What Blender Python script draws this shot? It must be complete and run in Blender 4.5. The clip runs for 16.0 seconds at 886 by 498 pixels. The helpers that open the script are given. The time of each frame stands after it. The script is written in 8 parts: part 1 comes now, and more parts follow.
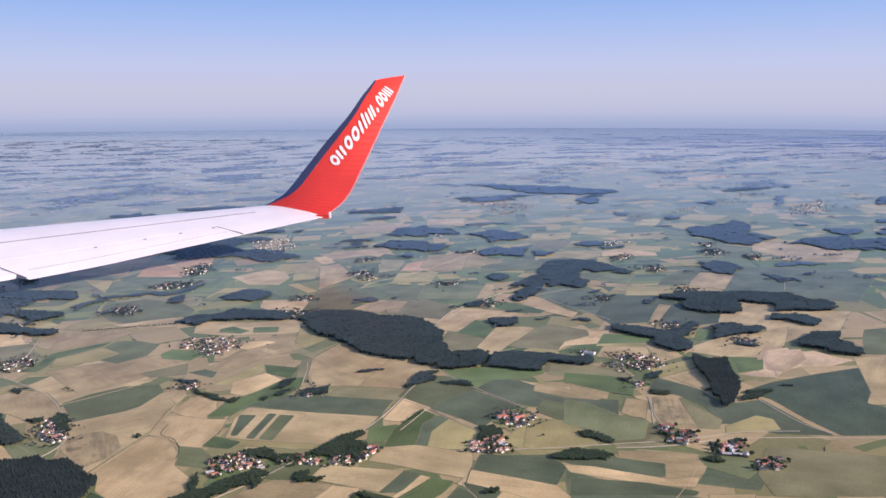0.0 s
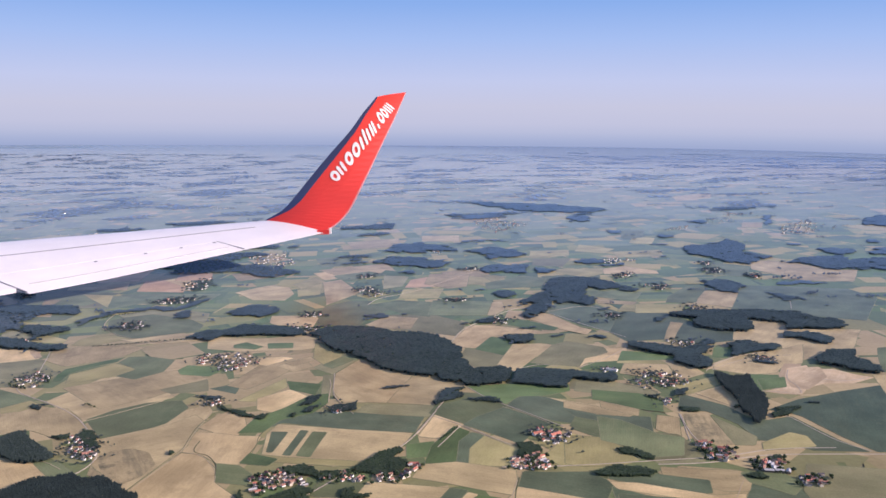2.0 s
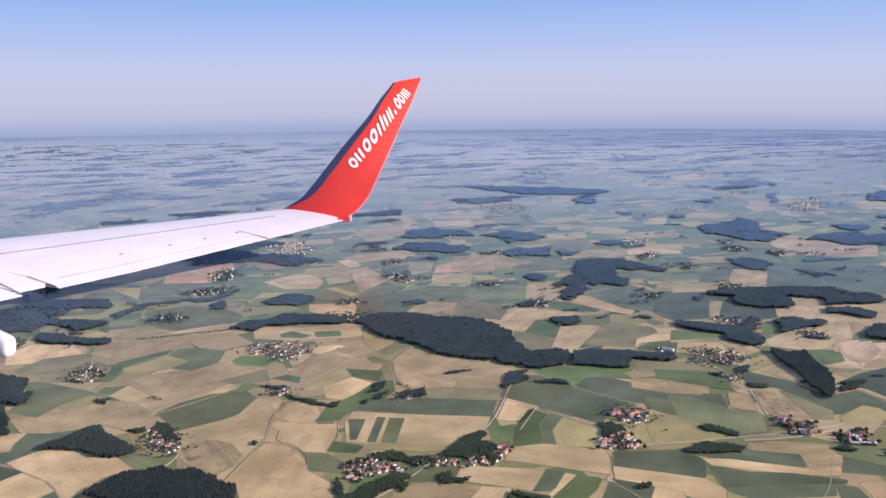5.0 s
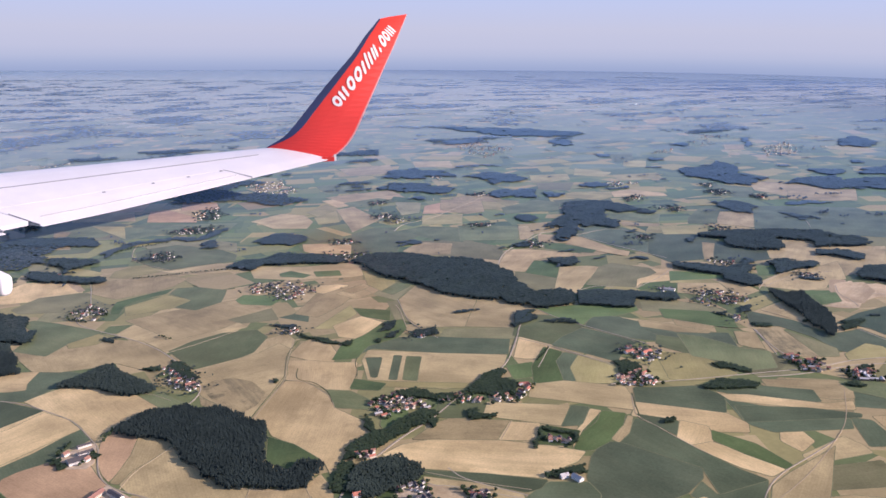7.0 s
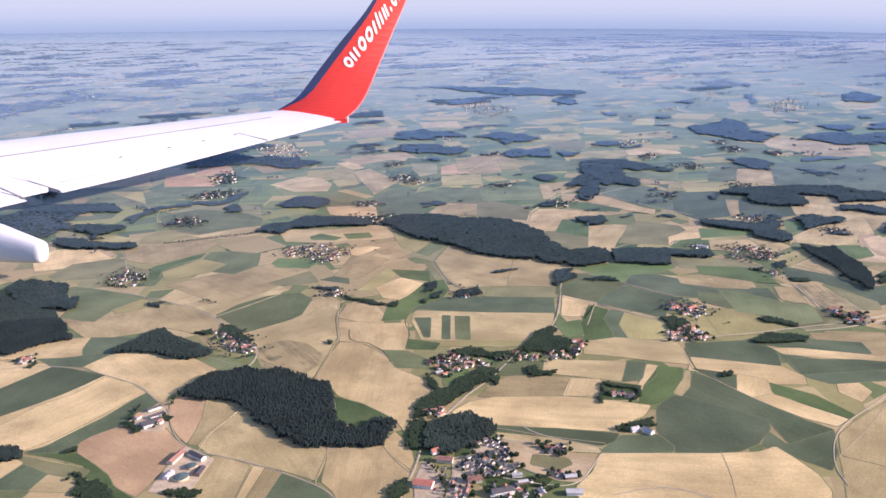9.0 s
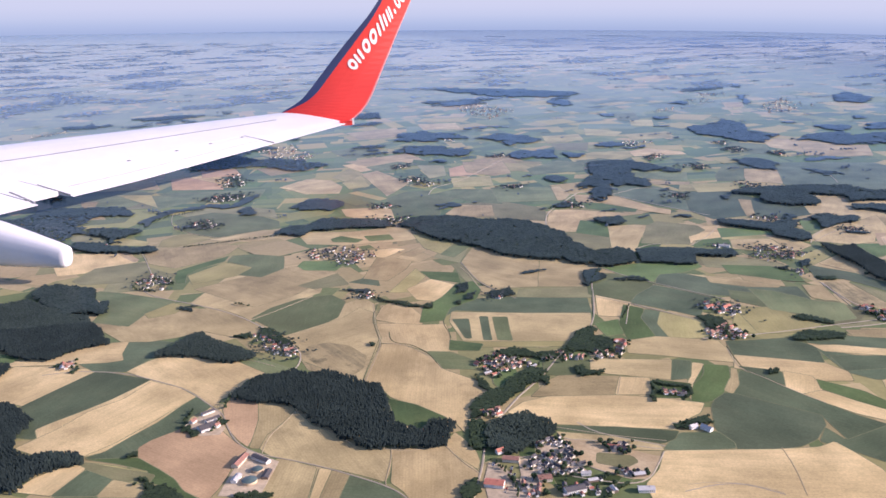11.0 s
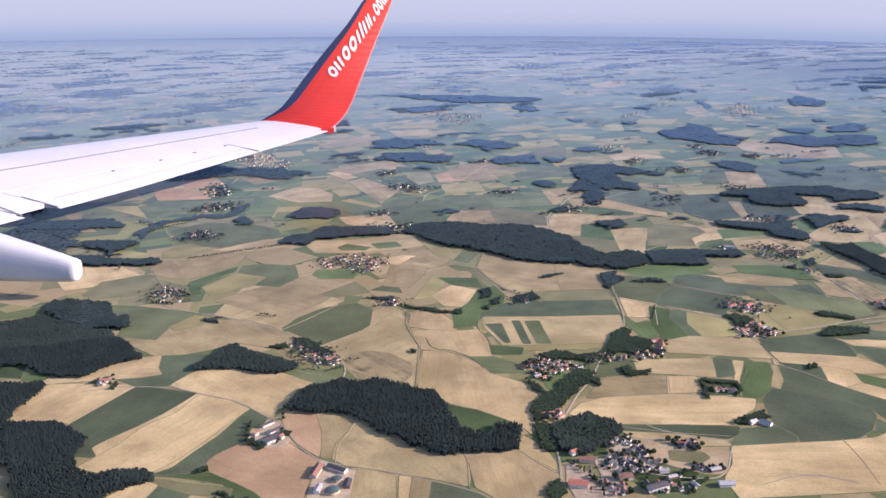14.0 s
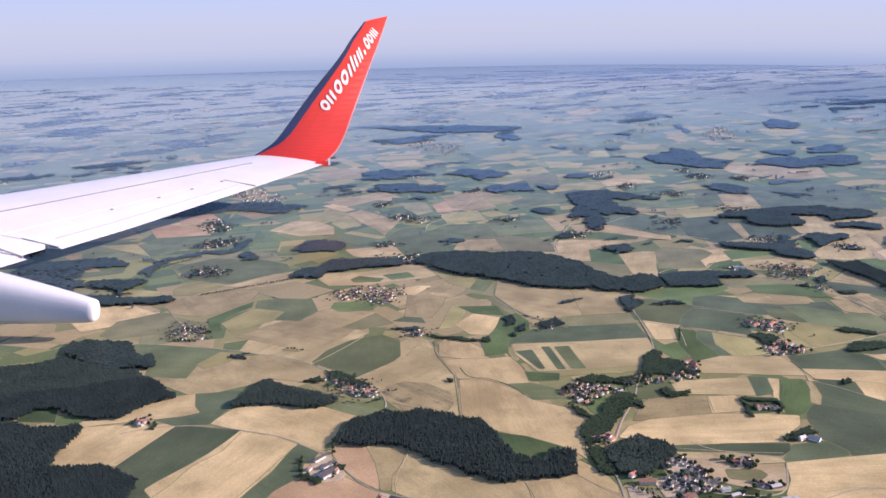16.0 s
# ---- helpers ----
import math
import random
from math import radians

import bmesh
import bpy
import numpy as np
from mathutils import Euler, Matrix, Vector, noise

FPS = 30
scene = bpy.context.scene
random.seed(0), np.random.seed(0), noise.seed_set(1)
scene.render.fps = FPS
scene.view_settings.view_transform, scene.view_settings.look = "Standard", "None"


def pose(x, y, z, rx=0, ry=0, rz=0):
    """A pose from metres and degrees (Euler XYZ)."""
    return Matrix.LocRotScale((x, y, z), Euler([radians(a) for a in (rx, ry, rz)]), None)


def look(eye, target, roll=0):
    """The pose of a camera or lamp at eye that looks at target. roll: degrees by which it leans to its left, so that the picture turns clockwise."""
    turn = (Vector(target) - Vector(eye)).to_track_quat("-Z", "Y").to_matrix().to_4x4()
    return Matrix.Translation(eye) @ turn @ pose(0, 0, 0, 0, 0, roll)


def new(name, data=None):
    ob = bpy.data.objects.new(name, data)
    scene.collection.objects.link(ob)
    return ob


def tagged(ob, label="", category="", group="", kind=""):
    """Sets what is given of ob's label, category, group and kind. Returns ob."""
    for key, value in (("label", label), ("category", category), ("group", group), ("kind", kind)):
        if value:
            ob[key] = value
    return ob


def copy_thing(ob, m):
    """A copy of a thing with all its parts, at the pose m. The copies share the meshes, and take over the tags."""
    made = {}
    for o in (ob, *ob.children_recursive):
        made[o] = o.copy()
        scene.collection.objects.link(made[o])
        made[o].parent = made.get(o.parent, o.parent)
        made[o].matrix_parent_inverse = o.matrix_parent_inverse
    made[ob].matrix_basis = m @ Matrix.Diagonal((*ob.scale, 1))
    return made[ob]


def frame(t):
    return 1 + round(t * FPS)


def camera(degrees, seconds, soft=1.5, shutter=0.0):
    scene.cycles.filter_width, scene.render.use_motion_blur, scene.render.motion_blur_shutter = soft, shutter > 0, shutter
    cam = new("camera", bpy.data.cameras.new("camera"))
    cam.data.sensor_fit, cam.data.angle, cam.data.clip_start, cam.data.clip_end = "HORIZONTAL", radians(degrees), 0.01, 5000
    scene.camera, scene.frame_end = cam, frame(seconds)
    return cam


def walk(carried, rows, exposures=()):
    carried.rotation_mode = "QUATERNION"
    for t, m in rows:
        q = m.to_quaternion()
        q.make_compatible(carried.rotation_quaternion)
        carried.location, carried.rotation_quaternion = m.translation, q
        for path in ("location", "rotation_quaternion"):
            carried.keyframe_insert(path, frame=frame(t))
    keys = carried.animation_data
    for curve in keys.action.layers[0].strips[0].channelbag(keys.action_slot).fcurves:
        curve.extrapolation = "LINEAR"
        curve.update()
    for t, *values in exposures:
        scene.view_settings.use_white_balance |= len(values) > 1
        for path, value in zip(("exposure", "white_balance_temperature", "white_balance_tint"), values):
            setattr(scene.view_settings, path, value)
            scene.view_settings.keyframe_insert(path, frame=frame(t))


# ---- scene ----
cam = camera(56.0, 16.0, soft=1.55)
PATH = [
    (0, (51.482, 2.001, 76.93), (51.367, 3.973, 76.618), -2.2),
    (0.5, (47.259, 1.887, 76.921), (47.17, 3.865, 76.639), -0.9),
    (1, (43.335, 1.757, 77.032), (43.28, 3.737, 76.752), -0.6),
    (1.5, (39.021, 1.274, 77.259), (38.976, 3.254, 76.978), -1.2),
    (2, (34.903, 0.939, 77.383), (34.855, 2.919, 77.109), -1.5),
    (2.5, (30.657, 0.711, 77.568), (30.606, 2.691, 77.292), -1.8),
    (3, (26.54, 0.558, 77.637), (26.486, 2.538, 77.356), -2.0),
    (3.5, (22.171, 0.314, 77.656), (22.124, 2.292, 77.367), -2.3),
    (4, (18.103, -0.13, 78.06), (18.056, 1.847, 77.766), -2.7),
    (6.5, (-1.796, 0.662, 78.449), (-1.708, 2.618, 78.042), -1.7),
    (7, (-5.653, 0.53, 78.414), (-5.559, 2.475, 77.962), -1.7),
    (7.5, (-9.822, 0.244, 78.845), (-9.718, 2.188, 78.386), -2.0),
    (8, (-13.741, 0.078, 79.321), (-13.639, 2.009, 78.809), -2.1),
    (8.5, (-17.991, -0.106, 79.384), (-17.884, 1.816, 78.841), -2.4),
    (9, (-21.819, -0.076, 79.315), (-21.699, 1.845, 78.771), -2.3),
    (11.5, (-41.946, 0.369, 80.716), (-41.759, 2.285, 80.173), -2.4),
    (12, (-46.088, 0.615, 81.055), (-45.883, 2.528, 80.509), -2.4),
    (12.5, (-49.88, 0.691, 81.263), (-49.659, 2.603, 80.718), -2.5),
    (13, (-54.317, 0.798, 81.746), (-54.075, 2.707, 81.203), -2.7),
    (13.5, (-58.069, 1.45, 81.689), (-57.807, 3.358, 81.149), -2.6),
    (14, (-62.397, 1.757, 81.912), (-62.087, 3.659, 81.377), -2.3),
    (14.5, (-66.185, 1.995, 82.217), (-65.819, 3.889, 81.689), -2.0),
    (15, (-70.598, 2.294, 82.511), (-70.198, 4.185, 81.997), -2.4),
    (15.5, (-74.416, 2.669, 82.657), (-74.019, 4.565, 82.16), -3.1),
    (16, (-78.966, 3.293, 83.075), (-78.575, 5.197, 82.605), -3.4),
]
EXPOSURE = [(0.0, 0.35, 6300), (4.0, 0.36, 6300), (6.5, 0.35, 6220), (8.0, 0.38, 6220), (8.5, 0.60, 6225), (9.0, 0.66, 6230), (12.5, 0.50, 6160), (16.0, 0.46, 6180)]
walk(cam, [(t, look(eye, aim, roll)) for t, eye, aim, roll in PATH], [(t, s, k, 29) for t, s, k in EXPOSURE])

# ---- world and sun: clear hazy summer day, sun off to the side ----
SUN_ELEV, SUN_AZ = 21.0, 104.0        # azimuth clockwise from +y
world = bpy.data.worlds.new("world")
scene.world = world
world.use_nodes = True
wt = world.node_tree
wt.nodes.clear()
sky = wt.nodes.new("ShaderNodeTexSky")
sky.sky_type, sky.sun_disc = "NISHITA", False
sky.sun_elevation, sky.sun_rotation = radians(SUN_ELEV), radians(SUN_AZ)
sky.altitude, sky.air_density, sky.dust_density, sky.ozone_density = 800, 1.0, 2.0, 1.5
bg = wt.nodes.new("ShaderNodeBackground")
bg.inputs["Strength"].default_value = 0.15
wo = wt.nodes.new("ShaderNodeOutputWorld")
wt.links.new(sky.outputs["Color"], bg.inputs["Color"])
wt.links.new(bg.outputs["Background"], wo.inputs["Surface"])

sun_data = bpy.data.lights.new("sun", "SUN")
sun_data.energy, sun_data.angle, sun_data.color = 5.0, radians(1.0), (1.0, 0.90, 0.76)
sun = new("sun", sun_data)
_a, _e = radians(SUN_AZ), radians(SUN_ELEV)
_d = Vector((math.sin(_a) * math.cos(_e), math.cos(_a) * math.cos(_e), math.sin(_e)))
sun.matrix_world = look(_d * 400, (0, 0, 0))

# ---- materials ----
def srgb(r, g, b):
    f = lambda c: c / 12.92 if c <= 0.04045 else ((c + 0.055) / 1.055) ** 2.4
    return (f(r / 255), f(g / 255), f(b / 255), 1.0)


class Nodes:
    """A small helper round one node material."""

    def __init__(self, name):
        self.mat = bpy.data.materials.new(name)
        self.mat.use_nodes = True
        self.t = self.mat.node_tree
        self.bsdf = self.t.nodes["Principled BSDF"]
        self.out = self.t.nodes["Material Output"]

    def add(self, kind, **values):
        n = self.t.nodes.new(kind)
        for k, v in values.items():
            n.inputs[k].default_value = v
        return n

    def link(self, a, b):
        self.t.links.new(a, b)

    def mix(self, fac, a, b, how="MIX"):
        n = self.t.nodes.new("ShaderNodeMix")
        n.data_type, n.blend_type = "RGBA", how
        for sock, v in ((n.inputs[0], fac), (n.inputs[6], a), (n.inputs[7], b)):
            if isinstance(v, (int, float, tuple)):
                sock.default_value = v
            else:
                self.link(v, sock)
        return n.outputs[2]

    def ramp(self, fac, *stops):
        n = self.t.nodes.new("ShaderNodeValToRGB")
        el = n.color_ramp.elements
        while len(el) < len(stops):
            el.new(0.5)
        for e, (p, c) in zip(el, stops):
            e.position, e.color = p, c if isinstance(c, tuple) else (c, c, c, 1)
        self.link(fac, n.inputs[0])
        return n.outputs[0]

    def noise(self, vec, scale, detail=3.0, rough=0.55):
        n = self.add("ShaderNodeTexNoise", Scale=scale, Detail=detail, Roughness=rough)
        self.link(vec, n.inputs["Vector"])
        return n.outputs["Fac"]

    def coords(self):
        return self.t.nodes.new("ShaderNodeTexCoord").outputs["Object"]

    def math(self, op, a, b):
        n = self.t.nodes.new("ShaderNodeMath")
        n.operation = op
        for sock, v in zip(n.inputs, (a, b)):
            if isinstance(v, (int, float)):
                sock.default_value = v
            else:
                self.link(v, sock)
        return n.outputs[0]


HAZE_SHEEN = (0.32, 0.58, 1.0, 1.0)


def haze_gloss(n, sheen=0.46, ior=1.06, rough=0.2, tint=(0.78, 0.93, 1.0, 1.0)):
    """Blue sheen and gloss at flat angles, put in to imitate air haze."""
    n.bsdf.inputs["Roughness"].default_value = rough
    n.bsdf.inputs["IOR"].default_value = ior
    n.bsdf.inputs["Sheen Weight"].default_value = sheen
    n.bsdf.inputs["Sheen Roughness"].default_value = 0.2
    n.bsdf.inputs["Specular Tint"].default_value = tint
    n.bsdf.inputs["Sheen Tint"].default_value = HAZE_SHEEN


def crop_material(name, light, dark, patch, patch_amount=0.35, lines=0.3):
    """Crop or soil: soft patches, fine grain and faint tractor lines along one heading of its own."""
    n = Nodes(name)
    info = n.t.nodes.new("ShaderNodeObjectInfo")
    shift = n.t.nodes.new("ShaderNodeVectorMath")
    n.link(n.coords(), shift.inputs[0])
    n.link(n.math("MULTIPLY", info.outputs["Random"], 300.0), shift.inputs[1])
    co = shift.outputs[0]
    turn = n.add("ShaderNodeVectorRotate")
    turn.rotation_type = "Z_AXIS"
    n.link(co, turn.inputs["Vector"])
    n.link(n.math("MULTIPLY", info.outputs["Random"], 0.12), turn.inputs["Angle"])
    stretch = n.add("ShaderNodeMapping")
    stretch.inputs["Scale"].default_value = (0.14, 1.0, 1.0)
    n.link(turn.outputs[0], stretch.inputs["Vector"])
    broad = n.noise(co, 0.045, 3.0)
    streak = n.noise(stretch.outputs[0], 0.34, 4.0, 0.6)
    grain = n.noise(co, 2.2, 4.0, 0.7)
    base = n.mix(n.ramp(broad, (0.38, 0.0), (0.66, 1.0)), light, dark)
    base = n.mix(n.math("MULTIPLY", n.ramp(streak, (0.48, 0.0), (0.64, 1.0)), 0.6 * patch_amount), base, patch)
    blotch = n.noise(co, 0.2, 6.0, 0.68)
    base = n.mix(n.math("MULTIPLY", n.ramp(blotch, (0.50, 0.0), (0.68, 1.0)), patch_amount), base, patch)
    wave = n.add("ShaderNodeTexWave", Scale=0.55, Distortion=0.6)
    wave.bands_direction = "Y"
    n.link(turn.outputs[0], wave.inputs["Vector"])
    tram = n.ramp(wave.outputs["Fac"], (0.0, 1.0), (0.12, 0.0))
    base = n.mix(n.math("MULTIPLY", tram, lines), base, patch)
    base = n.mix(0.6, base, n.ramp(grain, (0.28, 0.74), (0.72, 1.24)), "MULTIPLY")
    swath = n.noise(stretch.outputs[0], 1.7, 2.0, 0.5)
    base = n.mix(0.22, base, n.ramp(swath, (0.32, 0.80), (0.68, 1.18)), "MULTIPLY")
    slope = n.noise(co, 0.085, 1.5, 0.5)
    base = n.mix(0.9, base, n.ramp(slope, (0.30, 0.78), (0.70, 1.2)), "MULTIPLY")
    tone = n.ramp(info.outputs["Random"], (0.0, 0.80), (1.0, 1.2))
    base = n.mix(1.0, base, tone, "MULTIPLY")
    n.link(base, n.bsdf.inputs["Base Color"])
    haze_gloss(n)
    return n.mat


CROPS = {
    "straw": crop_material("straw_field", (0.63, 0.475, 0.245, 1), (0.52, 0.385, 0.19, 1), (0.38, 0.285, 0.14, 1), 0.55),
    "wheat": crop_material("wheat_field", (0.47, 0.365, 0.185, 1), (0.36, 0.28, 0.14, 1), (0.26, 0.205, 0.105, 1), 0.5),
    "dry": crop_material("thin_crop", (0.45, 0.35, 0.18, 1), (0.34, 0.268, 0.14, 1), (0.13, 0.118, 0.07, 1), 0.85, 0.0),
    "soil": crop_material("bare_soil", (0.60, 0.40, 0.225, 1), (0.53, 0.35, 0.195, 1), (0.44, 0.285, 0.16, 1), 0.3),
    "maize": crop_material("maize_field", (0.118, 0.144, 0.080, 1), (0.09, 0.116, 0.066, 1), (0.15, 0.163, 0.09, 1), 0.35),
    "beet": crop_material("beet_field", (0.125, 0.150, 0.088, 1), (0.098, 0.124, 0.074, 1), (0.15, 0.165, 0.095, 1), 0.3),
    "green": crop_material("green_crop", (0.168, 0.188, 0.088, 1), (0.125, 0.15, 0.070, 1), (0.205, 0.205, 0.10, 1), 0.35),
    "grass": crop_material("meadow_grass", (0.128, 0.178, 0.066, 1), (0.10, 0.146, 0.056, 1), (0.17, 0.195, 0.08, 1), 0.35, 0.05),
    "clover": crop_material("clover_field", (0.095, 0.125, 0.076, 1), (0.072, 0.10, 0.062, 1), (0.12, 0.14, 0.078, 1), 0.4, 0.12),
    "meadow": crop_material("rough_meadow", (0.075, 0.105, 0.042, 1), (0.055, 0.082, 0.036, 1), (0.10, 0.12, 0.05, 1), 0.5, 0.0),
    "olive": crop_material("ripening_crop", (0.245, 0.23, 0.115, 1), (0.195, 0.188, 0.092, 1), (0.28, 0.245, 0.13, 1), 0.35),
    "barley": crop_material("yellow_green_crop", (0.36, 0.31, 0.13, 1), (0.29, 0.26, 0.11, 1), (0.41, 0.34, 0.16, 1), 0.4),
    "quarry": crop_material("gravel_ground", (0.50, 0.37, 0.215, 1), (0.36, 0.27, 0.155, 1), (0.62, 0.49, 0.31, 1), 0.5, 0.0),
}
CROP_TEXT = {
    "straw": "pale straw-coloured ripe grain field with faint tractor lines",
    "wheat": "light brown ripening wheat field with uneven patches",
    "dry": "dull brown field with darker worn patches",
    "soil": "reddish brown bare soil field, freshly worked",
    "maize": "dark blue-green maize field in even rows",
    "green": "grey-green field of young crop",
    "beet": "large dull green beet field",
    "grass": "bright green mown grass field",
    "clover": "wide dark green clover field",
    "meadow": "rough dark green meadow beside the wood",
    "olive": "olive green field of half-ripe crop",
    "barley": "yellow-green barley field",
    "quarry": "pale beige gravel pit with bare ground",
}


def patchwork_material(name, cols, **gloss):
    """Fields too far off to tell apart, each island with a crop colour of its own."""
    n = Nodes(name)
    co = n.coords()
    rnd = n.t.nodes.new("ShaderNodeNewGeometry").outputs["Random Per Island"]
    n_ = n.t.nodes.new("ShaderNodeValToRGB")
    n_.color_ramp.interpolation = "CONSTANT"
    el = n_.color_ramp.elements
    while len(el) < len(cols):
        el.new(0.5)
    for k, (e, c) in enumerate(zip(el, cols)):
        e.position, e.color = k / len(cols), (*c, 1)
    n.link(rnd, n_.inputs[0])
    broad = n.noise(co, 0.02, 4.0)
    grain = n.noise(co, 0.6, 4.0, 0.65)
    base = n.mix(0.5, n_.outputs[0], n.ramp(broad, (0.3, 0.75), (0.7, 1.25)), "MULTIPLY")
    base = n.mix(0.4, base, n.ramp(grain, (0.3, 0.75), (0.7, 1.25)), "MULTIPLY")
    n.link(base, n.bsdf.inputs["Base Color"])
    haze_gloss(n, **gloss)
    return n.mat


def leaf_material(name, light, dark, sheen=0.6, ior=1.15, rough=0.34):
    n = Nodes(name)
    co = n.coords()
    rnd = n.t.nodes.new("ShaderNodeNewGeometry").outputs["Random Per Island"]
    base = n.mix(rnd, dark, light)
    base = n.mix(0.4, base, n.ramp(n.noise(co, 3.5, 3.0, 0.7), (0.3, 0.6), (0.7, 1.35)), "MULTIPLY")
    base = n.mix(0.5, base, n.ramp(n.noise(co, 0.12, 2.0), (0.35, 0.75), (0.65, 1.25)), "MULTIPLY")
    n.link(base, n.bsdf.inputs["Base Color"])
    haze_gloss(n, sheen, ior, rough)
    return n.mat


def plain(name, colour, rough=0.7, spread=0.18, scale=1.5, metal=0.0, air_haze=False):
    n = Nodes(name)
    co = n.coords()
    info = n.t.nodes.new("ShaderNodeObjectInfo")
    base = n.mix(1.0, colour, n.ramp(n.noise(co, scale, 4.0, 0.65), (0.25, 1 - spread), (0.75, 1 + spread)), "MULTIPLY")
    base = n.mix(1.0, base, n.ramp(info.outputs["Random"], (0.0, 0.85), (1.0, 1.15)), "MULTIPLY")
    n.link(base, n.bsdf.inputs["Base Color"])
    n.bsdf.inputs["Roughness"].default_value = rough
    n.bsdf.inputs["Metallic"].default_value = metal
    if air_haze:
        haze_gloss(n)
    return n.mat


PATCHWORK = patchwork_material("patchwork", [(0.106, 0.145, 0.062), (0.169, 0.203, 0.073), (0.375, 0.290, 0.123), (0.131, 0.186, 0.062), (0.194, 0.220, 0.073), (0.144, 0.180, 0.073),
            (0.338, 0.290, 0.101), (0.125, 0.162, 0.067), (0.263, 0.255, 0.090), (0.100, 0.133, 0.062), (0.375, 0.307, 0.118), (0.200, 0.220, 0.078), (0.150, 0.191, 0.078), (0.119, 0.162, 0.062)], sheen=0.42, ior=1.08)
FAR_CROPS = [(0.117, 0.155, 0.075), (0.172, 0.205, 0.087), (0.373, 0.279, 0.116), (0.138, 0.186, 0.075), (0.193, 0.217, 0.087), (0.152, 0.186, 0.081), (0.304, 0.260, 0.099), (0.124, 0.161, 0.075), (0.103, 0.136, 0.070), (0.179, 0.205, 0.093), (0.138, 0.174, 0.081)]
# Gloss steps up with distance: air haze put into the field materials.
REMOTE_HAZE_PATCHWORK = patchwork_material("remote_haze_patchwork", FAR_CROPS, sheen=0.34, ior=1.11, rough=0.14, tint=(0.80, 0.97, 0.95, 1.0))
HORIZON_HAZE_PATCHWORK = patchwork_material("horizon_haze_patchwork", FAR_CROPS, sheen=0.28, ior=1.24, rough=0.09, tint=(0.80, 0.97, 0.93, 1.0))
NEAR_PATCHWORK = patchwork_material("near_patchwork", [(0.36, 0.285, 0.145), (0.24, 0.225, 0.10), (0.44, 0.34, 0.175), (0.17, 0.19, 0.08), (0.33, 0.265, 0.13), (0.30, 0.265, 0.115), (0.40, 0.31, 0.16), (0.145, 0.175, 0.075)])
SPRUCE = leaf_material("spruce_needles", (0.050, 0.067, 0.058, 1), (0.035, 0.048, 0.044, 1), 0.55, 1.11)
MIXED = leaf_material("mixed_leaves", (0.064, 0.084, 0.064, 1), (0.043, 0.059, 0.048, 1), 0.6, 1.13)
# Leaf copies by distance: air haze put into colour and sheen, palest last.
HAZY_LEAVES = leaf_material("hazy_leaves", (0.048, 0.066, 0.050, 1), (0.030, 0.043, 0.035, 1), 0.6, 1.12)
FAR_HAZE_LEAVES = leaf_material("distant_haze_leaves", (0.054, 0.076, 0.070, 1), (0.038, 0.055, 0.052, 1), 0.75, 1.18, 0.3)
HORIZON_HAZE_LEAVES = leaf_material("horizon_haze_leaves", (0.115, 0.14, 0.135, 1), (0.09, 0.112, 0.112, 1), 1.0, 1.8, 0.16)
BROAD = leaf_material("broad_leaves", (0.056, 0.078, 0.035, 1), (0.029, 0.044, 0.024, 1))
BARK = plain("bark", (0.09, 0.065, 0.045, 1), 0.9)
MARGIN = plain("grassy_margin", (0.19, 0.19, 0.10, 1), 0.9, 0.4, 0.5, air_haze=True)
VERGE = plain("grassy_verge", (0.12, 0.13, 0.065, 1), 0.9, 0.35, 0.7, air_haze=True)
ROAD = plain("road_surface", (0.43, 0.36, 0.265, 1), 0.8, 0.15, 0.6, air_haze=True)
LANE = plain("farm_track", (0.42, 0.335, 0.21, 1), 0.9, 0.2, 0.6, air_haze=True)
WALL_MATS = [plain("white_plaster", (0.76, 0.73, 0.67, 1)), plain("cream_plaster", (0.60, 0.53, 0.42, 1)), plain("weathered_boards", (0.20, 0.15, 0.11, 1))]
ROOF_MATS = {
    "red": plain("red_roof_tiles", (0.42, 0.15, 0.10, 1), 0.8, 0.25, 4.0),
    "rust": plain("rust_roof_tiles", (0.29, 0.145, 0.105, 1), 0.8, 0.25, 4.0),
    "dark": plain("dark_roof_tiles", (0.09, 0.08, 0.08, 1), 0.7, 0.25, 4.0),
    "pale": plain("pale_metal_roof", (0.46, 0.44, 0.42, 1), 0.5, 0.12, 2.0),
}
CONCRETE = plain("concrete_yard", (0.50, 0.385, 0.255, 1), 0.85, 0.3, 0.9)
GLASS_DARK = plain("dark_window", (0.03, 0.035, 0.045, 1), 0.15)
WATER = plain("tank_cover", (0.10, 0.14, 0.13, 1), 0.35)


def paint(name, colour, rough=0.35, coat=0.4, wear=0.06):
    n = Nodes(name)
    co = n.coords()
    base = n.mix(1.0, colour, n.ramp(n.noise(co, 0.06, 4.0, 0.6), (0.3, 1 - wear), (0.7, 1 + wear * 0.5)), "MULTIPLY")
    fine = n.noise(co, 1.1, 3.0, 0.7)
    base = n.mix(1.0, base, n.ramp(fine, (0.3, 1 - wear * 0.6), (0.7, 1.0)), "MULTIPLY")
    n.link(base, n.bsdf.inputs["Base Color"])
    n.bsdf.inputs["Roughness"].default_value = rough
    n.bsdf.inputs["Coat Weight"].default_value = coat
    return n.mat


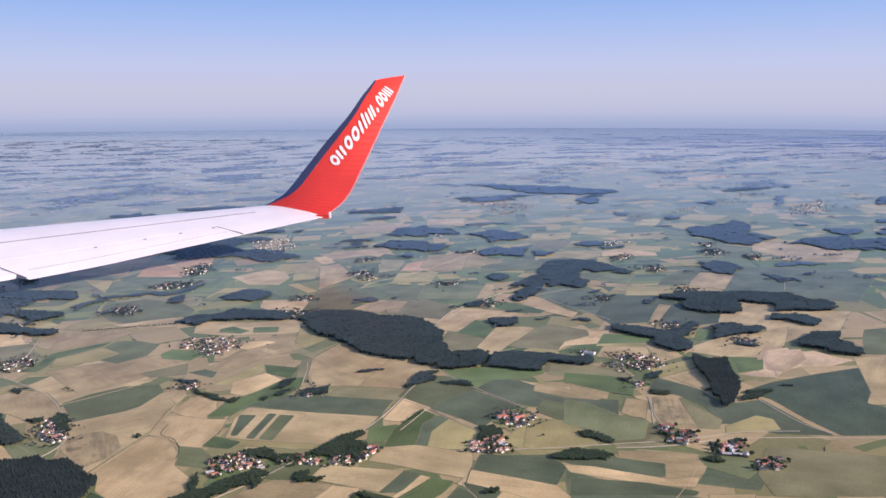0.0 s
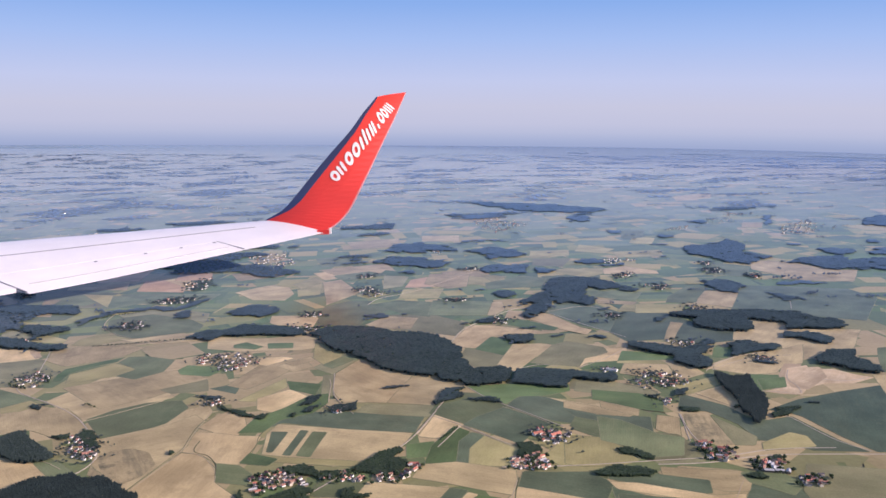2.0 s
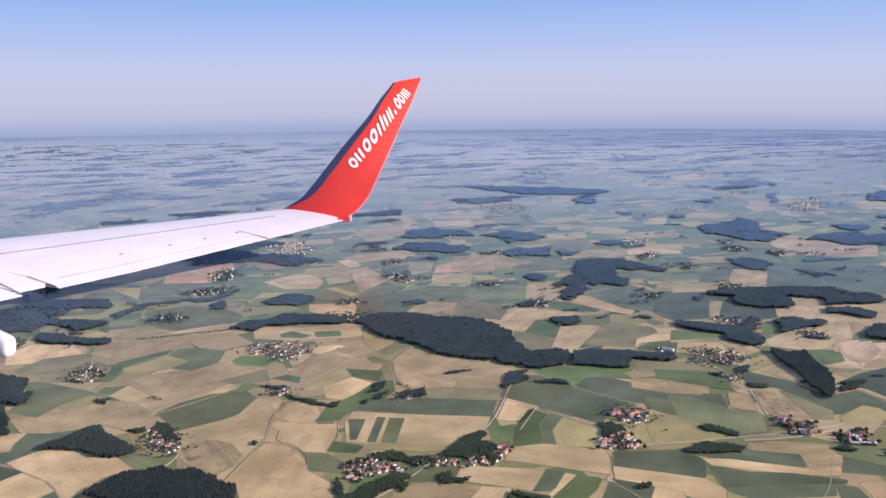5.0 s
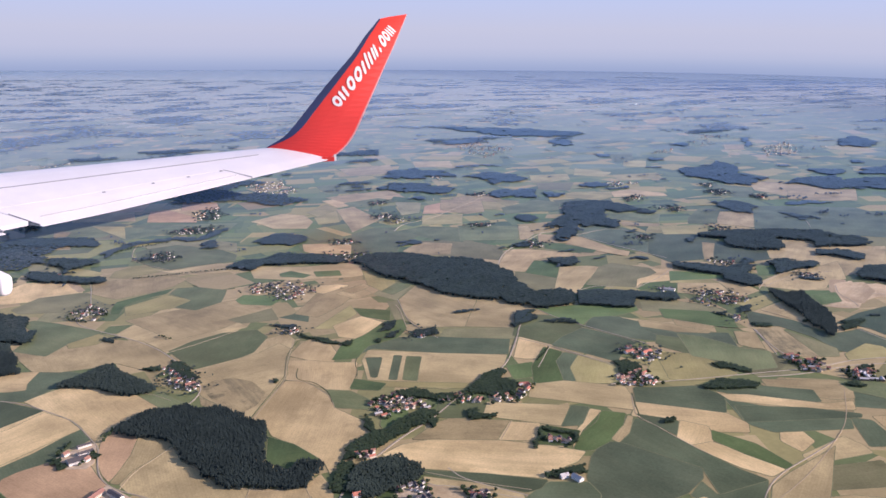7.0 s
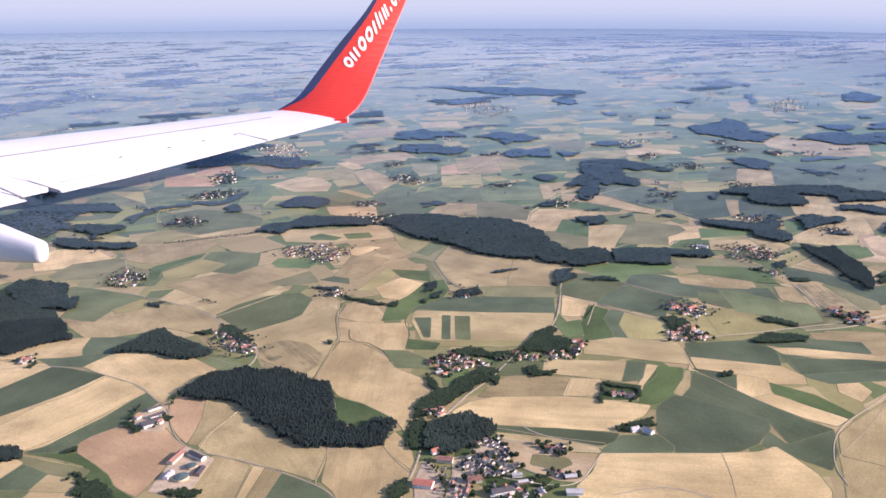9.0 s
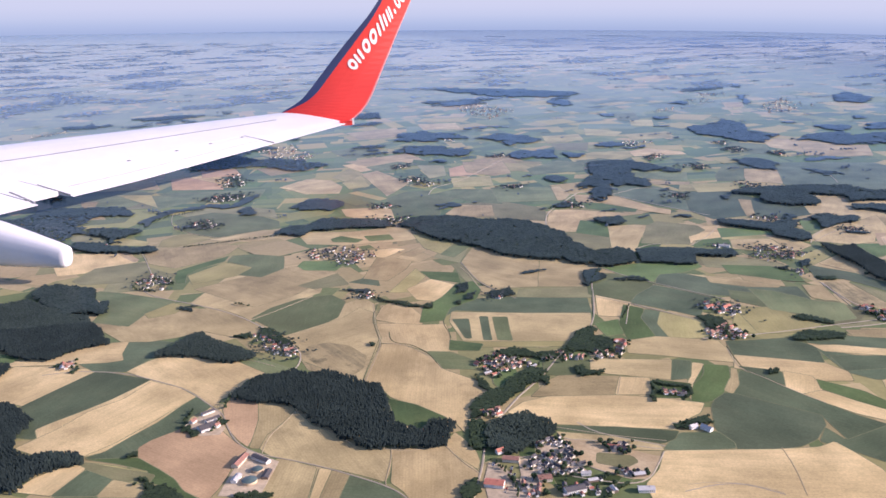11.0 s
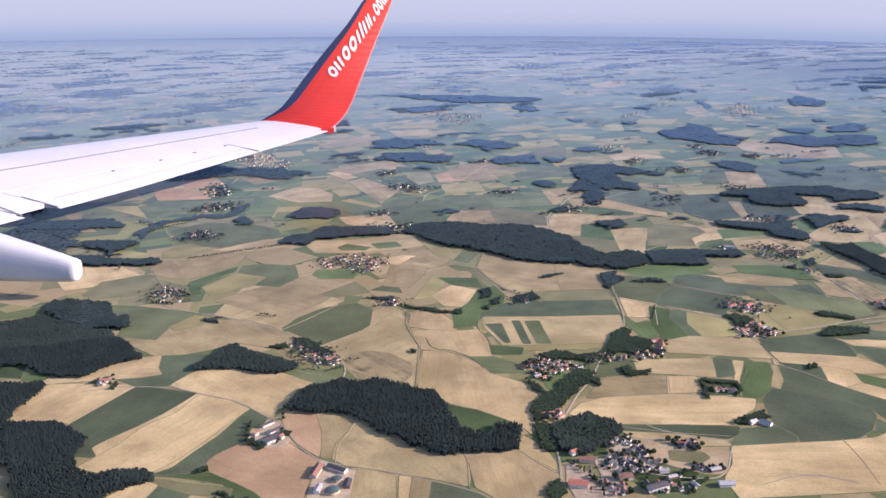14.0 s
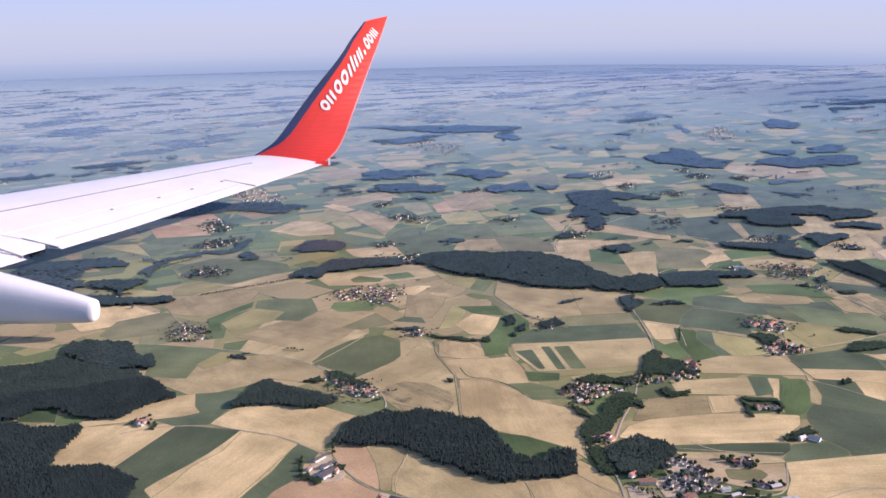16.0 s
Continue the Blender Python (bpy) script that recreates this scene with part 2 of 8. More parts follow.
WING_WHITE = paint("white_wing_paint", (0.74, 0.715, 0.73, 1), 0.5)
WING_GREY = paint("grey_wing_seam", (0.22, 0.22, 0.24, 1), 0.6, 0.0)
WING_RED = paint("red_wing_paint", (0.80, 0.047, 0.033, 1), 0.6, 0.0)
WING_BLUE = paint("dark_blue_edge", (0.035, 0.05, 0.13, 1), 0.4)
WING_SEAM = paint("pale_grey_wing_seam", (0.40, 0.39, 0.40, 1), 0.6, 0.0)
WING_PINK = paint("pale_pink_edge", (0.75, 0.30, 0.28, 1), 0.4)
SIGN_WHITE = paint("white_sign_paint", (0.85, 0.85, 0.85, 1), 0.4)

# ---- helpers of this place ----
def mesh_of(name, verts, faces, material, smooth=False):
    me = bpy.data.meshes.new(name)
    me.from_pydata([tuple(v) for v in verts], [], faces)
    me.materials.append(material)
    if smooth:
        me.polygons.foreach_set("use_smooth", [True] * len(me.polygons))
    me.update()
    return me


def part(name, me, parent, label=""):
    ob = new(name, me)
    ob.parent = parent
    if label:
        ob["label"] = label
    return ob


def inside(px, py, poly):
    """Which of the points lie in the outline."""
    hit = np.zeros(len(px), bool)
    n = len(poly)
    for i in range(n):
        (x0, y0), (x1, y1) = poly[i], poly[i - 1]
        if y0 == y1:
            continue
        cross = ((y0 > py) != (y1 > py)) & (px < (x1 - x0) * (py - y0) / (y1 - y0) + x0)
        hit ^= cross
    return hit


def rounded(poly, closed=True, rounds=1):
    """Corner cutting: softer corners than the bare plan."""
    pts = [Vector(p) for p in poly]
    for _ in range(rounds):
        out, n = [], len(pts)
        for i in range(n if closed else n - 1):
            a, b = pts[i], pts[(i + 1) % n]
            k = min(0.25, 0.45 / max((b - a).length, 0.01)) if closed else 0.25
            out += [a.lerp(b, k), a.lerp(b, 1 - k)]
        pts = out if closed else [pts[0], *out, pts[-1]]
    return pts


def rise(x, y):
    """The land falls away a little to one side far off and lifts to low hills at the horizon."""
    k = min(1.0, max(0.0, (y - 900.0) / 2600.0))
    s = max(-1.2, min(1.2, x / max(y, 900.0)))
    u = min(1.0, max(0.0, (math.hypot(x, y) - 1200.0) / 3400.0))
    return -math.hypot(x, y) * (0.032 * s + 0.009 * s * s) * k * k * (3 - 2 * k) + 6.0 * u * u


def soup(name, template_v, template_f, places, material):
    """Many small copies of one shape in one mesh: places of x, y, z, width, height, turn."""
    tv, tf = np.array(template_v, float), np.array(template_f, int)
    n, m = len(places), len(tv)
    p = np.array(places, float)
    c, s = np.cos(p[:, 5])[:, None], np.sin(p[:, 5])[:, None]
    x = (tv[None, :, 0] * c - tv[None, :, 1] * s) * p[:, 3:4] + p[:, 0:1]
    y = (tv[None, :, 0] * s + tv[None, :, 1] * c) * p[:, 3:4] + p[:, 1:2]
    z = tv[None, :, 2] * p[:, 4:5] + p[:, 2:3]
    co = np.stack([x, y, z], -1).reshape(-1, 3)
    fc = (tf[None] + (np.arange(n) * m)[:, None, None]).reshape(-1, 3)
    return co, fc


def big_mesh(name, co, fc, material, lift=0.0):
    """lift: how far crown shading bends straight up, evening it and catching haze sheen."""
    me = bpy.data.meshes.new(name)
    me.vertices.add(len(co))
    me.vertices.foreach_set("co", np.ascontiguousarray(co, dtype=np.float32).ravel())
    me.loops.add(len(fc) * 3)
    me.loops.foreach_set("vertex_index", np.ascontiguousarray(fc, dtype=np.int32).ravel())
    me.polygons.add(len(fc))
    me.polygons.foreach_set("loop_start", np.arange(len(fc), dtype=np.int32) * 3)
    me.update(calc_edges=True)
    me.materials.append(material)
    if lift > 0:
        a, b, c = co[fc[:, 0]], co[fc[:, 1]], co[fc[:, 2]]
        fn = np.cross(b - a, c - a)
        fn /= np.linalg.norm(fn, axis=1)[:, None] + 1e-9
        vn = np.zeros_like(co)
        for j in range(3):
            np.add.at(vn, fc[:, j], fn)
        vn /= np.linalg.norm(vn, axis=1)[:, None] + 1e-9
        vn[vn[:, 2] < 0] *= np.array([1, 1, -1])
        vn = vn * (1 - lift) + np.array([0, 0, 1.0]) * lift
        vn /= np.linalg.norm(vn, axis=1)[:, None] + 1e-9
        me.polygons.foreach_set("use_smooth", np.ones(len(fc), bool))
        me.normals_split_custom_set_from_vertices(vn.tolist())
    return me


def conifer(seed):
    """A ragged two-storey spruce crown, one metre wide and high."""
    r = random.Random(seed)
    v, f = [], []
    for z0, z1, rad, k in ((0.05, 0.80, 0.52, 7), (0.5, 1.0, 0.40, 6)):
        i0 = len(v)
        for a in range(k):
            t = 2 * math.pi * (a + r.uniform(-0.25, 0.25)) / k
            q = rad * r.uniform(0.72, 1.12)
            v.append((q * math.cos(t), q * math.sin(t), z0 + r.uniform(-0.05, 0.10)))
        v.append((r.uniform(-0.05, 0.05), r.uniform(-0.05, 0.05), z1))
        f += [(i0 + a, i0 + (a + 1) % k, i0 + k) for a in range(k)]
    return v, f


def broadleaf(seed, blobs=5):
    """A rounded uneven crown of several leafy lumps, one metre wide and high."""
    r = random.Random(seed)
    v, f = [], []
    for b in range(blobs):
        t = 2 * math.pi * b / blobs + r.uniform(-0.5, 0.5)
        d = 0.0 if b == 0 else r.uniform(0.15, 0.28)
        cx, cy, cz = d * math.cos(t), d * math.sin(t), (0.66 if b == 0 else r.uniform(0.3, 0.6))
        q = r.uniform(0.22, 0.32)
        i0 = len(v)
        ring = 5
        v.append((cx, cy, cz + q * 1.05))
        for z, k in ((0.55, 0.85), (-0.35, 0.95)):
            for a in range(ring):
                u = 2 * math.pi * (a + 0.5 * (z > 0)) / ring
                w = q * k * r.uniform(0.8, 1.2)
                v.append((cx + w * math.cos(u), cy + w * math.sin(u), cz + q * z + r.uniform(-0.04, 0.04)))
        for a in range(ring):
            n_ = (a + 1) % ring
            f += [(i0, i0 + 1 + a, i0 + 1 + n_), (i0 + 1 + a, i0 + 6 + a, i0 + 1 + n_), (i0 + 1 + n_, i0 + 6 + a, i0 + 6 + n_)]
    return v, f


SPRUCES = [conifer(s) for s in range(4)]
LEAFY = [broadleaf(10 + s, 3) for s in range(4)]
CROWNS = [broadleaf(30 + s, 2) for s in range(4)]
SINGLES = [([(1.6 * x, 1.6 * y, z) for x, y, z in v], f) for v, f in (broadleaf(50 + s, 1) for s in range(4))]
LEVEL = [0.0]
FIELDS, WOODS, ROADS = [], [], []


def sway(x, y):
    """The gentle waviness that old field edges and lanes share."""
    q = 0.055
    return Vector((x + 0.35 * noise.noise((x * q, y * q, 3.1)), y + 0.35 * noise.noise((x * q, y * q, 9.7))))


def field(crop, *plan):
    """One field: a low slab of crop on the ground with softly wavy edges and a narrow grassy margin."""
    LEVEL[0] += 0.00015
    top = 0.05 + LEVEL[0]
    mid = sum((Vector(p) for p in plan), Vector((0, 0))) / len(plan)
    corners = [p + (p - mid).normalized() * 0.4 for p in rounded(plan)]
    pts = []
    for a, b in zip(corners, corners[1:] + corners[:1]):
        n = max(1, min(8, int((b - a).length / 3.5)))
        pts += [sway(*a.lerp(b, k / n)) for k in range(n)]
    n = len(pts)
    edge = max((Vector(b) - Vector(a) for a, b in zip(plan, plan[1:] + plan[:1])), key=lambda e: e.length)
    turn = math.atan2(edge.y, edge.x)
    back = Matrix.Rotation(-turn, 2)
    pts = [back @ (p - mid) for p in pts]
    bm = bmesh.new()
    up = [bm.verts.new((p.x, p.y, top)) for p in pts]
    low = [bm.verts.new((p.x, p.y, -0.02)) for p in pts]
    face = bm.faces.new(up)
    for i in range(n):
        j = (i + 1) % n
        bm.faces.new((up[i], low[i], low[j], up[j])).material_index = 1
    bmesh.ops.recalc_face_normals(bm, faces=bm.faces)
    if face.normal.z < 0:
        bmesh.ops.reverse_faces(bm, faces=bm.faces)
    rim = bmesh.ops.inset_region(bm, faces=[face], thickness=0.17, use_even_offset=False)["faces"]
    for fc in rim:
        fc.material_index = 1
    bmesh.ops.triangulate(bm, faces=[fc for fc in bm.faces if len(fc.verts) > 4])
    me = bpy.data.meshes.new("field")
    bm.to_mesh(me)
    bm.free()
    me.materials.append(CROPS[crop])
    me.materials.append(CROPS[crop] if crop in ("quarry", "dry") else MARGIN)
    ob = new("gravel_pit" if crop == "quarry" else "field", me)
    ob.matrix_basis = pose(mid.x, mid.y, 0, 0, 0, math.degrees(turn))
    FIELDS.append(ob)
    return tagged(ob, CROP_TEXT[crop], "gravel pit" if crop == "quarry" else "field", "fields", "structure")


def stand(kind, plan, seed, grow=1.0):
    """Tree places inside an outline, denser where the plan is near."""
    r = np.random.RandomState(seed)
    xs, ys = [p[0] for p in plan], [p[1] for p in plan]
    mid = sum(ys) / len(ys)
    step = {"spruce": 0.40, "mixed": 0.45, "grove": 0.50}[kind] * (1.0 if mid < 240 else 1.35 if mid < 340 else 2.0 if mid < 520 else 3.0)
    gx, gy = np.meshgrid(np.arange(min(xs) - 1, max(xs) + 1, step), np.arange(min(ys) - 1, max(ys) + 1, step))
    gx, gy = gx.ravel() + r.uniform(-0.42, 0.42, gx.size) * step, gy.ravel() + r.uniform(-0.42, 0.42, gy.size) * step
    q = 0.25 if mid < 240 else 0.25 * (240 / mid) ** 1.2
    amp = 0.9 if mid < 240 else (1.1 if mid < 340 else 1.6) * mid / 230
    deep = 1.0 if mid < 280 else min(3.0, mid / 200)
    wob = np.array([noise.noise((x * q, y * q, seed)) for x, y in zip(gx, gy)])
    wob2 = np.array([noise.noise((x * q + 50, y * q, seed)) for x, y in zip(gx, gy)])
    fine = np.array([noise.noise((x * q * 3.1, y * q * 1.6, seed + 20)) for x, y in zip(gx, gy)])
    ok = inside(gx + amp * (wob + 0.55 * fine), gy + amp * deep * (wob2 + 0.6 * fine), plan)
    if mid > 280:
        ok &= fine + 0.6 * wob > -0.52
    gx, gy = gx[ok], gy[ok]
    n = len(gx)
    patch = np.array([noise.noise((x * 0.09, y * 0.09, seed + 7)) for x, y in zip(gx, gy)])
    calm = 1.0 if mid < 240 else 0.8
    high = (1.45 if kind == "spruce" else 1.3 if kind == "mixed" else 0.75) * (1.0 if mid < 340 else 0.65) * (1 + 0.22 * patch) * (1 + calm * r.uniform(-0.11, 0.11, n)) * grow
    wide = step * r.uniform(1.5, 2.1, n) * (1.0 if mid < 240 else 1.2) * (0.95 if kind == "spruce" else 1.15)
    return np.stack([gx, gy, np.zeros(n), wide, high, r.uniform(0, 6.28, n)], 1), r


def wood(kind, *plan):
    """A wood: hundreds of separate crowns with uneven heights, in one object."""
    seed = len(WOODS) + 3
    places, r = stand(kind, plan, seed)
    if not len(places):
        return
    near = min(p[1] for p in plan)
    pick = r.randint(0, 4, len(places))
    conif = r.uniform(0, 1, len(places)) < {"spruce": 0.10, "mixed": 0.07, "grove": 0.03}[kind]
    cos, fcs, off = [], [], 0
    for k in range(4):
        for flag, shapes in ((True, SPRUCES), (False, SINGLES if near > 235 else LEAFY if kind == "grove" else CROWNS)):
            some = places[(pick == k) & (conif == flag)]
            if len(some):
                co, fc = soup("w", *shapes[k], some, None)
                cos.append(co)
                fcs.append(fc + off)
                off += len(co)
    me = big_mesh("wood", np.concatenate(cos), np.concatenate(fcs), FAR_HAZE_LEAVES if near > 400 else HAZY_LEAVES if near > 225 else {"spruce": SPRUCE, "mixed": MIXED, "grove": BROAD}[kind],
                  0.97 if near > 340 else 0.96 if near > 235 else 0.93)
    ob = new({"spruce": "spruce_wood", "mixed": "mixed_wood", "grove": "tree_grove"}[kind], me)
    WOODS.append(ob)
    text = {"spruce": "dense dark green spruce wood with ragged tops", "mixed": "dark green mixed wood among the fields",
            "grove": "small grove of rounded green broadleaf trees"}[kind]
    return tagged(ob, text, "wood", "woods", "stuff")


def along(plan, step):
    pts = [Vector(p) for p in plan]
    out = []
    for a, b in zip(pts, pts[1:]):
        n = max(1, int((b - a).length / step))
        out += [a.lerp(b, k / n) for k in range(n)]
    return out


def hedge(width, *plan):
    """A hedgerow: bushes and small trees along a line."""
    r = np.random.RandomState(len(WOODS) + 500)
    pts = along(plan, 0.55)
    pl = np.array([(p.x + r.uniform(-0.5, 0.5) * width, p.y + r.uniform(-0.5, 0.5) * width, 0, width * r.uniform(0.9, 1.7), r.uniform(0.5, 1.2), r.uniform(0, 6)) for p in pts if r.uniform() > 0.12])
    co, fc = soup("h", *LEAFY[len(WOODS) % 4], pl, None)
    ob = new("hedgerow", big_mesh("hedgerow", co, fc, BROAD, 0.6))
    WOODS.append(ob)
    return tagged(ob, "dark green hedgerow of bushes between fields", "hedge", "hedges", "stuff")


def road(width, *plan):
    """A paved lane: a low cambered ribbon with soft bends."""
    pts = [sway(*p) for p in rounded(plan, False, 2)]
    n = len(pts)
    v, f = [], []
    z = 0.112 + 0.0002 * len(ROADS)
    for i, p in enumerate(pts):
        d = (pts[min(i + 1, n - 1)] - pts[max(i - 1, 0)]).normalized()
        s = Vector((-d.y, d.x)) * width * 0.5
        v += [(p.x - s.x * 1.5, p.y - s.y * 1.5, -0.02), (p.x - s.x, p.y - s.y, z), (p.x, p.y, z + 0.01), (p.x + s.x, p.y + s.y, z), (p.x + s.x * 1.5, p.y + s.y * 1.5, -0.02)]
    for i in range(n - 1):
        f += [(5 * i + k + 1, 5 * i + k, 5 * i + k + 5, 5 * i + k + 6) for k in range(4)]
    me = mesh_of("road", v, f, ROAD if width >= 0.2 else LANE)
    ob = new("road" if width >= 0.2 else "farm_track", me)
    ROADS.append(ob)
    return tagged(ob, "pale grey country road winding between fields" if width >= 0.2 else "light brown dirt track between fields", "road", "roads", "structure")


def verge(width, *plan):
    """A narrow strip of dark rough grass between two fields, with a bush here and there."""
    ob = road(width, *plan)
    ob.name = ob.data.name = "grass_verge"
    ob.data.materials[0] = VERGE
    return tagged(ob, "narrow strip of dark rough grass between fields", "grass verge", "verges", "structure")


# houses: walls, roof, chimney, windows; built once a kind and copied
def house_kind(roof, wall, long_, wide, high, rise_):
    base = new("house")
    base.rotation_mode = "XYZ"
    hx, hy = long_ / 2, wide / 2
    v = [(-hx, -hy, -0.05), (hx, -hy, -0.05), (hx, hy, -0.05), (-hx, hy, -0.05), (-hx, -hy, high), (hx, -hy, high), (hx, hy, high), (-hx, hy, high), (-hx, 0, high + rise_), (hx, 0, high + rise_)]
    f = [(0, 1, 5, 4), (2, 3, 7, 6), (1, 2, 6, 9, 5), (3, 0, 4, 8, 7)]
    part("wall", mesh_of("wall", v, f, wall), base)
    e, o, t = 0.07, 0.08, 0.035
    sl = rise_ / hy
    v, f = [], []
    for sgn in (-1, 1):
        i = len(v)
        y1, z1 = sgn * (hy + e), high - e * sl + 0.01
        v += [(-hx - o, y1, z1), (hx + o, y1, z1), (hx + o, 0, high + rise_ + 0.01), (-hx - o, 0, high + rise_ + 0.01)]
        v += [(a, b, c + t) for a, b, c in v[i:i + 4]]
        q = [(0, 1, 2, 3), (4, 5, 6, 7), (0, 1, 5, 4), (1, 2, 6, 5), (3, 0, 4, 7)]
        f += [tuple(i + k for k in (fc if sgn > 0 else fc[::-1])) for fc in q]
    rf = part("roof", mesh_of("roof", v, f, roof), base)
    c, w = hx * 0.35, 0.05
    v = [(c + a * w, b * w - 0.1, z) for z in (high + rise_ * 0.4, high + rise_ + 0.13) for a, b in ((-1, -1), (1, -1), (1, 1), (-1, 1))]
    part("chimney", mesh_of("chimney", v, [(0, 1, 5, 4), (1, 2, 6, 5), (2, 3, 7, 6), (3, 0, 4, 7), (4, 5, 6, 7)], ROOF_MATS["rust"]), rf)
    win = mesh_of("window", [(-.05, 0, -.06), (.05, 0, -.06), (.05, 0, .06), (-.05, 0, .06), (-.05, -.012, -.06), (.05, -.012, -.06), (.05, -.012, .06), (-.05, -.012, .06)],
                  [(4, 5, 6, 7), (0, 1, 5, 4), (1, 2, 6, 5), (2, 3, 7, 6), (3, 0, 4, 7)], GLASS_DARK)
    k = max(2, int(long_ / 0.35))
    for a in range(k):
        w_ = part("window", win, base)
        w_.location = (-hx + long_ * (a + 0.5) / k, -hy - 0.003, high * 0.62)
    return base


KINDS = []

# ---- ground: one sheet out to the horizon ----
def build_ground():
    xs = [-5000, -3500, -2400, -1600, -1000, -500, 0, 500, 1000, 1600, 2400, 3500, 5000]
    ys = [-5000, -2500, -800, 0, 300, 600, 900, 1100, 1300, 1500, 1750, 2000, 2300, 2600, 2900, 3200, 3600, 4000, 4400, 4900]
    v = [(x, y, rise(x, y) - 0.12) for y in ys for x in xs]
    w = len(xs)
    f = [(j * w + i, j * w + i + 1, (j + 1) * w + i + 1, (j + 1) * w + i) for j in range(len(ys) - 1) for i in range(w - 1)]
    n = Nodes("open_land")
    co = n.coords()
    c = n.ramp(n.noise(co, 0.012, 5.0, 0.6), (0.35, (0.10, 0.14, 0.075, 1)), (0.5, (0.15, 0.17, 0.09, 1)), (0.62, (0.27, 0.23, 0.13, 1)))
    c = n.mix(0.4, c, n.ramp(n.noise(co, 0.5, 4.0, 0.65), (0.3, 0.75), (0.7, 1.25)), "MULTIPLY")
    n.link(c, n.bsdf.inputs["Base Color"])
    haze_gloss(n)
    tagged(new("ground", mesh_of("ground", v, f, n.mat)), "open farmland ground reaching out to the hazy horizon", "ground", "", "structure")


def build_patchwork():
    """The far quilt of fields: blocks of plots, each block turned its own way and lapping over its neighbours."""
    r = random.Random(5)
    lots = [([], []) for _ in range(4)]
    y, i = -170.0, 0
    while y < 4750:
        pitch = 15 + max(y, 0) * 0.0095
        half = 180 + max(y, 0) * 0.80
        n = int(2 * half / pitch) + 1
        for c in range(n):
            cx, cy = -half + (c + r.uniform(0.1, 0.9)) * pitch, y + r.uniform(-0.35, 0.35) * pitch
            ang = r.gauss(0.15, 0.32) + r.choice((0, 0, 0, math.pi / 2))
            ca, sa = math.cos(ang), math.sin(ang)
            w, d = pitch * r.uniform(0.55, 0.95), pitch * r.uniform(0.5, 0.85)
            i += 1
            z = 0.004 + (i * 0.618034 % 1.0) * 0.042
            far = cy * r.uniform(0.8, 1.2)
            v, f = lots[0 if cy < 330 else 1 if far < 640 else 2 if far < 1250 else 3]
            rows = r.choice((1, 2, 2, 3))
            cuts = [-d] + sorted(r.uniform(-0.7, 0.7) * d for _ in range(rows - 1)) + [d]
            for y0, y1 in zip(cuts, cuts[1:]):
                cols = r.choice((1, 2, 2, 3, 4))
                xs = [-w] + sorted(r.uniform(-0.85, 0.85) * w for _ in range(cols - 1)) + [w]
                for x0, x1 in zip(xs, xs[1:]):
                    k = len(v)
                    for a, b in ((x0, y0), (x1, y0), (x1, y1), (x0, y1)):
                        px, py = cx + a * ca - b * sa, cy + a * sa + b * ca
                        v.append((px, py, rise(px, py) + z))
                    f.append((k, k + 1, k + 2, k + 3))
        y += pitch * 0.72
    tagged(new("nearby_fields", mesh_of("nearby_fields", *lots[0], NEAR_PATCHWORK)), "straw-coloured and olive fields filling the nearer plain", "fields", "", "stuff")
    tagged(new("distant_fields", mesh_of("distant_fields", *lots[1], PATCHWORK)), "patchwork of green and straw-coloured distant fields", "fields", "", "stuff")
    tagged(new("remote_fields", mesh_of("remote_fields", *lots[2], REMOTE_HAZE_PATCHWORK)), "small green and straw-coloured remote fields, bluish with haze", "fields", "", "stuff")
    tagged(new("horizon_fields", mesh_of("horizon_fields", *lots[3], HORIZON_HAZE_PATCHWORK)), "hazy blue-green fields towards the horizon", "fields", "", "stuff")


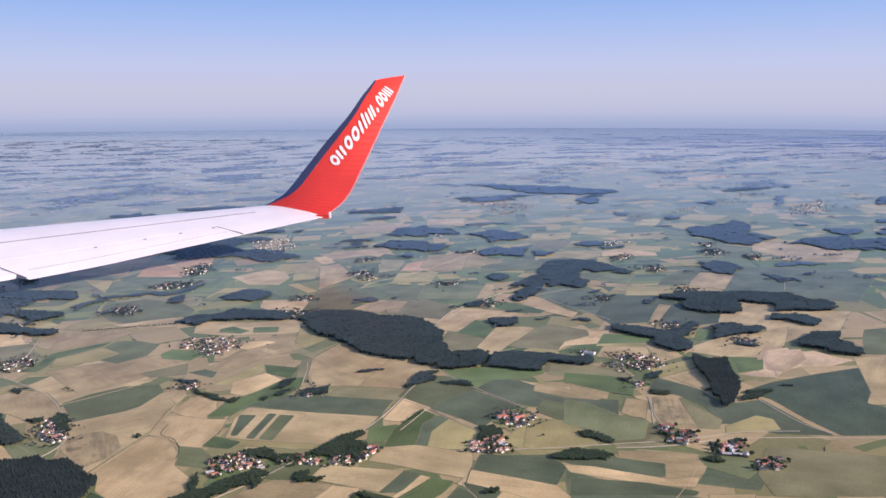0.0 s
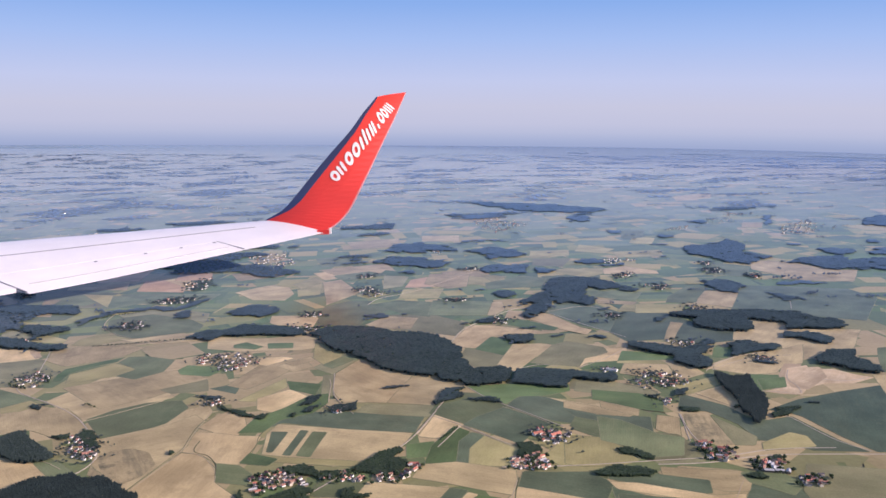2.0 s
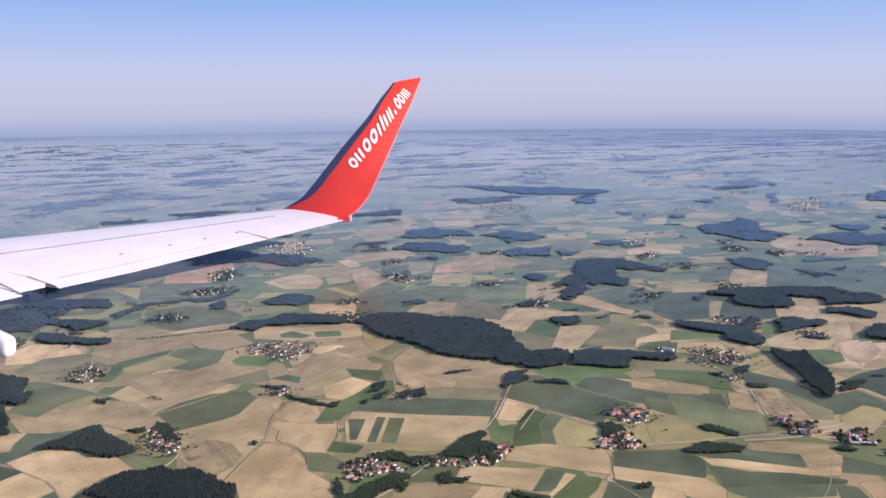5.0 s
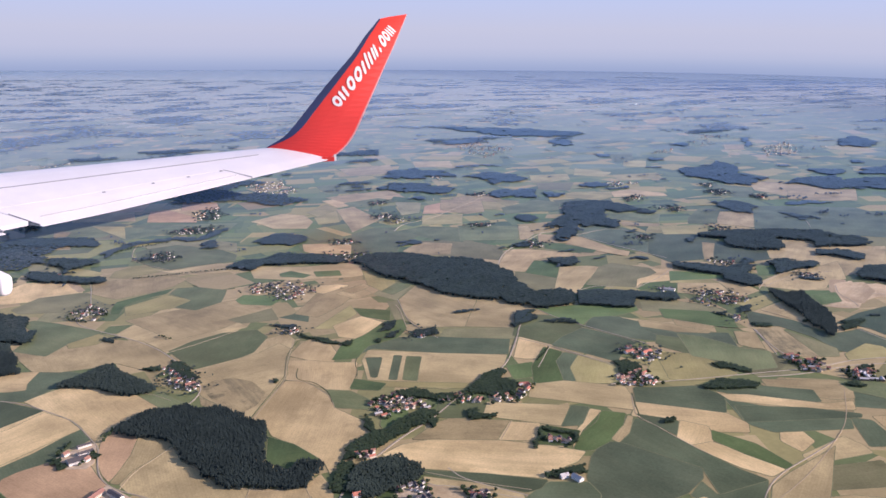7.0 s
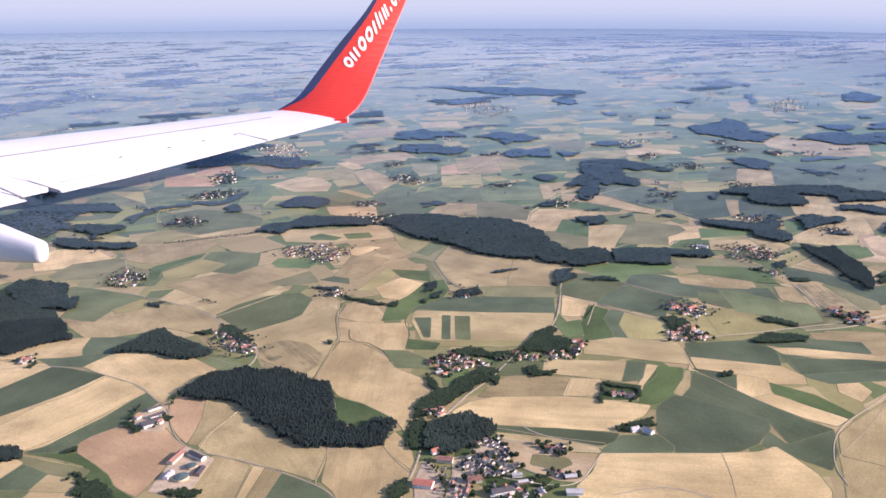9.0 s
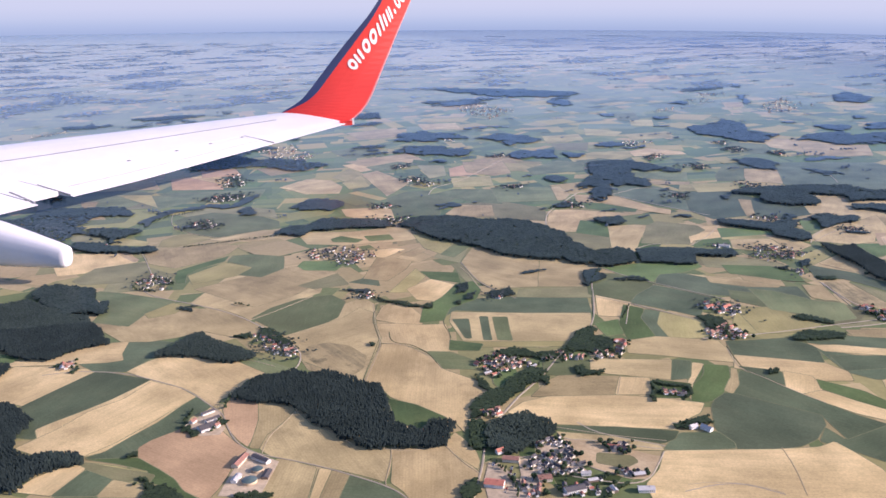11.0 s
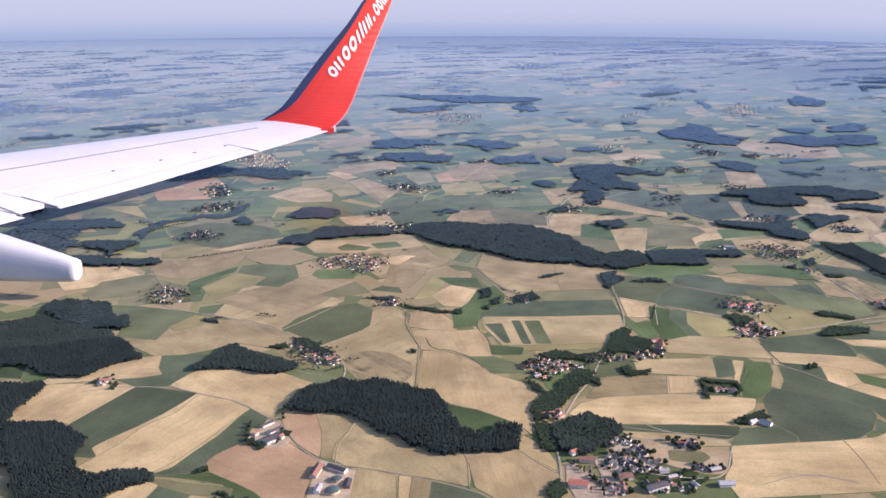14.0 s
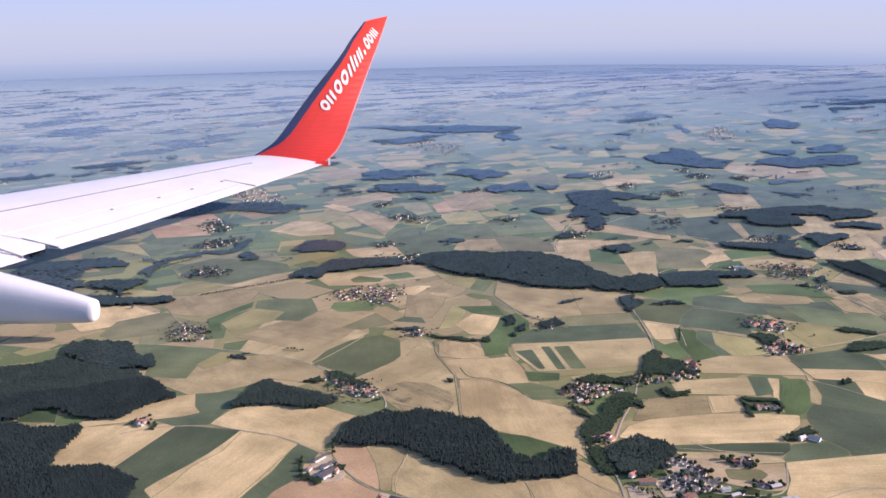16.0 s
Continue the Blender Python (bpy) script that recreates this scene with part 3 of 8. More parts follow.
def build_far_woods():
    """Woods scattered to the horizon: ragged stands of crowns wherever a broad noise runs high, coarser with distance."""
    r = np.random.RandomState(21)
    near, far = [], []
    y = 330.0
    while y < 3000:
        step = 0.75 + y * (0.0026 if y < 800 else 0.0045)
        half = 110 + y * 0.66
        for x in np.arange(-half, half, step):
            a, b = x + r.uniform(-0.5, 0.5) * step, y + r.uniform(-0.5, 0.5) * step
            if b < 760 and -0.02 * b - 10 < a < 0.60 * b + 30:
                continue
            u = noise.noise((a * 0.011, b * 0.013, 4.2)) + 0.5 * noise.noise((a * 0.031, b * 0.036, 1.7)) + 0.22 * noise.noise((a * 0.09, b * 0.10, 8.8))
            u += 0.08 * min(1.0, max(0.0, 0.2 - a / b))
            if u < 0.31 - 0.07 * min(1.0, max(0.0, b / 800 - 1)):
                continue
            (near if b < 800 else far).append((a, b, rise(a, b), step * r.uniform(1.3, 2.0), r.uniform(0.8, 1.1) if b < 800 else r.uniform(0.3, 0.6), r.uniform(0, 6.28)))
        y += step
    tagged(new("distant_woods", big_mesh("distant_woods", *soup("far", *broadleaf(40, 2), np.array(near), None), FAR_HAZE_LEAVES, 0.97)), "dark distant woods, blue with haze, scattered over the plain", "woods", "", "stuff")
    tagged(new("horizon_woods", big_mesh("horizon_woods", *soup("far", *broadleaf(44, 1), np.array(far), None), HORIZON_HAZE_LEAVES, 0.98)), "hazy blue-green woods towards the horizon", "woods", "", "stuff")
    # small clumps, rows and single trees
    pl = []
    for _ in range(330):
        y = 300 * (1 + 4.5 * r.uniform() ** 1.4)
        x = r.uniform(-1, 1) * (80 + y * 0.62)
        ang, k = r.normal() * 0.35, r.choice((1, 3, 7, 14))
        length = k * 0.8 * (0.6 + y / 700)
        for _ in range(k):
            d = r.uniform(-0.5, 0.5) * length
            a, b = x + d * math.cos(ang) + r.normal() * 0.7, y + d * math.sin(ang) + r.normal() * 0.7
            s = r.uniform(0.9, 1.7) * (0.7 + y / 900)
            pl.append((a, b, rise(a, b), s, min(1.5, s) * (1.0 if y < 500 else 0.6), r.uniform(0, 6.28)))
    co, fc = soup("far", *broadleaf(41, 3), np.array(pl), None)
    tagged(new("scattered_trees", big_mesh("scattered_trees", co, fc, HORIZON_HAZE_LEAVES, 0.95)), "scattered dark green trees and bushes on the fields", "trees", "", "stuff")
    # far villages: pale specks of houses
    for _ in range(44):
        y = 620 * (1 + 2.6 * r.uniform())
        x = r.uniform(-1, 1) * (40 + y * 0.62)
        for _ in range(r.randint(6, 34)):
            a, b = x + r.normal() * 9, y + r.normal() * 9
            FAR_HOUSES.append((a, b, rise(a, b), r.uniform(0.6, 1.1), r.uniform(0.35, 0.6), r.uniform(0, 3.1)))


def build_backdrop():
    """The far haze and the sky above it as a ring at the end of the plain."""
    v, f = [], []
    k = 144
    hs = [-160, 0, 97, 1715]
    for z in hs:
        for a in range(k):
            t = 2 * math.pi * a / k
            x, y = 4850 * math.cos(t), 4850 * math.sin(t)
            v.append((x, y, z + (rise(x, y) if y > 0 else 0)))
    for j in range(len(hs) - 1):
        f += [(j * k + a, (j + 1) * k + a, (j + 1) * k + (a + 1) % k, j * k + (a + 1) % k) for a in range(k)]
    me = mesh_of("backdrop", v, f, bpy.data.materials.new("hazy_sky_slot"))
    uv = me.uv_layers.new(name="height")
    for lp in me.loops:
        uv.data[lp.index].uv = (0.5, (hs[lp.vertex_index // k] + 160) / 1875)
    n = Nodes("hazy_sky")
    sep = n.t.nodes.new("ShaderNodeSeparateXYZ")
    n.link(n.t.nodes.new("ShaderNodeTexCoord").outputs["UV"], sep.inputs[0])
    stops = [(0, (146, 165, 190)), (25, (158, 175, 196)), (50, (172, 185, 201)), (80, (181, 191, 204)), (140, (186, 195, 206)), (228, (181, 197, 217)), (372, (154, 186, 221)), (493, (128, 171, 217)), (1060, (98, 145, 207))]
    col = n.ramp(sep.outputs["Y"], *[((z * 1.617 + 160) / 1875, srgb(*c)) for z, c in stops])
    em = n.add("ShaderNodeEmission", Strength=0.86)
    n.link(col, em.inputs["Color"])
    n.link(em.outputs[0], n.out.inputs["Surface"])
    me.materials[0] = n.mat
    tagged(new("backdrop", me), "pale summer haze rising into blue sky", "sky", "", "structure")


FAR_HOUSES = []
build_ground()
build_patchwork()
build_far_woods()
build_backdrop()

# ---- fields, woods, hedges and roads ----
field('wheat', (-92.4, 242.4), (-84.6, 269.1), (-66.7, 259.6), (-53.8, 244.9), (-72.9, 223.7))
field('maize', (96.3, 176.6), (111.1, 174.8), (104.2, 163.6), (91.4, 167.6))
field('wheat', (82.8, 153.8), (84.6, 149.0), (84.7, 146.1), (70.7, 143.0), (70.9, 146.9))
field('straw', (72.8, 161.0), (75.4, 161.2), (76.0, 152.5), (71.4, 148.1), (69.5, 153.3))
field('maize', (88.7, 161.9), (92.6, 160.0), (92.2, 148.2), (85.7, 148.9))
field('straw', (93.7, 161.9), (103.0, 161.7), (96.9, 150.1), (92.9, 149.3))
field('olive', (68.2, 141.4), (84.6, 143.0), (83.2, 133.4), (62.2, 133.2))
field('green', (-211.6, 430.6), (-189.9, 447.7), (-142.8, 419.9), (-145.9, 403.8), (-180.8, 397.4))
field('olive', (-172.3, 395.8), (-145.9, 403.8), (-133.7, 383.5), (-159.8, 383.5))
field('green', (-141.3, 416.7), (-88.1, 413.4), (-89.1, 392.8), (-114.7, 387.4))
field('wheat', (-66.3, 321.1), (-44.2, 316.5), (-30.9, 320.6), (-22.4, 319.1), (-11.3, 304.9), (-25.3, 298.0), (-46.3, 297.4), (-61.0, 302.2))
field('grass', (-40.0, 308.8), (-30.6, 308.9), (-29.2, 301.1), (-38.0, 300.9))
field('olive', (-8.7, 295.3), (-2.7, 285.8), (-8.7, 265.6), (-16.4, 274.2))
field('wheat', (-99.1, 473.5), (-75.5, 487.7), (-65.9, 462.5), (-88.7, 449.8))
field('green', (-59.4, 527.6), (-31.3, 540.3), (-26.2, 497.1), (-49.4, 492.0))
field('wheat', (-50.4, 607.0), (-13.6, 622.7), (-9.3, 577.8), (-40.2, 568.9))
field('olive', (-122.6, 257.8), (-124.6, 282.5), (-115.1, 285.2), (-101.9, 271.1), (-111.0, 258.5))
field('wheat', (-94.0, 256.0), (-77.3, 266.9), (-62.5, 274.4), (-49.2, 263.3), (-61.6, 243.6), (-72.9, 234.8))
field('olive', (-61.1, 252.4), (-49.5, 262.7), (-45.6, 250.2), (-56.0, 248.3))
field('maize', (-45.5, 252.5), (-40.9, 255.4), (-37.1, 267.3), (-35.9, 246.5))
field('wheat', (-40.9, 255.4), (-34.8, 283.5), (-20.6, 282.7), (-27.1, 262.6), (-33.4, 250.7))
field('barley', (-33.4, 239.6), (-23.8, 262.1), (-21.2, 252.5), (-27.6, 238.8))
field('straw', (-27.8, 241.5), (-19.6, 249.9), (-12.2, 242.0), (-18.4, 227.9), (-25.4, 231.3))
field('grass', (-22.5, 258.7), (-10.9, 254.6), (-10.8, 244.1), (-19.3, 249.9))
field('wheat', (-6.5, 248.0), (-9.1, 260.5), (-1.3, 279.6), (32.8, 256.7), (33.7, 251.0), (24.7, 234.1), (-2.4, 236.3))
field('olive', (-5.5, 228.5), (24.4, 232.0), (23.2, 223.1), (-5.5, 228.0))
field('wheat', (162.6, 254.9), (178.4, 260.3), (158.9, 222.9), (151.1, 225.6))
field('soil', (-198.9, 482.0), (-189.8, 519.7), (-152.6, 497.7), (-147.2, 457.6), (-176.3, 451.6))
field('wheat', (-142.4, 453.6), (-120.6, 464.2), (-105.6, 432.8), (-131.0, 431.9))
field('straw', (-51.0, 470.4), (-26.7, 483.8), (-17.2, 459.2), (-40.5, 447.0))
field('wheat', (272.3, 950.0), (330.4, 996.5), (307.2, 916.8), (265.2, 896.5))
field('olive', (-11.9, 264.5), (-7.7, 265.3), (-5.2, 243.0), (-8.8, 243.4))
field('wheat', (-29.4, 276.6), (-22.9, 285.8), (-17.1, 275.1), (-22.4, 269.0))
field('wheat', (-50.0, 481.2), (-12.1, 502.0), (-3.7, 470.8), (-34.1, 458.4))
field('barley', (-55.6, 435.0), (-47.3, 457.6), (-30.7, 423.6), (-38.9, 402.6))
field('barley', (130.6, 528.0), (160.5, 533.0), (156.9, 505.9), (129.0, 503.6))
field('wheat', (22.2, 465.0), (48.3, 474.9), (49.3, 440.5), (28.1, 438.1))
field('green', (76.8, 443.5), (108.2, 449.4), (103.9, 412.3), (78.8, 414.3))
wood('spruce', (-258.0, 600.9), (-231.0, 636.5), (-151.7, 557.6), (-156.0, 506.8), (-215.3, 552.1))
wood('grove', (20.1, 144.0), (25.1, 146.1), (27.8, 145.5), (27.9, 144.3), (23.2, 144.5))
wood('grove', (-39.1, 235.5), (-26.6, 226.6), (-22.2, 223.6), (-28.5, 225.2))
wood('grove', (-48.5, 245.0), (-38.7, 242.7), (-40.6, 240.4))
wood('grove', (-24.8, 128.1), (-22.6, 128.8), (-23.1, 125.3), (-25.1, 124.2))
wood('grove', (-64.9, 133.4), (-60.8, 133.5), (-58.0, 132.0), (-58.9, 129.0))
wood('grove', (-83.3, 139.9), (-80.7, 139.4), (-80.4, 138.6), (-83.0, 139.5))
wood('grove', (-93.6, 236.3), (-92.0, 238.3), (-89.2, 238.1), (-92.9, 237.5))
hedge(0.5, (-107.5, 308.1), (-88.9, 313.4), (-72.5, 316.8))
hedge(0.6, (113.8, 292.4), (120.3, 283.0))
hedge(0.7, (37.5, 334.1), (46.0, 343.3))
hedge(0.7, (27.5, 235.3), (34.6, 248.4))
hedge(0.6, (-212.7, 591.0), (-197.1, 561.1))
hedge(0.5, (-129.5, 353.4), (-122.9, 363.0), (-110.7, 372.1))
hedge(0.5, (27.9, 204.9), (32.5, 213.0))
hedge(0.6, (-71.4, 168.3), (-71.0, 175.2))
road(0.27, (35.2, 249.0), (40.3, 238.4), (52.1, 223.5), (60.3, 212.8))
road(0.31, (42.8, 186.8), (65.0, 186.9), (80.1, 189.4), (94.9, 190.5), (109.2, 195.4), (123.6, 194.8))
road(0.16, (55.9, 128.5), (67.7, 138.2), (83.5, 155.6), (88.1, 162.0), (95.4, 176.7))
road(0.18, (-5.7, 236.8), (-7.0, 251.0), (-9.1, 260.5))
road(0.22, (1.2, 149.1), (4.0, 143.7), (15.0, 136.9))
road(0.22, (12.8, 121.7), (19.6, 123.2), (24.2, 122.3), (29.0, 118.2))
road(0.22, (-2.8, 143.5), (-1.3, 142.2), (0.4, 142.4), (12.6, 136.4), (14.1, 136.1))
road(0.25, (-13.1, 137.5), (-8.3, 138.1), (-4.6, 138.2), (-2.4, 135.4), (0.4, 130.5), (6.0, 127.8))
field('grass', (-10.8, 129.8), (6.0, 127.8), (4.6, 126.2), (-8.1, 127.2))
wood('grove', (-24.6, 128.5), (-22.1, 131.0), (-21.5, 129.4), (-23.8, 125.3))
wood('grove', (1.4, 124.9), (4.0, 125.5), (4.4, 125.0), (1.9, 124.8))
wood('grove', (28.4, 246.9), (34.2, 248.5), (31.2, 237.2), (26.7, 235.5))
wood('grove', (34.0, 236.2), (42.0, 238.3), (44.2, 236.7), (35.8, 236.0))
wood('grove', (9.2, 173.0), (13.2, 172.6), (13.1, 170.5), (9.2, 170.8))
wood('grove', (-3.9, 232.3), (2.9, 235.7), (3.1, 229.0), (-2.6, 226.7))
wood('grove', (9.6, 248.8), (16.4, 250.1), (16.0, 250.2), (10.9, 250.3))
wood('grove', (-39.8, 197.7), (-38.4, 197.3), (-38.5, 199.0), (-39.8, 199.3))
field('olive', (1.0, 354.9), (20.5, 354.3), (35.8, 336.4), (31.1, 314.5), (14.4, 324.3), (1.3, 330.3))
field('barley', (33.6, 451.8), (51.5, 441.0), (46.9, 423.1), (31.6, 424.9))
field('olive', (35.1, 295.2), (49.1, 286.0), (45.6, 272.8), (38.6, 270.3), (32.8, 281.1))
field('straw', (75.8, 280.3), (85.0, 291.8), (92.5, 291.4), (90.7, 282.6), (84.8, 281.1), (74.5, 274.0))
field('grass', (77.6, 275.4), (88.5, 276.3), (85.2, 265.3), (72.0, 265.9))
field('grass', (122.6, 289.8), (130.8, 289.3), (123.1, 276.1), (118.2, 277.1))
field('wheat', (201.1, 485.9), (220.7, 472.2), (238.4, 432.2), (226.2, 408.8), (201.4, 423.9), (191.9, 452.3))
field('green', (178.4, 477.6), (193.7, 461.4), (181.7, 429.4), (163.9, 440.7))
field('barley', (43.3, 455.3), (58.3, 445.2), (49.9, 430.0))
field('barley', (78.8, 540.8), (103.7, 541.8), (100.7, 517.0), (75.6, 508.7))
field('barley', (156.9, 598.0), (171.7, 592.7), (161.7, 560.4), (148.6, 568.9))
field('wheat', (261.9, 677.7), (276.6, 671.6), (263.1, 639.7), (250.3, 644.8))
field('barley', (114.2, 566.5), (133.4, 541.2), (123.7, 523.2), (107.2, 535.3))
field('green', (157.3, 641.0), (174.5, 639.7), (163.1, 595.8), (148.3, 596.6))
field('olive', (77.8, 508.0), (100.2, 504.3), (91.4, 474.6), (75.3, 482.0))
field('wheat', (3.7, 636.3), (32.0, 633.3), (32.0, 598.2), (5.3, 603.0))
field('grass', (-10.1, 476.3), (8.4, 461.1), (5.9, 453.2), (-12.4, 458.1))
field('wheat', (-7.8, 266.3), (-1.9, 283.7), (3.6, 277.9), (17.3, 262.6), (14.7, 249.0), (11.7, 235.4), (-1.6, 236.9), (-6.1, 248.8))
field('wheat', (17.8, 262.1), (20.7, 260.3), (42.1, 251.4), (37.7, 233.8), (26.8, 232.2), (11.9, 235.4), (15.0, 249.0))
field('olive', (6.0, 233.9), (26.8, 232.2), (24.9, 222.4), (3.1, 226.0))
field('olive', (69.1, 256.6), (84.6, 248.6), (91.3, 241.4), (90.1, 235.8), (65.7, 245.9))
road(0.24, (29.5, 304.2), (33.1, 323.5), (40.7, 337.4), (51.8, 354.9), (58.8, 365.3), (69.9, 354.7), (82.6, 329.6), (95.2, 307.3))
road(0.22, (180.6, 371.0), (173.7, 350.7))
road(0.22, (72.8, 268.6), (84.8, 281.1), (93.1, 293.0))
road(0.2, (-8.4, 266.4), (-6.1, 248.8), (-3.7, 239.1), (3.1, 226.0))
road(0.22, (52.1, 267.8), (60.0, 273.4), (65.5, 270.0))
road(0.22, (-9.9, 377.2), (-6.0, 393.7), (3.3, 400.7), (13.3, 412.9))
road(0.2, (13.4, 414.9), (40.0, 462.5))
road(0.24, (69.9, 354.7), (90.2, 368.0), (98.3, 349.7))
wood('spruce', (-13.5, 584.7), (2.4, 593.5), (19.8, 573.7), (32.0, 551.0), (23.4, 553.1), (0.7, 544.5), (-18.8, 550.5))
wood('spruce', (-13.9, 526.1), (4.7, 520.4), (28.2, 495.6), (18.1, 479.1), (-1.2, 487.2), (-21.0, 504.1))
wood('spruce', (35.2, 545.9), (56.9, 561.4), (76.0, 524.7), (73.2, 522.2), (52.3, 507.9), (47.3, 533.5))
wood('spruce', (178.5, 545.7), (206.6, 556.0), (216.3, 574.0), (220.2, 545.2), (207.3, 511.7), (217.4, 496.8), (210.1, 483.1), (193.6, 468.6), (186.2, 485.8), (173.6, 514.1))
wood('spruce', (215.7, 471.2), (240.2, 488.9), (257.5, 486.6), (253.8, 471.6), (278.6, 479.7), (289.8, 468.0), (271.4, 438.4), (255.5, 440.4), (232.6, 444.4), (227.2, 462.9))
wood('mixed', (256.6, 518.9), (271.4, 521.4), (273.7, 509.5), (261.0, 492.8), (254.3, 507.0))
wood('mixed', (289.0, 517.2), (303.6, 521.8), (318.0, 520.7), (299.5, 490.4), (278.1, 494.0))
wood('mixed', (170.7, 376.6), (185.7, 370.9), (186.1, 369.6), (177.5, 375.6))
wood('grove', (-7.9, 355.4), (0.3, 356.2), (0.7, 348.6), (-5.7, 347.6))
wood('grove', (5.1, 354.4), (9.5, 354.9), (9.0, 353.1), (5.5, 353.9))
wood('grove', (31.6, 333.8), (35.9, 337.1), (36.4, 334.9), (32.4, 334.4))
wood('grove', (56.9, 325.5), (63.0, 325.5), (62.8, 324.4), (57.6, 324.9))
wood('grove', (67.5, 310.2), (73.3, 311.4), (73.8, 311.8), (68.6, 311.6))
wood('grove', (80.9, 308.6), (88.1, 308.3), (87.9, 306.4), (81.4, 307.7))
wood('grove', (114.0, 338.5), (117.9, 338.5), (116.6, 334.9), (112.2, 331.6))
wood('grove', (187.6, 354.8), (192.8, 357.9), (191.3, 354.9), (188.1, 354.8))
wood('grove', (37.4, 235.2), (44.4, 235.9), (45.5, 233.6), (39.6, 234.6))
wood('grove', (25.6, 235.2), (28.7, 236.7), (33.4, 243.5), (33.7, 238.9), (29.8, 236.3), (26.1, 231.6))
wood('grove', (10.3, 248.4), (15.7, 249.8), (16.0, 250.0), (11.0, 250.1))
wood('mixed', (-1.7, 469.0), (7.7, 466.4), (6.3, 461.7), (0.2, 463.3))
wood('grove', (90.9, 358.5), (98.6, 359.1), (97.3, 354.7), (92.8, 359.1))
wood('mixed', (100.2, 489.1), (113.0, 499.9), (118.4, 485.9), (107.9, 479.6))
wood('mixed', (114.8, 476.6), (127.9, 480.0), (125.2, 470.3), (115.1, 473.3))
wood('grove', (151.0, 496.1), (159.3, 493.5), (158.0, 492.9))
wood('grove', (145.6, 641.4), (156.2, 637.3), (153.7, 627.4), (144.7, 625.8))
wood('mixed', (177.5, 611.6), (187.9, 600.5), (184.6, 590.3), (174.8, 593.9))
wood('mixed', (218.8, 689.1), (238.5, 699.9), (228.7, 676.4))
wood('mixed', (265.9, 787.3), (278.2, 781.3), (272.3, 769.9))
wood('grove', (293.8, 716.3), (305.9, 728.9), (270.7, 650.6))
wood('grove', (160.3, 555.9), (172.5, 561.8), (167.6, 554.5))
wood('grove', (246.1, 546.2), (254.9, 543.1), (250.9, 539.8))
wood('mixed', (297.5, 553.1), (311.4, 554.5), (301.9, 542.1))
wood('spruce', (30.7, 945.8), (126.6, 887.5), (174.6, 818.7), (160.9, 790.1), (136.6, 793.4), (97.3, 818.8), (66.7, 883.6))
wood('mixed', (32.7, 780.3), (69.6, 798.9), (63.7, 760.5), (40.4, 743.9))
wood('mixed', (128.8, 761.6), (148.2, 763.9), (143.5, 711.3), (128.6, 717.4))
wood('spruce', (363.4, 684.6), (387.5, 701.8), (382.0, 663.9), (354.8, 624.8), (341.7, 638.6))
wood('grove', (120.1, 297.2), (125.2, 302.2), (123.2, 294.3), (119.3, 293.3))
wood('grove', (131.8, 272.3), (138.3, 265.9), (134.6, 267.3), (130.7, 271.1))
wood('grove', (53.2, 367.4), (64.8, 369.8), (64.7, 370.7), (53.9, 366.5))
wood('grove', (96.8, 240.9), (100.6, 242.6), (98.6, 237.3), (95.7, 236.7))
wood('grove', (41.0, 407.9), (44.8, 408.9), (44.8, 411.0))
wood('grove', (29.6, 601.0), (67.1, 598.7), (63.7, 593.7), (34.6, 597.3))
wood('grove', (-5.1, 612.9), (3.3, 618.8), (5.8, 615.5))
field('olive', (67.4, 243.1), (69.9, 255.5), (78.2, 253.8), (89.5, 243.0), (92.4, 234.5), (84.8, 235.9))
field('wheat', (160.5, 253.2), (170.4, 253.1), (176.2, 249.9), (157.3, 212.1), (145.8, 212.1), (152.4, 225.1))
field('green', (177.4, 284.9), (195.6, 288.6), (178.5, 254.6), (165.1, 256.3))
wood('spruce', (153.4, 270.6), (164.1, 270.5), (166.1, 259.8), (163.7, 254.1), (156.8, 257.4), (155.1, 262.4))
wood('grove', (116.3, 218.4), (123.1, 223.4), (122.7, 219.0), (116.7, 215.5))
field('meadow', (-11.9, 145.2), (-8.6, 145.3), (-9.6, 138.3), (-12.6, 138.3))
field('meadow', (-8.0, 130.3), (4.1, 128.6), (1.8, 125.8), (-7.6, 126.3))
road(0.22, (-13.2, 136.6), (-9.9, 137.6), (-6.6, 137.9), (-3.2, 136.0), (-1.0, 132.7))
road(0.14, (13.1, 160.0), (16.4, 168.9))
road(0.14, (-3.4, 148.0), (6.8, 142.3), (16.0, 138.8))
road(0.14, (14.1, 123.7), (18.5, 123.9), (23.7, 122.6), (27.5, 120.3), (29.0, 118.6))
wood('grove', (-23.6, 129.3), (-22.3, 129.9), (-21.6, 128.2), (-22.9, 125.6), (-23.8, 125.8))
wood('grove', (19.2, 144.5), (21.2, 143.8), (25.5, 146.8), (28.1, 147.0), (27.5, 144.3), (25.1, 145.2), (20.8, 142.3))
wood('grove', (-24.8, 128.5), (-22.7, 129.7), (-22.0, 127.1), (-22.5, 127.1), (-24.8, 126.8))
hedge(0.5, (-18.0, 137.3), (-16.2, 133.3), (-15.1, 127.9), (-15.4, 124.0))
hedge(0.5, (-10.7, 128.7), (-8.1, 129.8), (-3.5, 129.7))
wood('grove', (-81.6, 139.0), (-77.7, 137.7), (-73.9, 135.1), (-72.4, 131.3), (-78.9, 132.1))
hedge(0.6, (-79.1, 162.8), (-78.7, 165.3), (-78.5, 168.7))
hedge(0.6, (-72.5, 158.1), (-71.7, 160.0), (-71.9, 164.3))
hedge(0.5, (-79.0, 238.3), (-73.9, 234.9))
hedge(0.6, (-114.4, 261.2), (-113.2, 268.8), (-105.9, 268.6), (-101.2, 261.6))
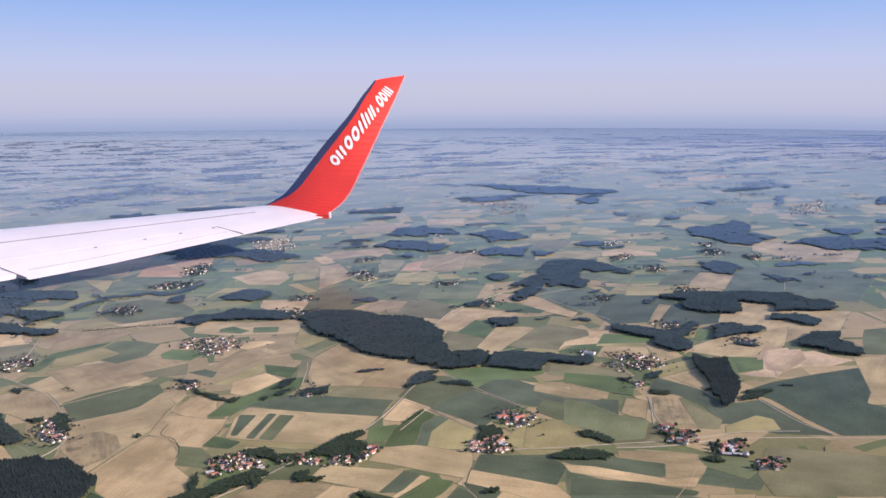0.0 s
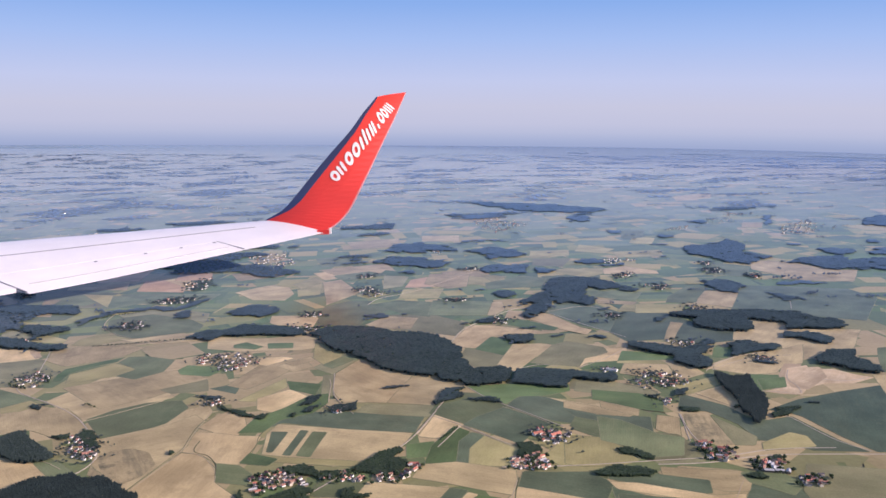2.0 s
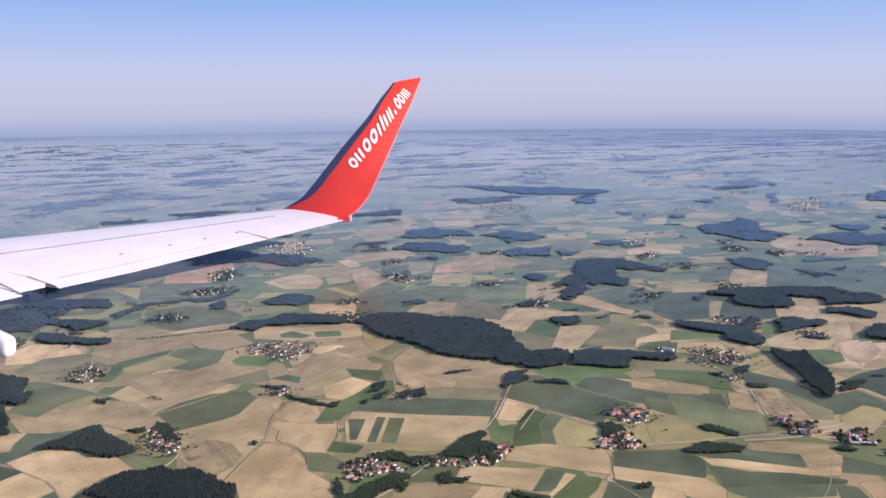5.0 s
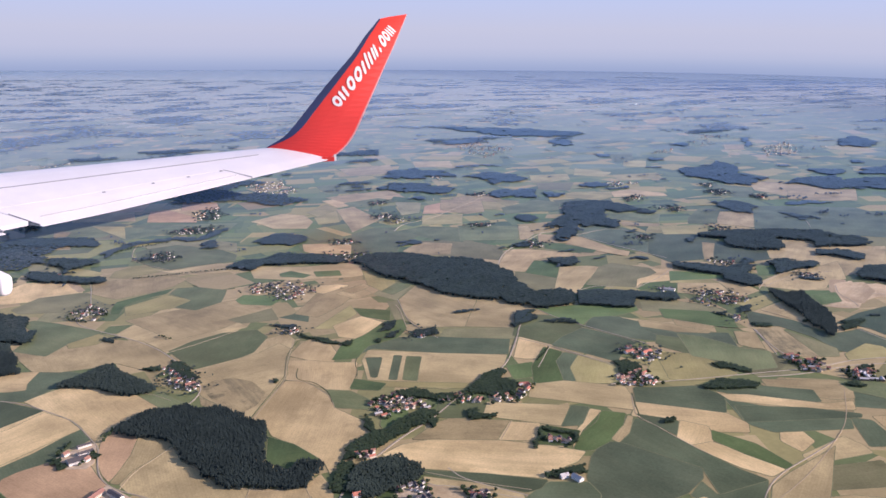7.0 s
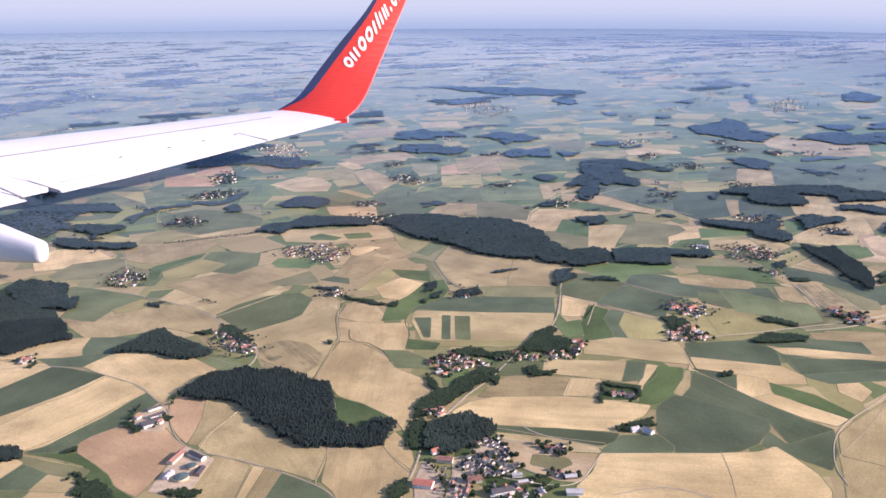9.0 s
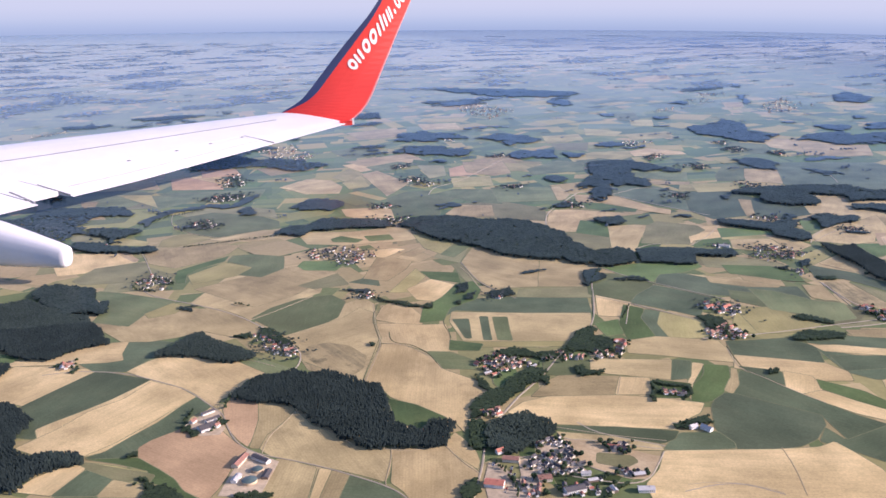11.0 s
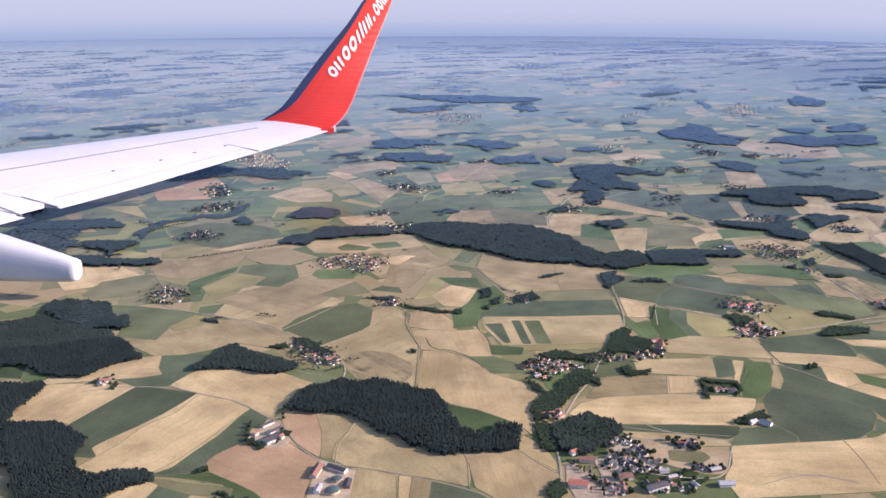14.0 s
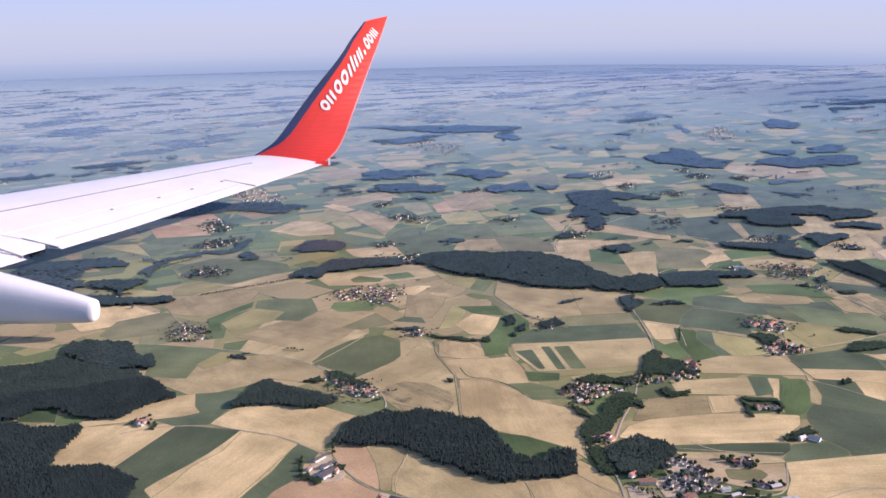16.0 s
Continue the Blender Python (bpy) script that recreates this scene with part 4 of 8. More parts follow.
hedge(0.6, (-112.9, 259.2), (-105.6, 255.5))
field('wheat', (57.1, 130.2), (72.2, 131.0), (85.5, 127.1), (67.8, 102.6), (45.7, 105.3))
field('barley', (98.3, 246.9), (113.8, 256.0), (114.4, 249.3), (99.0, 237.0))
field('wheat', (99.0, 237.0), (113.6, 247.1), (119.9, 238.3), (106.7, 222.6), (100.0, 225.8))
field('grass', (114.4, 249.3), (119.7, 252.5), (126.0, 245.1), (121.1, 239.3))
field('barley', (41.4, 261.0), (60.6, 272.8), (68.6, 275.7), (72.8, 265.2), (47.7, 245.7))
field('grass', (39.3, 252.0), (61.5, 282.0), (71.6, 284.2), (53.8, 258.3))
wood('grove', (119.7, 223.8), (126.9, 225.3), (126.8, 222.8), (121.8, 219.9))
wood('grove', (130.2, 227.6), (133.5, 227.4), (133.6, 228.2), (130.8, 228.9))
wood('grove', (108.8, 224.5), (111.3, 226.3), (112.2, 226.1), (109.6, 224.3))
wood('grove', (86.5, 237.2), (91.0, 237.5), (89.2, 233.4), (86.9, 237.7))
wood('grove', (-3.9, 176.5), (-1.3, 178.6), (0.0, 178.4), (-2.9, 176.7))
field('wheat', (-194.9, 464.5), (-197.3, 487.7), (-193.8, 500.5), (-176.7, 498.7), (-170.4, 474.5), (-169.6, 450.2), (-181.2, 447.7))
field('wheat', (-179.9, 444.2), (-169.6, 450.2), (-162.6, 455.3), (-152.3, 458.2), (-142.6, 428.9), (-175.6, 432.5))
field('soil', (-142.7, 456.2), (-132.9, 457.5), (-112.7, 433.5), (-109.4, 419.2), (-135.3, 424.4))
field('soil', (-132.7, 486.8), (-111.8, 478.3), (-104.8, 455.0), (-126.2, 456.1))
field('green', (-142.5, 412.8), (-115.0, 410.2), (-106.2, 396.2), (-122.6, 390.3), (-132.2, 379.7), (-133.9, 374.1))
field('green', (-193.5, 422.9), (-162.1, 419.5), (-145.0, 397.1), (-147.7, 388.7), (-183.9, 395.5))
field('barley', (-161.5, 419.4), (-143.5, 414.4), (-133.4, 383.5), (-143.9, 396.9))
field('wheat', (-175.5, 408.3), (-166.5, 406.5), (-164.1, 391.8), (-170.0, 392.9))
field('green', (-189.5, 382.0), (-142.0, 372.1), (-142.1, 357.8), (-165.6, 354.6), (-174.1, 366.7))
field('wheat', (-175.6, 376.0), (-156.3, 375.9), (-151.5, 364.8), (-171.4, 368.4))
field('olive', (-160.3, 343.7), (-150.9, 340.1), (-141.4, 331.9), (-139.8, 323.6), (-148.6, 325.0), (-154.4, 329.6))
field('barley', (-138.2, 325.1), (-135.0, 329.0), (-131.1, 326.6), (-123.0, 320.8), (-122.4, 314.7), (-136.4, 318.7))
field('barley', (-117.9, 321.7), (-112.9, 329.9), (-106.8, 327.9), (-97.9, 320.1), (-110.6, 310.3), (-117.1, 312.2))
field('olive', (-120.8, 365.3), (-110.4, 378.0), (-94.7, 375.1), (-79.7, 365.7), (-76.1, 346.0), (-86.2, 355.3), (-105.7, 366.6), (-116.1, 360.7))
field('green', (-120.1, 353.9), (-116.1, 360.7), (-105.7, 366.6), (-86.2, 355.3), (-75.4, 342.3), (-74.1, 331.7), (-87.8, 325.6), (-97.2, 320.9), (-104.7, 325.7), (-114.7, 338.7))
field('wheat', (-103.6, 322.0), (-96.7, 319.0), (-87.4, 323.7), (-73.1, 329.6), (-70.3, 314.6), (-84.5, 311.0), (-96.0, 316.3))
field('wheat', (-121.0, 304.7), (-110.1, 308.6), (-94.4, 310.1), (-86.3, 306.3), (-89.3, 295.8), (-94.2, 288.4), (-104.4, 281.5), (-107.7, 283.4), (-115.8, 289.6))
field('straw', (-151.2, 297.3), (-149.2, 302.2), (-147.2, 308.9), (-135.5, 308.6), (-128.0, 305.8), (-120.3, 292.4), (-133.2, 287.3), (-134.7, 282.7), (-143.7, 280.7))
field('quarry', (-131.1, 306.3), (-128.3, 306.7), (-120.6, 295.4), (-121.8, 292.7), (-125.9, 298.5))
field('olive', (-134.1, 281.3), (-133.2, 287.3), (-119.2, 291.5), (-116.6, 289.7), (-111.3, 274.5), (-114.2, 268.2), (-132.0, 268.7), (-136.7, 273.8))
field('grass', (-103.2, 277.9), (-94.0, 287.6), (-88.5, 292.6), (-89.3, 285.4), (-96.7, 278.3), (-99.0, 272.6), (-98.1, 263.7), (-101.4, 264.2), (-102.8, 270.9))
field('barley', (-98.5, 271.3), (-88.9, 284.0), (-78.4, 276.4), (-82.2, 267.8), (-95.4, 261.2))
field('green', (-81.8, 268.8), (-78.4, 276.4), (-87.9, 285.2), (-87.0, 292.4), (-80.3, 292.8), (-68.8, 287.3), (-67.8, 272.5), (-73.8, 264.4))
field('green', (-29.0, 374.9), (-20.3, 386.0), (-8.3, 386.3), (-9.1, 377.3), (1.4, 366.6), (-7.5, 348.0), (-8.4, 337.0), (-26.2, 336.6), (-28.3, 351.8))
field('green', (-8.3, 377.2), (3.7, 386.6), (20.1, 380.7), (20.0, 349.0), (8.0, 357.0), (1.3, 366.6))
field('grass', (-55.2, 345.4), (-51.6, 356.7), (-46.2, 342.8))
field('straw', (-49.4, 357.4), (-33.2, 356.7), (-28.3, 351.8), (-27.4, 335.3), (-43.6, 339.7), (-47.3, 344.0))
field('wheat', (-81.3, 414.9), (-69.0, 434.0), (-56.0, 426.5), (-50.2, 408.7), (-51.3, 392.1), (-67.5, 395.3), (-76.5, 409.6))
field('barley', (-50.1, 419.0), (-40.5, 436.8), (-36.4, 405.9), (-46.5, 400.8))
field('wheat', (-40.7, 439.5), (-31.6, 446.8), (-17.0, 407.7), (-29.2, 378.7), (-31.9, 395.1))
field('barley', (4.5, 413.8), (24.6, 414.3), (22.7, 389.7), (3.8, 390.7))
field('soil', (6.6, 441.2), (28.3, 462.0), (25.1, 420.5), (4.7, 418.5))
field('olive', (-9.2, 457.3), (4.8, 450.5), (2.8, 422.0), (-6.3, 418.4))
field('green', (-37.7, 459.9), (-19.5, 472.9), (-8.2, 460.8), (-24.1, 445.1), (-32.7, 447.0))
field('wheat', (-5.9, 336.6), (1.0, 352.6), (15.2, 347.7), (13.1, 328.1), (2.8, 328.0))
field('grass', (-52.5, 307.4), (-48.9, 311.0), (-40.7, 303.8), (-43.2, 300.1), (-51.6, 303.1))
field('barley', (-22.0, 310.0), (-9.9, 297.5), (-9.1, 287.5), (-13.9, 277.9), (-18.9, 286.8))
field('green', (-13.9, 277.2), (-8.5, 287.4), (-2.2, 285.6), (-9.8, 272.4))
field('wheat', (-27.5, 280.1), (-20.3, 288.1), (-18.2, 283.7), (-23.9, 276.0))
field('straw', (-38.4, 286.9), (-30.2, 288.6), (-25.9, 286.4), (-33.5, 277.4), (-36.3, 279.3))
field('grass', (-62.9, 273.8), (-61.3, 279.7), (-50.7, 276.6), (-47.0, 273.3), (-49.9, 265.9), (-60.0, 268.7))
field('straw', (31.0, 309.9), (35.3, 325.7), (39.4, 332.0), (49.4, 328.7), (62.4, 320.9), (70.8, 316.0), (62.6, 314.5), (52.0, 316.4), (45.0, 312.0), (38.7, 295.1), (31.7, 297.6), (30.2, 303.8))
field('grass', (45.0, 312.0), (50.5, 308.3), (57.3, 303.9), (52.4, 300.0), (48.4, 285.1), (38.5, 293.9))
field('wheat', (52.4, 300.0), (63.1, 299.9), (67.0, 297.6), (57.9, 279.7), (54.8, 272.1), (51.0, 264.3), (45.2, 271.5), (48.7, 285.1))
field('olive', (67.0, 297.6), (72.8, 302.7), (84.3, 293.3), (84.5, 286.3), (75.8, 279.1), (72.4, 269.3), (56.8, 274.7))
field('straw', (75.8, 279.1), (82.7, 283.4), (89.0, 282.4), (85.8, 275.2), (75.7, 273.8), (72.8, 269.2))
field('beet', (77.1, 373.4), (90.7, 376.0), (93.4, 366.2), (101.2, 349.9), (110.4, 345.8), (108.7, 334.1), (99.4, 306.2), (91.0, 315.8), (81.8, 328.0), (74.2, 344.6), (69.7, 355.9))
field('straw', (54.4, 358.9), (65.9, 354.3), (71.7, 348.9), (80.9, 324.5), (84.5, 320.4), (81.4, 312.2), (72.3, 322.5), (62.8, 338.9), (51.8, 343.1))
field('grass', (54.0, 340.5), (62.4, 336.8), (71.9, 324.6), (69.3, 320.1), (60.0, 324.8), (52.4, 331.2))
field('green', (20.4, 384.7), (47.3, 379.3), (43.6, 350.3), (19.1, 352.6))
field('green', (46.3, 427.4), (67.2, 447.5), (78.4, 437.7), (74.0, 414.9), (62.6, 412.5), (46.2, 409.7))
field('wheat', (16.0, 459.1), (38.3, 459.7), (36.2, 418.1), (26.6, 413.9), (14.4, 427.7))
field('wheat', (47.6, 377.9), (52.2, 378.3), (52.6, 360.4), (47.7, 349.5), (44.4, 350.2))
field('straw', (113.0, 464.1), (126.2, 471.3), (140.4, 453.6), (139.5, 444.1), (110.8, 446.9))
field('barley', (88.4, 465.8), (113.5, 466.0), (109.7, 447.2), (100.0, 438.2), (85.7, 452.7))
field('barley', (106.5, 367.5), (119.4, 367.6), (113.3, 349.2), (100.6, 353.6))
field('green', (97.3, 409.9), (107.3, 403.0), (119.6, 394.3), (112.3, 374.4), (96.6, 384.5), (91.9, 392.7))
field('wheat', (95.3, 379.2), (112.5, 371.6), (109.6, 365.6), (95.4, 369.7))
field('beet', (101.0, 349.9), (120.6, 346.2), (126.8, 327.1), (127.2, 319.7), (137.1, 312.9), (132.3, 298.6), (117.2, 295.0), (112.4, 302.1), (108.2, 302.8), (94.5, 300.7), (90.8, 315.8))
field('wheat', (117.6, 330.9), (122.0, 328.0), (111.8, 302.2), (108.2, 302.8))
field('wheat', (150.2, 334.8), (162.2, 328.1), (159.2, 317.4), (184.0, 311.4), (168.9, 284.8), (161.2, 284.9), (152.7, 275.0), (144.8, 270.9), (140.8, 273.8), (147.1, 291.7), (138.7, 296.0), (133.1, 300.3), (137.7, 314.3), (144.9, 314.5))
field('wheat', (116.8, 270.2), (127.9, 279.1), (142.8, 284.7), (154.8, 292.1), (144.7, 267.9), (138.6, 266.6), (132.6, 257.6), (124.1, 256.5), (114.9, 262.7))
field('grass', (124.1, 256.5), (132.6, 255.1), (130.0, 246.4), (123.6, 244.0), (122.2, 249.9))
field('quarry', (139.1, 267.7), (144.2, 266.8), (140.4, 258.7), (147.9, 262.4), (151.7, 255.6), (148.3, 250.4), (138.7, 249.6), (130.8, 239.9), (122.8, 242.3), (129.5, 244.4), (132.8, 255.1))
field('wheat', (100.2, 275.1), (107.8, 271.6), (110.5, 258.6), (102.8, 252.9), (100.7, 255.5), (102.0, 267.4))
field('wheat', (87.9, 271.9), (101.3, 269.3), (100.7, 255.5), (88.9, 257.3), (84.1, 260.5))
field('barley', (86.2, 275.1), (100.2, 275.1), (101.5, 269.7), (85.3, 272.3))
field('grass', (90.3, 287.8), (101.2, 283.5), (106.5, 277.1), (100.2, 275.1), (86.2, 275.1))
field('barley', (111.1, 365.3), (132.7, 364.9), (126.0, 346.8), (107.6, 348.7))
field('beet', (171.2, 405.2), (186.5, 401.8), (215.8, 390.6), (218.5, 369.2), (193.1, 326.0), (177.6, 335.2), (162.4, 350.1), (149.4, 352.7))
field('wheat', (148.5, 394.3), (164.8, 390.8), (149.9, 355.1), (137.9, 366.5))
field('wheat', (208.7, 447.4), (244.5, 442.8), (227.9, 411.1), (215.3, 410.5), (196.2, 420.7))
field('green', (129.6, 382.0), (144.1, 406.2), (154.2, 404.0), (136.9, 366.7), (125.2, 369.1))
field('straw', (-131.8, 184.9), (-130.3, 191.6), (-127.9, 201.4), (-116.6, 199.0), (-107.9, 196.0), (-105.9, 194.6), (-117.3, 177.9), (-120.5, 180.0), (-124.6, 180.3), (-128.9, 181.8))
field('maize', (-105.9, 194.6), (-90.8, 186.6), (-94.1, 179.8), (-97.8, 176.9), (-102.1, 172.8), (-105.0, 167.8), (-108.7, 161.2), (-115.0, 163.3), (-112.3, 168.8), (-114.3, 172.4), (-117.3, 177.4))
field('straw', (-91.5, 186.9), (-82.6, 180.8), (-79.0, 175.8), (-82.0, 170.0), (-84.9, 163.8), (-88.9, 158.7), (-92.5, 153.4), (-96.3, 152.0), (-103.6, 151.5), (-109.8, 165.5), (-107.5, 168.2), (-102.2, 172.8), (-97.8, 177.2), (-94.4, 182.1))
field('maize', (-79.0, 175.5), (-74.7, 169.7), (-75.6, 167.7), (-78.3, 165.4), (-78.9, 161.4), (-81.6, 158.8), (-84.2, 156.4), (-86.1, 153.6), (-87.4, 150.5), (-91.2, 149.9), (-95.9, 151.5), (-92.5, 153.4), (-88.9, 158.7), (-84.9, 163.8), (-82.0, 170.0))
field('soil', (-86.1, 153.6), (-84.2, 156.4), (-81.0, 158.8), (-78.6, 160.4), (-76.3, 158.1), (-73.6, 157.2), (-70.5, 157.7), (-68.6, 154.6), (-66.9, 152.0), (-64.4, 149.4), (-65.8, 147.4), (-66.4, 145.3), (-66.8, 140.3), (-67.5, 136.5), (-69.1, 132.1), (-74.3, 136.5), (-76.6, 140.6), (-80.5, 144.8), (-84.9, 149.4))
field('soil', (-70.9, 173.6), (-64.5, 170.7), (-63.2, 161.1), (-63.7, 155.0), (-64.4, 150.5), (-66.8, 153.8), (-69.5, 159.5), (-71.7, 167.6))
field('wheat', (-64.5, 170.7), (-60.1, 169.7), (-57.3, 167.6), (-56.3, 165.8), (-58.2, 159.1), (-60.8, 154.6), (-61.8, 149.4), (-64.1, 150.2), (-63.7, 155.0), (-63.2, 161.1))
field('wheat', (-55.9, 165.2), (-52.2, 157.5), (-48.3, 153.5), (-43.8, 148.0), (-40.3, 145.9), (-37.3, 145.5), (-36.3, 143.2), (-37.4, 135.2), (-38.3, 133.4), (-41.7, 135.8), (-46.4, 138.8), (-51.0, 141.5), (-55.5, 143.8), (-59.1, 145.8), (-61.7, 149.0), (-60.8, 154.6), (-58.2, 159.1))
field('straw', (-36.5, 145.4), (-28.8, 143.2), (-25.6, 143.8), (-24.6, 141.5), (-22.5, 137.1), (-21.1, 133.9), (-21.7, 130.2), (-24.7, 127.9), (-25.7, 124.6), (-33.4, 125.6), (-34.6, 129.6), (-36.7, 132.8), (-36.2, 141.1))
field('straw', (-25.6, 144.9), (-23.4, 149.1), (-21.8, 145.5), (-20.5, 140.9), (-20.2, 137.8), (-21.0, 134.9), (-23.5, 139.3), (-25.1, 142.7))
field('wheat', (-58.3, 144.6), (-56.1, 143.9), (-50.7, 140.0), (-51.8, 128.7), (-60.0, 129.9))
field('straw', (-50.0, 139.7), (-47.6, 138.6), (-49.8, 128.5), (-51.5, 128.7))
field('wheat', (-47.6, 138.6), (-44.1, 136.5), (-46.3, 128.0), (-49.8, 128.5))
field('maize', (-44.1, 136.5), (-39.8, 133.6), (-37.1, 131.0), (-34.4, 126.1), (-46.2, 127.6))
field('meadow', (-95.7, 150.6), (-87.1, 149.8), (-84.9, 149.4), (-80.5, 144.8), (-76.6, 140.6), (-74.3, 136.5), (-68.9, 131.4), (-74.4, 132.1), (-79.1, 139.0), (-81.9, 141.4), (-81.7, 143.8), (-88.2, 147.4))
field('barley', (-101.3, 148.6), (-95.3, 149.4), (-88.5, 146.8), (-81.5, 143.3), (-81.6, 140.4), (-83.0, 138.6), (-88.4, 142.3), (-94.4, 147.2), (-96.6, 142.4))
field('green', (-96.6, 142.4), (-94.6, 147.6), (-87.7, 141.8), (-88.6, 135.1), (-92.8, 133.5), (-96.5, 137.7))
field('straw', (-87.7, 141.8), (-82.2, 138.0), (-79.5, 132.1), (-89.9, 133.5), (-88.7, 135.5))
field('straw', (-98.7, 193.1), (-93.9, 199.3), (-90.4, 201.6), (-85.3, 200.8), (-78.5, 196.0), (-72.8, 195.1), (-64.5, 185.9), (-68.8, 182.4), (-70.3, 177.4), (-71.2, 174.6), (-73.1, 173.4), (-73.3, 169.2), (-76.6, 172.5), (-79.3, 177.3), (-82.7, 181.4), (-90.8, 186.8))
field('maize', (-111.6, 200.4), (-104.6, 200.3), (-102.4, 206.3), (-104.0, 214.4), (-101.0, 215.1), (-97.4, 213.3), (-90.9, 210.2), (-92.6, 205.7), (-93.4, 202.1), (-97.1, 196.2), (-98.7, 193.1), (-106.8, 195.0))
field('green', (-72.8, 195.1), (-68.2, 196.5), (-62.4, 190.6), (-57.7, 186.4), (-59.3, 184.4), (-64.1, 185.5))
field('wheat', (-118.2, 232.2), (-108.2, 225.9), (-104.1, 235.4), (-95.7, 240.3), (-89.8, 236.7), (-83.0, 235.5), (-75.6, 226.9), (-69.3, 218.1), (-69.8, 212.7), (-76.3, 211.7), (-85.1, 217.4), (-90.3, 214.1), (-97.2, 212.4), (-104.9, 213.8), (-111.5, 222.0))
field('green', (-126.2, 256.7), (-123.9, 260.3), (-115.6, 256.4), (-98.9, 246.1), (-97.3, 243.2), (-104.1, 235.4), (-106.5, 225.6), (-117.8, 231.2), (-117.5, 239.3), (-118.6, 247.2))
field('barley', (-104.1, 235.4), (-98.1, 243.4), (-93.5, 239.4), (-95.6, 233.9), (-102.0, 231.2))
field('straw', (-115.4, 210.1), (-111.6, 213.2), (-103.3, 213.5), (-103.0, 205.0), (-101.5, 200.6), (-105.7, 199.8), (-115.6, 201.0), (-129.2, 201.8), (-129.8, 205.0), (-124.8, 205.9), (-120.0, 204.9), (-117.7, 206.7))
field('grass', (-136.4, 211.6), (-129.1, 208.0), (-129.7, 204.3), (-135.1, 205.5))
field('meadow', (-145.5, 219.5), (-137.4, 216.6), (-135.9, 207.1), (-145.4, 211.1))
field('straw', (-36.8, 198.6), (-31.0, 197.3), (-27.4, 191.9), (-24.7, 187.8), (-22.8, 180.1), (-17.8, 174.3), (-14.7, 170.7), (-13.4, 167.0), (-16.8, 163.3), (-18.2, 159.5), (-19.7, 155.9), (-20.8, 152.8), (-21.7, 148.9), (-23.3, 153.9), (-25.5, 156.7), (-30.3, 162.7), (-35.3, 167.6), (-37.5, 173.7), (-41.2, 176.7), (-40.3, 187.0), (-37.9, 193.6))
field('straw', (-37.9, 217.0), (-35.7, 226.8), (-33.0, 230.3), (-27.6, 225.3), (-24.9, 216.5), (-25.6, 210.4), (-31.3, 212.3))
field('straw', (-37.5, 213.4), (-31.3, 212.3), (-25.3, 209.9), (-19.5, 209.4), (-18.9, 197.9), (-19.8, 190.6), (-25.4, 191.5), (-31.0, 197.6), (-36.5, 199.3))
field('green', (-25.4, 191.5), (-19.8, 189.9), (-15.3, 184.6), (-15.3, 178.9), (-22.8, 180.8), (-24.0, 187.0))
field('wheat', (-50.1, 217.8), (-46.8, 231.3), (-41.0, 236.4), (-37.9, 229.7), (-38.1, 217.0), (-36.8, 199.8), (-42.7, 201.9), (-51.5, 203.4), (-58.9, 204.7))
field('dry', (-58.9, 204.7), (-51.5, 203.4), (-42.7, 201.9), (-36.8, 199.0), (-38.2, 192.9), (-40.3, 187.0), (-41.2, 177.4), (-47.9, 182.2), (-54.3, 185.9), (-56.9, 194.9))
field('green', (-72.4, 225.0), (-67.8, 232.7), (-60.5, 239.0), (-50.6, 240.8), (-46.3, 233.8), (-48.5, 220.7), (-54.2, 214.2), (-59.5, 206.8), (-65.9, 216.2))
field('maize', (-20.2, 212.9), (-19.3, 223.2), (-14.4, 228.7), (0.6, 227.8), (7.4, 225.9), (23.0, 222.7), (21.0, 210.4), (3.4, 213.9), (-15.0, 219.3))
field('wheat', (-16.4, 218.4), (3.5, 213.4), (20.7, 210.0), (18.8, 202.9), (15.6, 195.5), (11.0, 190.3), (3.1, 188.9), (-10.5, 192.9), (-15.3, 194.9), (-18.0, 210.7))
field('maize', (-17.3, 212.4), (-12.7, 212.0), (-13.5, 198.1), (-15.2, 198.4))
field('maize', (-9.6, 213.3), (-7.2, 212.8), (-8.5, 196.1), (-10.7, 196.5))
field('green', (-6.1, 212.2), (-2.0, 211.5), (-3.6, 194.9), (-7.2, 195.9))
field('barley', (-18.9, 197.5), (-8.3, 194.9), (5.6, 192.2), (17.3, 189.8), (16.8, 187.4), (5.2, 188.9), (-14.1, 192.2))
field('green', (24.6, 225.4), (26.6, 235.3), (31.8, 244.0), (38.7, 241.9), (46.5, 230.0), (41.8, 225.4), (37.2, 221.9), (33.7, 215.8))
field('maize', (34.0, 215.8), (38.0, 221.9), (45.7, 229.1), (52.0, 222.5), (57.9, 215.4), (52.6, 209.3), (50.4, 205.3), (48.2, 201.1), (43.1, 206.9))
field('straw', (26.1, 223.9), (34.0, 215.8), (30.7, 206.3), (25.6, 206.5), (22.5, 207.9))
field('grass', (19.6, 202.0), (26.6, 203.7), (25.6, 193.9), (20.2, 192.7))
field('grass', (26.2, 200.6), (31.5, 214.6), (35.6, 210.1), (32.7, 200.3), (32.2, 189.5), (24.7, 189.8))
field('maize', (32.9, 203.4), (35.9, 209.7), (39.4, 207.1), (35.6, 198.3), (34.9, 188.7), (32.0, 188.8))
field('barley', (39.4, 207.1), (47.5, 198.9), (45.0, 187.3), (35.0, 188.0), (35.6, 198.3))
field('beet', (46.5, 230.0), (48.9, 235.9), (52.2, 240.0), (58.8, 237.4), (70.3, 225.2), (70.6, 222.8), (63.9, 215.1), (58.0, 217.6), (52.0, 223.4))
